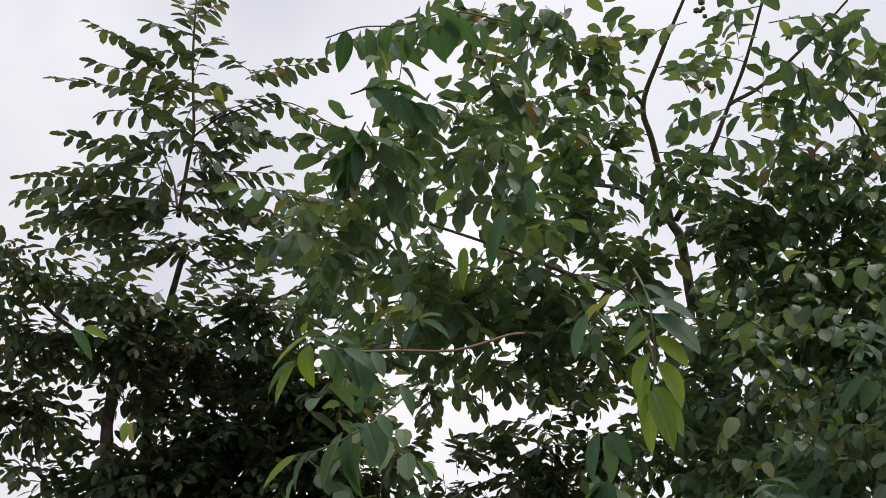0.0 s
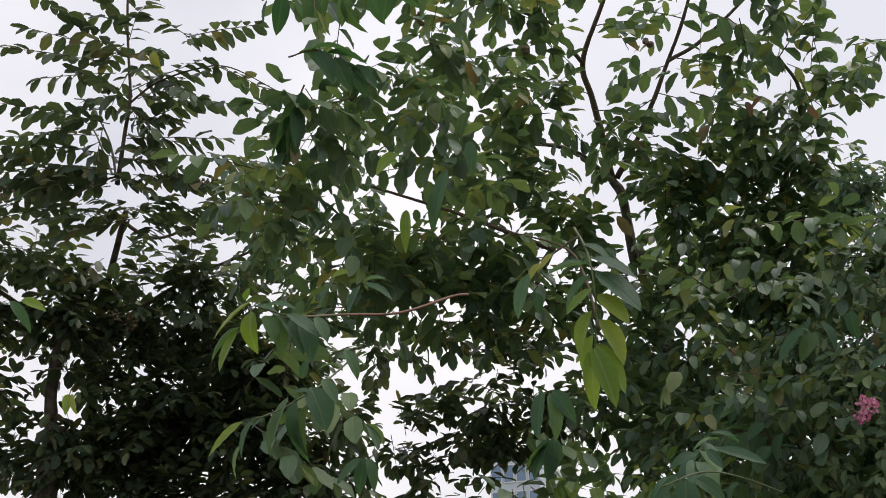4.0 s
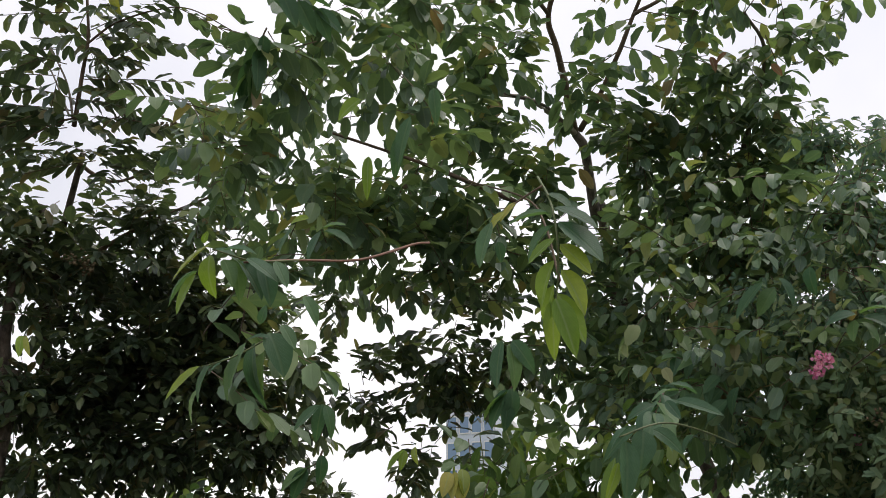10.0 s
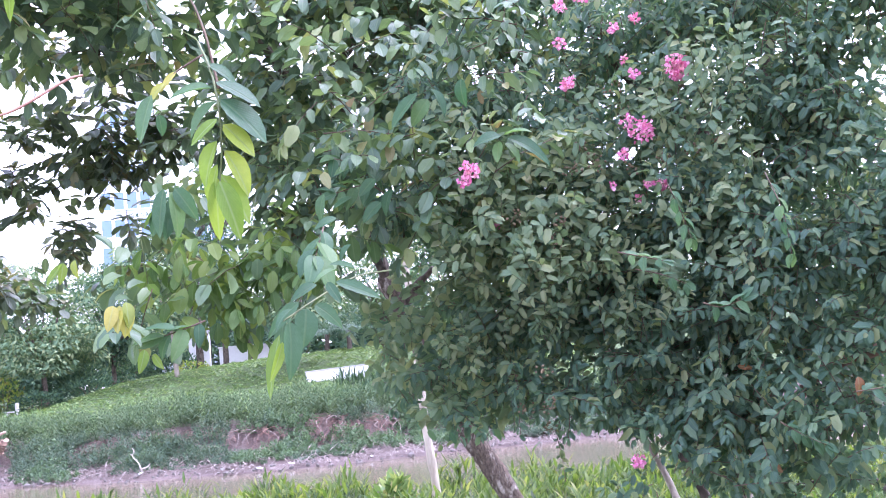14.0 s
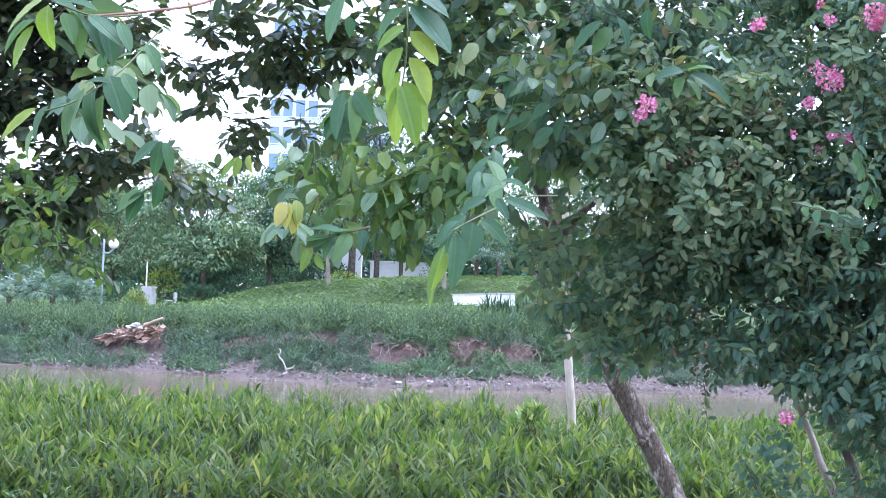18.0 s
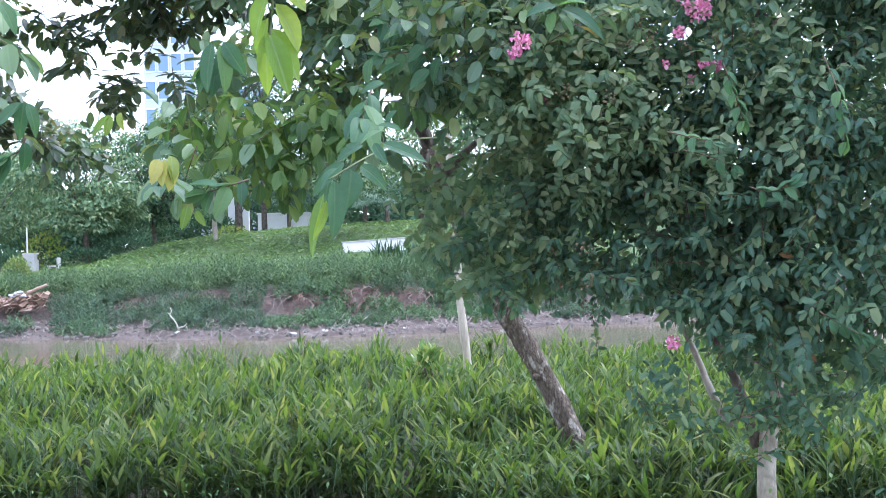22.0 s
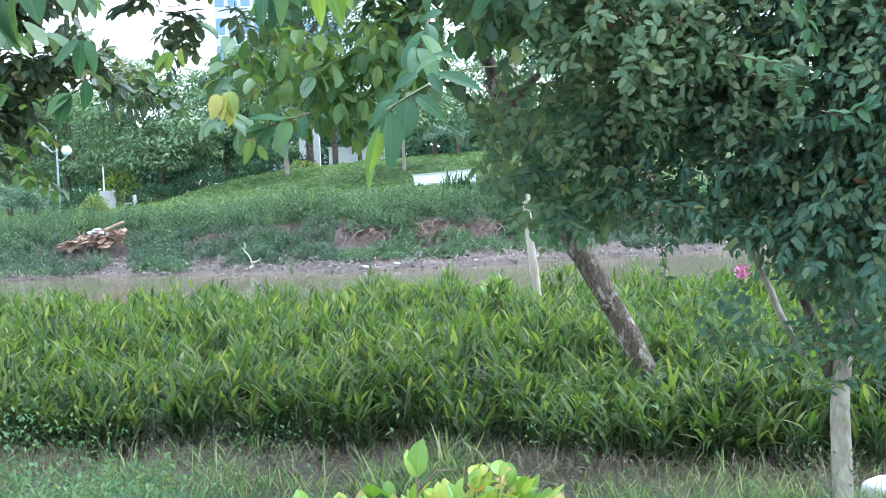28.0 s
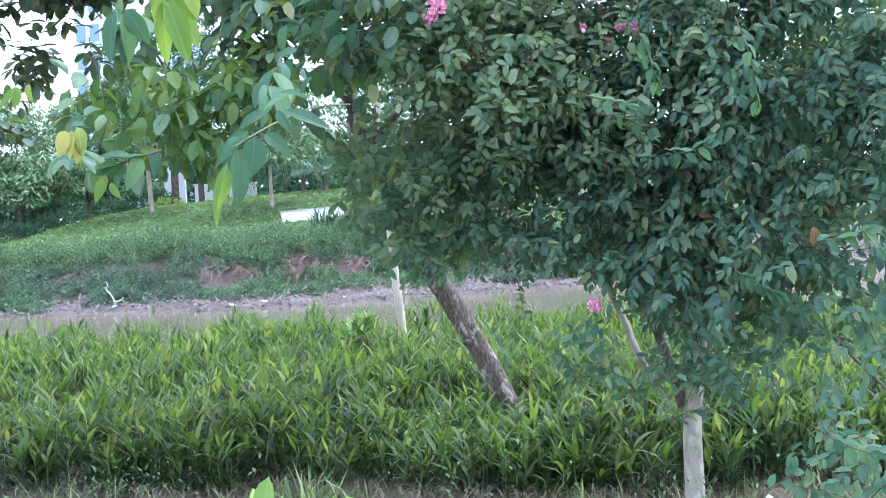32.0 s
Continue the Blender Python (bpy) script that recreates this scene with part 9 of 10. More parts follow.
# ---- golden shrub close to the camera ----
def golden_shrub():
    tree = thing("shrub", (-0.2, 2.75, 0.0), "golden-green shrub with yellow and orange leaf tips", "shrub")
    f = Foliage("round", 0.088, 0.62)
    rng = random.Random(8)
    for _ in range(250):
        a, k = rng.uniform(0, 6.28), rng.random() ** 0.5
        x, y = -0.215 + 0.46 * k * math.cos(a), 2.75 + 0.3 * k * math.sin(a)
        top = 1.01 - 0.12 * k * k + rng.uniform(-0.09, 0.03) + 0.06 * math.exp(-((x - 0.0) / 0.13) ** 2)
        p = Vector((x, y, top - 0.12))
        f.spray(p, (0.5 * k * math.cos(a), 0.5 * k * math.sin(a), 1.0), 0.10, 0.03, 0.0, -0.2, 0.003, rng.uniform(0.7, 1.05))
        f.twig([Vector((-0.2 + 0.06 * math.cos(a), 2.75 + 0.06 * math.sin(a), 0.0)), Vector((x, y, top * 0.5)), p], 0.006)
    f.leaf((-0.17, 2.52, 1.120), (0.1, 0.05, 1.0), (-0.5, -1.0, 0.2), 0.95)
    f.leaf((-0.17, 2.52, 1.120), (-0.25, 0.1, 1.0), (0.5, -1.0, 0.2), 0.75)
    f.twig([Vector((-0.2, 2.72, 0.5)), Vector((-0.17, 2.52, 1.120))], 0.006)
    f.twig([Vector((-0.17, 2.51, 1.090)), Vector((-0.13, 2.53, 1.130)), Vector((-0.09, 2.53, 1.130))], 0.004)
    f.grow(tree, GOLD, TWIG)


golden_shrub()


# ---- post, bag, debris ----
def post():
    ob = thing("stake", (0.28, 12.0, 0.0), "bare weathered wooden stake standing in the reeds", "stake")
    limb("pole", ob, ((0.34, 12.0, -0.1), (0.30, 12.0, 0.6), (0.24, 12.0, 1.3), (0.19, 12.0, 2.35), (0.15, 12.0, 3.1)), 0.046, 0.03, DEADWOOD, "", 12, 0.4, 10)
    limb("stub", ob, ((0.26, 11.98, 1.3), (0.22, 11.9, 1.42)), 0.02, 0.008, DEADWOOD)


post()


def plastic_bag():
    ob = thing("plastic_bag", (1.95, 6.3, 0.0), "white knotted plastic bag lying on grass", "bag")
    bm = bmesh.new()
    bmesh.ops.create_uvsphere(bm, u_segments=40, v_segments=22, radius=1.0)
    for v in bm.verts:
        a = math.atan2(v.co.y, v.co.x)
        crease = 0.06 * noise.noise((v.co.x * 2.2, v.co.y * 2.2, v.co.z * 2.2)) + 0.035 * math.sin(9 * a + 3 * v.co.z) * (0.3 + abs(v.co.x))
        pinch = 1.0 - 0.55 * max(0.0, v.co.x) ** 4
        v.co = Vector((v.co.x * 0.135, v.co.y * 0.10 * pinch, max(-0.045, v.co.z * 0.075 * pinch))) * (1 + crease)
    part("bag_body", bm, BAG, ob).location = (0, 0, 0.045)
    for k, (dy, dz) in enumerate(((0.03, 0.05), (-0.035, 0.03))):
        limb("tied_ear", ob, ((2.07, 6.3, 0.06), (2.10, 6.3 + dy * 0.5, 0.08 + dz * 0.4), (2.13, 6.3 + dy, 0.07 + dz)), 0.012, 0.026, BAG, "", 8, 0.6)
    for p in ob.children:
        p.data.polygons.foreach_set("use_smooth", np.ones(len(p.data.polygons), dtype=bool))


plastic_bag()


def debris_pile():
    ob = thing("debris_pile", (-11.85, 34.7, 0.05), "heap of rotting planks and palm litter on bank", "debris")
    rng = random.Random(3)
    for i in range(150):
        L, w = rng.uniform(0.14, 0.46), rng.uniform(0.04, 0.16)
        bm = bmesh.new()
        box(bm, (0, 0, 0), (L, w, 0.018), 0.004)
        for v in bm.verts:
            v.co.z += 0.12 * noise.noise((v.co.x * 3, i, 0))
            v.co.y *= 1 + 1.2 * noise.noise((v.co.x * 4, i, 3))
            v.co.x += 0.1 * noise.noise((v.co.y * 30, i, 6))
        x = rng.uniform(-1.0, 0.75)
        p = part("plank", bm, PALEWOOD if rng.random() < (0.7 if x < -0.3 else 0.42) else RUST, ob)
        top = lerp_table(x, (-1.0, -0.5, -0.1, 0.75), (0.10, 0.26, 0.42, 0.5))
        p.matrix_basis = pose(x, rng.gauss(0, 0.25), 0.05 + top * rng.random(), rng.uniform(-40, 60), rng.uniform(-45, 20), rng.uniform(-90, 90))
    for i in range(4):
        bm = bmesh.new()
        bmesh.ops.create_icosphere(bm, subdivisions=3, radius=0.12)
        for v in bm.verts:
            v.co *= 1 + 0.7 * noise.noise(v.co * 11 + Vector((i, 0, 0)))
            v.co.z *= 0.6
        p = part("rubbish_bag", bm, LITTER, ob, "pale crumpled plastic")
        p.location = (-0.08 + 0.1 * i, -0.3, 0.46 + 0.05 * (i % 3))
        p.scale = (0.8, 0.8, 0.7)
    limb("board", ob, ((-11.5, 34.4, 0.58), (-11.2, 34.4, 0.70), (-10.95, 34.4, 0.80)), 0.06, 0.04, PALEWOOD, "pale broken board", 5, 0.4)
    for k in range(3):
        limb("stick", ob, ((-12.2 + 0.05 * k, 34.5, 0.2), (-12.27 + 0.1 * k, 34.5, 0.42), (-12.34 + 0.16 * k, 34.5, 0.58 - 0.05 * k)), 0.02, 0.01, PALEWOOD, "", 5, 0.2, 3)


debris_pile()


def dead_branch():
    ob = thing("dead_branch", (-7.1, 31.6, -0.6), "bare pale branch stranded at the waterline", "branch")
    y = 31.9
    limb("stem", ob, ((-6.72, y, -0.45), (-6.82, y, -0.18), (-6.96, y, 0.0), (-6.92, y, 0.1), (-6.95, y, 0.2)), 0.02, 0.01, DRIFT)
    limb("fork", ob, ((-6.76, y, -0.34), (-6.6, y, -0.3), (-6.52, y, -0.22)), 0.022, 0.01, DRIFT)
    limb("twig", ob, ((-6.95, y, 0.02), (-7.03, y, 0.07)), 0.012, 0.006, DRIFT)


dead_branch()


def stones():
    rng = random.Random(12)
    ob = thing("shore_stones", (-2, 33, -0.5), "scattered stones and litter along the muddy shore", "stones", kind="stuff")
    bm = bmesh.new()
    for i in range(520):
        x = rng.uniform(-14, 9)
        y = shore(x) + rng.uniform(-0.1, 1.9) ** 1.0
        r = rng.uniform(0.025, 0.06) * (1.7 if rng.random() < 0.08 else 1.0)
        g = bmesh.ops.create_icosphere(bm, subdivisions=1, radius=r, matrix=Matrix.Translation((x + 2, y - 33, ground_z(x, y) + 0.5 + r * 0.2)))
        for v in g["verts"]:
            v.co += Vector((noise.noise(v.co * 7), noise.noise(v.co * 7 + Vector((3, 0, 0))), 0)) * r * 0.8
    tagged(part("stones", bm, STONE, ob), kind="stuff")
    for i in range(16):
        x = rng.uniform(-8, 8)
        y = shore(x) + rng.uniform(0.2, 1.8)
        bm = bmesh.new()
        box(bm, (0, 0, 0), (rng.uniform(0.08, 0.26), 0.1, 0.03), 0.01)
        p = part("litter", bm, LITTER, ob, "pale scrap of rubbish")
        p.matrix_basis = pose(x + 2, y - 33, ground_z(x, y) + 0.53, rng.uniform(-20, 20), rng.uniform(-20, 20), rng.uniform(0, 180))


stones()


# ---- far bank: lamp, walls, hedges, trees, buildings ----
def street_lamp():
    x, y = -17.85, 48.0
    z = ground_z(x, y)
    ob = thing("street_lamp", (x, y, z), "pale park lamp post with two white globes", "lamp")
    limb("post", ob, ((x, y, z), (x, y, z + 0.6), (x, y, 3.8)), 0.05, 0.038, LAMPPOLE, "", 12, 0)
    limb("post_cap", ob, ((x, y, 3.8), (x, y, 4.0)), 0.04, 0.015, LAMPPOLE, "", 10, 0)
    for s, h in ((-1, 3.72 - z), (1, 3.36 - z)):
        arm = limb("arm", ob, ((x, y, z + h - 0.35), (x + s * 0.2, y, z + h - 0.38), (x + s * 0.38, y, z + h - 0.22)), 0.03, 0.03, LAMPPOLE, "", 8, 0)
        bm = bmesh.new()
        bmesh.ops.create_uvsphere(bm, u_segments=24, v_segments=14, radius=0.2)
        g = part("globe", bm, GLOBE, ob, "white globe")
        g.location = (s * 0.4, 0, h)
        g.data.polygons.foreach_set("use_smooth", np.ones(len(g.data.polygons), dtype=bool))
        bm = bmesh.new()
        bmesh.ops.create_cone(bm, cap_ends=True, segments=12, radius1=0.05, radius2=0.08, depth=0.07, matrix=Matrix.Translation((s * 0.39, 0, h - 0.21)))
        part("holder", bm, LAMPPOLE, ob)


street_lamp()


def low_walls():
    ob = thing("low_wall", (-2.2, 45.0, 1.3), "low white wall ending in the grass slope", "wall")
    bm = bmesh.new()
    box(bm, (0, 0, 0.32), (2.3, 0.35, 0.5), 0.03)
    part("wall_body", bm, WHITE, ob)
    bm = bmesh.new()
    box(bm, (0, 0, 0.585), (2.36, 0.42, 0.05), 0.012)
    part("coping", bm, CONCRETE, ob)
    ob.rotation_euler.y = radians(-3)
    ob = thing("pavilion", (-9.5, 62.5, 2.2), "white park pavilion with columns and a low wall", "building")
    bm = bmesh.new()
    box(bm, (2.05, 0, 0.55), (3.1, 0.3, 1.2), 0.03)
    part("parapet", bm, WHITE, ob)
    bm = bmesh.new()
    box(bm, (2.05, 0, 1.2), (3.2, 0.4, 0.1), 0.02)
    part("coping", bm, WHITE, ob)
    for x in (-0.2, -0.85):
        bm = bmesh.new()
        box(bm, (x, 0.3, 1.0), (0.4, 0.4, 2.6), 0.03)
        part("column", bm, WHITE, ob)
    bm = bmesh.new()
    box(bm, (-1.9, 0.1, 0.1), (1.9, 0.3, 0.9), 0.02)
    part("side_wall", bm, FACADE, ob)
    z = ground_z(-16.3, 49.2)
    ob = thing("plinth", (-16.3, 49.2, z), "pale stepped concrete plinth in the park", "plinth")
    for name, w, h, z0 in (("base", 0.52, 0.5, 0.0), ("step", 0.42, 0.2, 0.5), ("cap", 0.56, 0.07, 0.7)):
        bm = bmesh.new()
        box(bm, (0, 0, z0 + h / 2), (w, 0.5, h), 0.015)
        part(name, bm, CONCRETE, ob)
    x, y = -16.85, 50.5
    z = ground_z(x, y)
    ob = thing("white_post", (x, y, z), "slender white post beside the plinth", "post")
    limb("shaft", ob, ((x, y, z), (x, y, z + 1.7)), 0.032, 0.028, WHITE, "", 8, 0)
    limb("tip", ob, ((x, y, z + 1.7), (x, y, z + 1.78)), 0.034, 0.012, WHITE, "", 8, 0, 2)
    x, y = -15.15, 48.5
    z = ground_z(x, y)
    ob = thing("park_seat", (x, y, z), "small white park seat on the lawn", "seat")
    for name, c, d in (("seat", (0, 0, 0.20), (0.44, 0.36, 0.05)), ("backrest", (0.2, 0, 0.38), (0.06, 0.36, 0.32)), ("leg", (-0.17, 0, 0.0875), (0.05, 0.3, 0.175)), ("leg", (0.17, 0, 0.0875), (0.05, 0.3, 0.175))):
        bm = bmesh.new()
        box(bm, c, d, 0.012)
        part(name, bm, CONCRETE, ob)


low_walls()


def far_tree(x, y, height, crown_r, trunk_h, leaves, mat, seed, bark=BARK, r=0.13, size=0.2, group="", label="", lean=0.0, flat=0.75):
    z = ground_z(x, y)
    tree = thing("tree", (x, y, z), label or "leafy park tree on the far bank", "tree", group)
    rng = random.Random(seed)
    top = Vector((x + lean, y, z + trunk_h))
    limb("trunk", tree, ((x, y, z - 0.1), (x + lean * 0.4, y, z + trunk_h * 0.5), top), r, r * 0.7, bark, "", 8, 0.2)
    P, D, N, L = [], [], [], []
    tips = []
    for i in range(7):
        a = 6.283 * i / 7 + rng.uniform(-0.3, 0.3)
        tip = top + Vector((math.cos(a) * crown_r * rng.uniform(0.4, 0.8), math.sin(a) * crown_r * rng.uniform(0.4, 0.8), (height - trunk_h) * rng.uniform(0.25, 0.8)))
        limb("limb", tree, (top - Vector((0, 0, 0.2)), top.lerp(tip, 0.5) + Vector((0, 0, 0.2)), tip), r * 0.45, r * 0.12, bark, "", 5, 0.1, 3)
        tips.append(tip)
    blobs = []
    for i in range(46):
        a, k = rng.uniform(0, 6.283), rng.random() ** 0.6
        zz = rng.random()
        wide = math.sin(math.pi * (0.12 + 0.8 * zz)) ** 0.6
        blobs.append((Vector((top.x + math.cos(a) * k * crown_r * wide, y + math.sin(a) * k * crown_r * wide, z + trunk_h * 0.85 + zz * (height - trunk_h * 0.85))), crown_r * rng.uniform(0.24, 0.46)))
    for _ in range(int(leaves * (3.2 if -24 < x < -2 and y < 63 else 1.6))):
        c, br = rng.choice(blobs)
        u = Vector([rng.gauss(0, 1) for _ in range(3)]).normalized()
        q = c + Vector((u.x, u.y, u.z * flat * 0.5)) * br * rng.random() ** 0.4
        P.append(q - tree.location)
        D.append(Vector((u.x, u.y, 0)) + Vector((rng.gauss(0, 0.4), rng.gauss(0, 0.4), -0.45 + rng.gauss(0, 0.25))))
        N.append((rng.gauss(0, 0.5) + u.x * 0.4, rng.gauss(0, 0.5) + u.y * 0.4, 1))
        L.append(size * 1.1 * rng.uniform(0.6, 1.3))
    L = np.array(L)
    tagged(part("crown", leaves_mesh("crown", P, D, N, L, L * 0.46, "sliver"), mat, tree), kind="stuff")
    return tree


def far_woods():
    """A continuous belt of trees far behind the park."""
    rng = np.random.default_rng(88)
    P, D, N, L = [], [], [], []
    for _ in range(21000):
        x = rng.uniform(-62, 34)
        y = 96 + rng.uniform(0, 6)
        top = 7.0 + 1.6 * noise.noise((x * 0.16, 0, 4)) + 1.0 * noise.noise((x * 0.6, y, 4))
        z = 1.5 + (top - 1.5) * rng.random() ** 0.7
        P.append((x, y, z))
        D.append((rng.normal(), rng.normal(-0.4, 0.7), rng.normal(-0.2, 0.5)))
        N.append((rng.normal(0, 0.5), rng.normal(-0.4, 0.5), 1.0))
        L.append(rng.uniform(0.55, 1.1))
    L = np.array(L)
    ob = new("far_woods", leaves_mesh("far_woods", P, D, N, L, L * 0.65, "sliver"))
    ob.data.materials.append(FARDARK)
    tagged(ob, "distant belt of dense trees behind the park", "woods", kind="stuff")


far_woods()
PARK = "park trees on the far bank"
far_tree(-14.9, 52.5, 5.9, 3.0, 1.9, 3600, FARLEAF, 31, group=PARK, lean=-0.2, label="broad feathery-leaved park tree on grass")
far_tree(-8.95, 50.0, 5.8, 2.2, 2.6, 2000, FARLEAF, 32, SMOOTH, 0.11, group=PARK, label="slim pale-trunked young tree on the slope", lean=-0.15)
far_tree(-9.35, 58.5, 9.0, 2.4, 6.4, 700, FARDARK, 33, group=PARK, r=0.2, label="dark-trunked park tree before the pavilion")
far_tree(-8.2, 59.0, 9.2, 2.6, 6.4, 700, FARDARK, 34, group=PARK, r=0.15, label="dark-trunked park tree before the pavilion")
far_tree(-3.95, 48.0, 5.2, 2.2, 2.2, 1800, FARLEAF, 35, SMOOTH, 0.08, group=PARK, label="slim pale-trunked young tree on the slope")
far_tree(-20.0, 55.0, 5.2, 2.5, 1.8, 2000, FARLEAF, 36, group=PARK)
far_tree(-23.5, 58.0, 5.0, 2.8, 1.6, 2000, FARLEAF, 37, group=PARK)
far_tree(-13.2, 57.5, 6.2, 2.6, 1.8, 2200, FARDARK, 38, group=PARK)
far_tree(-17.5, 61.0, 6.0, 3.2, 1.5, 2400, FARDARK, 39, group=PARK)
far_tree(-13.5, 64.0, 6.0, 3.2, 1.5, 2400, FARLEAF, 40, group=PARK)
far_tree(-22.0, 66.0, 6.4, 3.6, 1.4, 2400, FARDARK, 41, group=PARK)
far_tree(-27.0, 66.0, 6.5, 3.6, 1.4, 2200, FARLEAF, 42, group=PARK)
far_tree(-5.0, 60.0, 6.5, 3.0, 1.6, 2200, FARDARK, 43, group=PARK)
far_tree(-0.5, 56.0, 6.0, 3.0, 1.4, 2400, FARLEAF, 44, group=PARK)
far_tree(3.0, 54.0, 6.0, 3.0, 1.4, 2400, FARLEAF, 45, group=PARK)
far_tree(7.0, 56.0, 6.5, 3.4, 1.4, 2400, FARDARK, 46, group=PARK)
far_tree(12.0, 56.0, 6.5, 3.4, 1.4, 2200, FARLEAF, 47, group=PARK)
far_tree(17.0, 56.0, 7.0, 3.6, 1.4, 2200, FARDARK, 48, group=PARK)
far_tree(-32.0, 62.0, 6.5, 3.6, 1.4, 2000, FARDARK, 49, group=PARK)
far_tree(-9.0, 70.0, 8.5, 4.0, 1.8, 2600, FARDARK, 50, group=PARK)
far_tree(-17.0, 76.0, 8.0, 4.2, 1.8, 2400, FARLEAF, 51, group=PARK)
far_tree(-26.0, 78.0, 7.5, 4.2, 1.8, 2400, FARLEAF, 52, group=PARK)
far_tree(-34.0, 78.0, 7.5, 4.2, 1.8, 2200, FARDARK, 53, group=PARK)
far_tree(0.0, 70.0, 8.0, 4.2, 1.8, 2400, FARDARK, 54, group=PARK)
far_tree(23.0, 60.0, 7.5, 3.8, 1.4, 2000, FARLEAF, 55, group=PARK)


def bush(x, y, rx, rz, mat, count, seed, size=0.12, label="rounded clipped park bush", z0=None):
    z = ground_z(x, y) if z0 is None else z0
    ob = thing("bush", (x, y, z), label, "bush", "bushes in the park")
    rng = random.Random(seed)
    P, D, N, L = [], [], [], []
    for _ in range(count):
        u = Vector([rng.gauss(0, 1) for _ in range(3)]).normalized()
        u.z = abs(u.z)
        k = rng.uniform(0.7, 1.05) * (1 + 0.25 * noise.noise(u * 3 + Vector((seed, 0, 0))))
        P.append((u.x * rx * k, u.y * rx * 0.7 * k, u.z * rz * k))
        D.append(u + Vector((rng.gauss(0, 0.5), rng.gauss(0, 0.5), 0.3)))
        N.append((rng.gauss(0, 0.6), rng.gauss(0, 0.6), 1))
        L.append(size * rng.uniform(0.6, 1.3))
    L = np.array(L)
    for i in range(3):
        limb("stem", ob, ((x + 0.05 * i, y, z - 0.05), (x + rx * 0.3 * (i - 1), y, z + rz * 0.6)), 0.02, 0.01, TWIG, "", 5, 0, 2)
    tagged(part("leaves", leaves_mesh("leaves", P, D, N, L, L * 0.52, "sliver"), mat, ob), kind="stuff")


bush(-15.0, 43.8, 0.55, 0.9, LAWN, 3200, 61, 0.075, "round yellow-green clipped bush on the grass")
bush(-14.6, 50.5, 1.2, 0.75, FARDARK, 1500, 62)
bush(-12.9, 51.5, 1.3, 0.75, FARDARK, 1500, 63)
bush(-16.6, 52.0, 1.0, 1.7, GOLD, 900, 64, 0.14, "tall golden-leaved park bush")
bush(-9.4, 56.5, 0.9, 0.5, GOLD, 400, 65, 0.12, "low golden-leaved park bush")
bush(-16.8, 47.6, 0.9, 1.05, FARDARK, 1500, 66, 0.12, "dark rounded shrub beside the park lamp")
bush(-20.5, 52.0, 1.2, 1.0, FARDARK, 600, 67)
bush(-11.0, 60.0, 1.6, 1.3, FARDARK, 700, 68)
bush(-4.5, 58.0, 1.5, 1.3, FARDARK, 700, 69)
bush(-36.0, 66.0, 2.4, 4.2, FARDARK, 1200, 80, 0.24, "dark overgrown shrub behind the park lawn")
bush(-32.8, 67.5, 2.4, 4.7, FARDARK, 1200, 81, 0.24, "dark overgrown shrub behind the park lawn")
bush(-29.6, 69.0, 2.4, 5.2, FARDARK, 1200, 82, 0.24, "dark overgrown shrub behind the park lawn")
bush(-26.4, 66.0, 2.4, 5.7, FARDARK, 1200, 83, 0.24, "dark overgrown shrub behind the park lawn")
bush(-23.2, 67.5, 2.4, 4.2, FARDARK, 1200, 84, 0.24, "dark overgrown shrub behind the park lawn")
bush(-20.0, 69.0, 2.4, 4.7, FARDARK, 1200, 85, 0.24, "dark overgrown shrub behind the park lawn")
bush(-16.8, 66.0, 2.4, 5.2, FARDARK, 1200, 86, 0.24, "dark overgrown shrub behind the park lawn")
bush(-13.6, 67.5, 2.4, 5.7, FARDARK, 1200, 87, 0.24, "dark overgrown shrub behind the park lawn")
bush(-10.4, 69.0, 2.4, 4.2, FARDARK, 1200, 88, 0.24, "dark overgrown shrub behind the park lawn")
bush(-7.2, 66.0, 2.4, 4.7, FARDARK, 1200, 89, 0.24, "dark overgrown shrub behind the park lawn")
bush(-4.0, 67.5, 2.4, 5.2, FARDARK, 1200, 90, 0.24, "dark overgrown shrub behind the park lawn")
bush(-0.8, 69.0, 2.4, 5.7, FARDARK, 1200, 91, 0.24, "dark overgrown shrub behind the park lawn")
bush(2.4, 66.0, 2.4, 4.2, FARDARK, 1200, 92, 0.24, "dark overgrown shrub behind the park lawn")
bush(5.6, 67.5, 2.4, 4.7, FARDARK, 1200, 93, 0.24, "dark overgrown shrub behind the park lawn")
bush(8.8, 69.0, 2.4, 5.2, FARDARK, 1200, 94, 0.24, "dark overgrown shrub behind the park lawn")
bush(12.0, 66.0, 2.4, 5.7, FARDARK, 1200, 95, 0.24, "dark overgrown shrub behind the park lawn")
bush(15.2, 67.5, 2.4, 4.2, FARDARK, 1200, 96, 0.24, "dark overgrown shrub behind the park lawn")
bush(18.4, 69.0, 2.4, 4.7, FARDARK, 1200, 97, 0.24, "dark overgrown shrub behind the park lawn")
bush(21.6, 66.0, 2.4, 5.2, FARDARK, 1200, 98, 0.24, "dark overgrown shrub behind the park lawn")
bush(24.8, 67.5, 2.4, 5.7, FARDARK, 1200, 99, 0.24, "dark overgrown shrub behind the park lawn")
bush(-0.6, 37.6, 1.3, 0.7, FARDARK, 1500, 101, 0.11, "dark trailing vines on the river bank")
bush(0.9, 38.6, 1.6, 0.9, FARDARK, 1800, 102, 0.11, "dark trailing vines on the river bank")
bush(-2.2, 38.4, 0.9, 0.5, HERB, 1000, 103, 0.1, "clump of light weeds on the river bank")
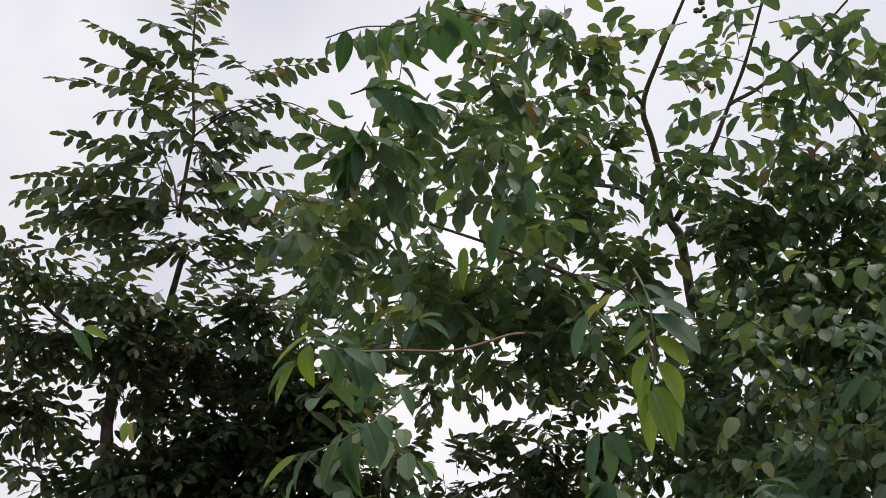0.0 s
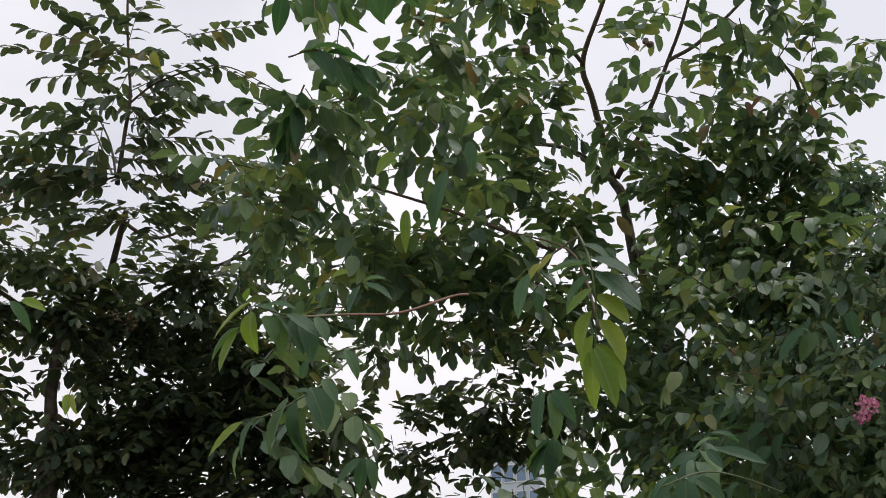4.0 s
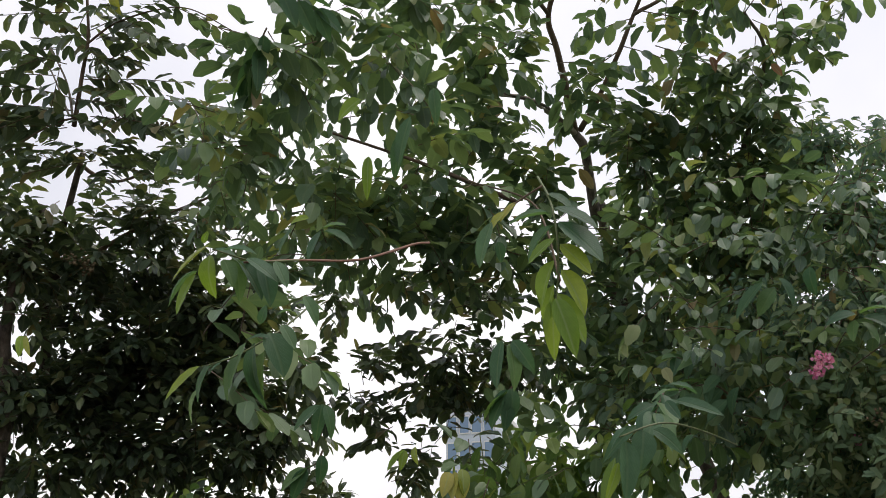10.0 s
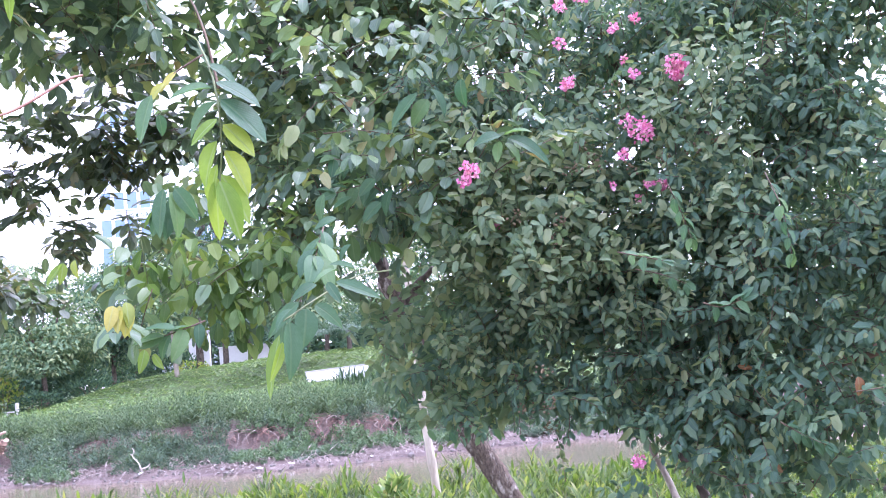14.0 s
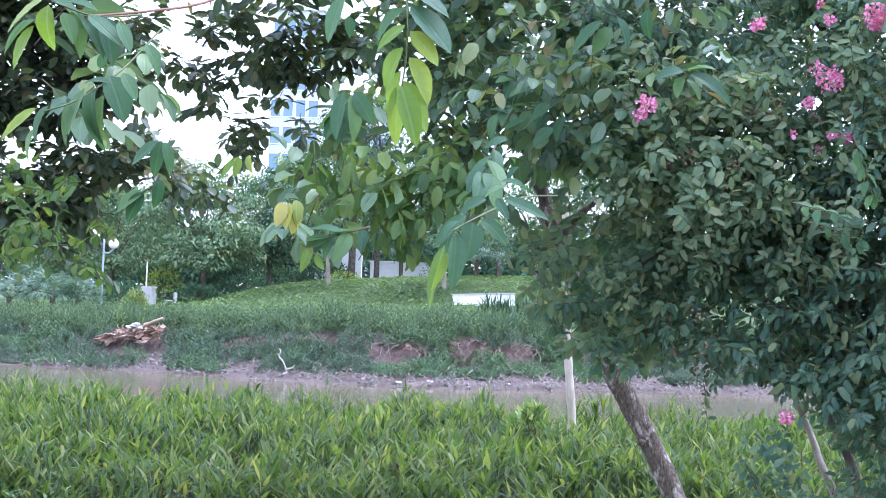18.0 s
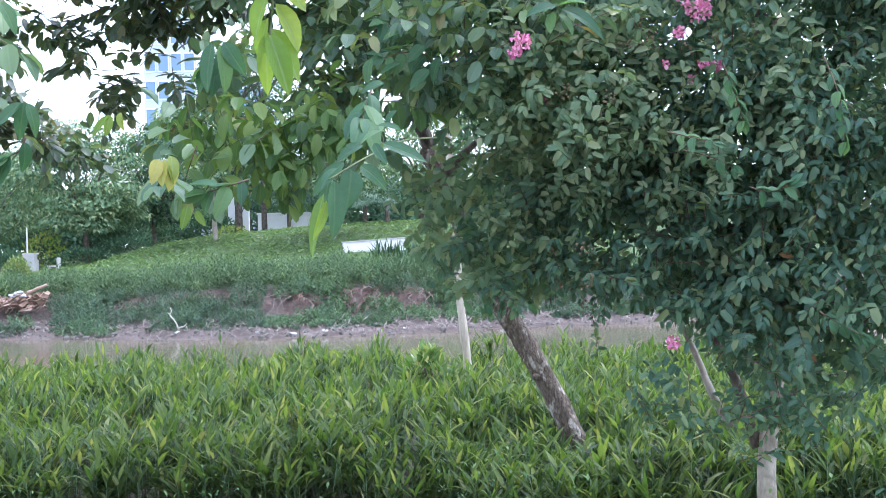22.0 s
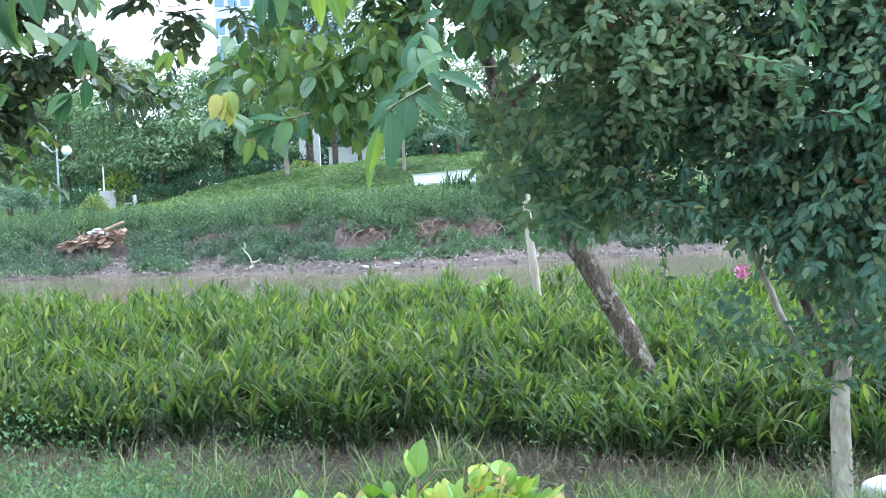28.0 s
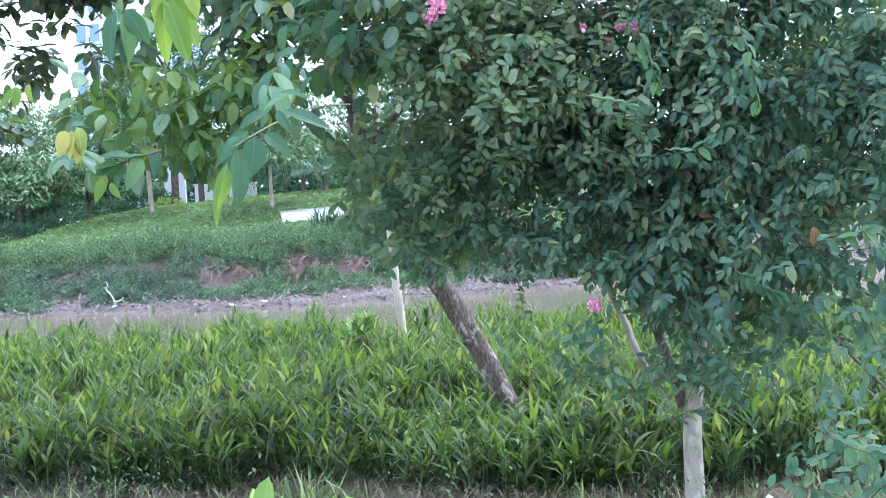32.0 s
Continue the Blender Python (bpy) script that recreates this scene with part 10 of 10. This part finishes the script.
bush(-0.12, 12.26, 0.22, 0.4, LAWN, 220, 104, 0.12, "bright yellow-green weed tuft among the reeds", 0.25)


for i, x in enumerate((-25.0, -22.6, -20.2, -17.8, -15.4, -13.0, -10.9)):
    bush(x, 60.0 + 0.6 * (i % 3), 1.6, 1.9 if x < -13.5 else 1.3, FARDARK, 1500, 110 + i, 0.17, "dark clipped hedge bush behind the park lawn")


def strap_plant(x, y, seed):
    z = ground_z(x, y)
    ob = thing("strap_leaf_plant", (x, y, z), "dark strap-leaved plant before the low white wall", "plant", "strap-leaved plants on the slope")
    rng = np.random.default_rng(seed)
    n = 42
    a, e = rng.uniform(0, 6.283, n), rng.uniform(0.6, 1.5, n)
    D = np.stack((np.cos(a) * np.cos(e), np.sin(a) * np.cos(e), np.sin(e)), axis=1)
    P = np.stack((rng.normal(0, 0.1, n), rng.normal(0, 0.1, n), rng.uniform(-0.03, 0.08, n)), axis=1)
    L = rng.uniform(0.55, 1.05, n)
    tagged(part("leaves", leaves_mesh("leaves", P, D, D * (-1, -1, 0) + (0, 0, 1), L, L * 0.1, "blade"), STRAP, ob), kind="stuff")


for i in range(13):
    strap_plant(-2.1 + 0.28 * i, 41.6 + 0.35 * (i * 7 % 4), 130 + i)


def fan_palm(x, y, h, seed, leaves=16, reach=0.8, size=0.62):
    z = ground_z(x, y)
    ob = thing("fan_palm", (x, y, z), "low fan palm with splayed grey-green leaves", "palm", "palms in the park")
    rng = random.Random(seed)
    limb("trunk", ob, ((x, y, z - 0.1), (x, y, z + h)), 0.12, 0.1, BARK, "", 8, 0.2)
    for i in range(leaves):
        a, e = 2.4 * i + rng.uniform(-0.3, 0.3), rng.uniform(-0.1, 1.3)
        d = Vector((math.cos(a) * math.cos(e), math.sin(a) * math.cos(e), math.sin(e)))
        side = d.cross(Vector((0, 0, 1))).normalized()
        hub = Vector((0, 0, h)) + d * reach * rng.uniform(0.7, 1.1)
        limb("stalk", ob, (Vector((x, y, z + h)), Vector((x, y, z)) + hub), 0.014, 0.01, PALM, "", 4, 0, 2)
        P, D, N, L = [], [], [], []
        for k in range(21):
            b = (k - 10) * 0.19
            P.append(hub), D.append(d * math.cos(b) + side * math.sin(b) + Vector((0, 0, -0.22))), N.append(side.cross(d)), L.append(size * (1 - 0.25 * abs(b) / 1.9))
        L = np.array(L)
        part("fan", leaves_mesh("fan", P, D, N, L, L * 0.085, "lance_far"), PALM, ob)


def palm(x, y, h, seed, fronds=16, length=1.6):
    z = ground_z(x, y)
    ob = thing("palm_shrub", (x, y, z), "low park palm with arching feathered fronds", "palm", "palms in the park")
    rng = random.Random(seed)
    limb("trunk", ob, ((x, y, z - 0.1), (x, y, z + h)), 0.12, 0.1, BARK, "", 8, 0.2)
    for i in range(fronds):
        a, e = rng.uniform(0, 6.283), rng.uniform(0.2, 1.3)
        d = Vector((math.cos(a) * math.cos(e), math.sin(a) * math.cos(e), math.sin(e)))
        P, D, N, L = [], [], [], []
        q = Vector((0, 0, h))
        for k in range(14):
            d = (d + Vector((0, 0, -0.07))).normalized()
            q = q + d * length / 14
            s = d.cross(Vector((0, 0, 1))).normalized()
            for w in (-1, 1):
                P.append(q.copy()), D.append(s * w + d * 0.7 + Vector((0, 0, -0.25))), N.append((0, 0, 1)), L.append(0.42 * math.sin(math.pi * (0.15 + 0.8 * k / 14)))
        L = np.array(L)
        part("frond", leaves_mesh("frond", P, D, N, L, L * 0.2, "blade"), PALM, ob)


fan_palm(-18.9, 45.6, 0.55, 71, 20)
fan_palm(-18.0, 45.9, 0.35, 77, 18)
fan_palm(-19.9, 46.4, 0.8, 78, 20)
fan_palm(-20.9, 46.2, 0.4, 79, 18)
palm(-7.0, 59.0, 1.4, 72)
palm(-2.0, 52.5, 0.9, 73)
palm(-3.0, 53.5, 0.8, 74)


def office_tower(x0, x1, y, z1, name, label, floors, bays, depth=18):
    ob = thing(name, ((x0 + x1) / 2, y + depth / 2, 0), label, "building")
    w = x1 - x0
    bm = bmesh.new()
    box(bm, (0, 0, z1 / 2 + 1), (w, depth, z1 - 2), 0.05)
    part("wall", bm, FACADE, ob)
    bm = bmesh.new()
    box(bm, (0, 0, z1 + 0.35), (w + 0.6, depth + 0.6, 0.7), 0.05)
    part("roof", bm, WHITE, ob)
    fh = (z1 - 3) / floors
    glass, frame_me = bpy.data.meshes.new("pane"), bpy.data.meshes.new("window")
    bw = w / bays
    bm = bmesh.new()
    box(bm, (0, 0, 0), (bw * 0.74, 0.06, fh * 0.62))
    bm.to_mesh(glass), bm.free()
    bm = bmesh.new()
    for s in (-1, 1):
        box(bm, (s * bw * 0.39, 0, 0), (bw * 0.05, 0.16, fh * 0.7))
        box(bm, (0, 0, s * fh * 0.33), (bw * 0.74, 0.16, fh * 0.05))
    bm.to_mesh(frame_me), bm.free()
    for i in range(floors):
        if fh * i < 8:
            continue
        for j in range(bays):
            wdw = part("window", frame_me, WHITE, ob)
            wdw.location = (-w / 2 + bw * (j + 0.5), -depth / 2 - 0.04, 2.5 + fh * (i + 0.5))
            pane = part("pane", glass, GLASS, wdw)


office_tower(-35.2, -28.8, 150, 37.0, "office_tower", "pale blue and white high office tower", 10, 4)
office_tower(-17.6, -14.6, 110, 17.0, "low_block", "small pale blue block behind the trees", 5, 2, 10)
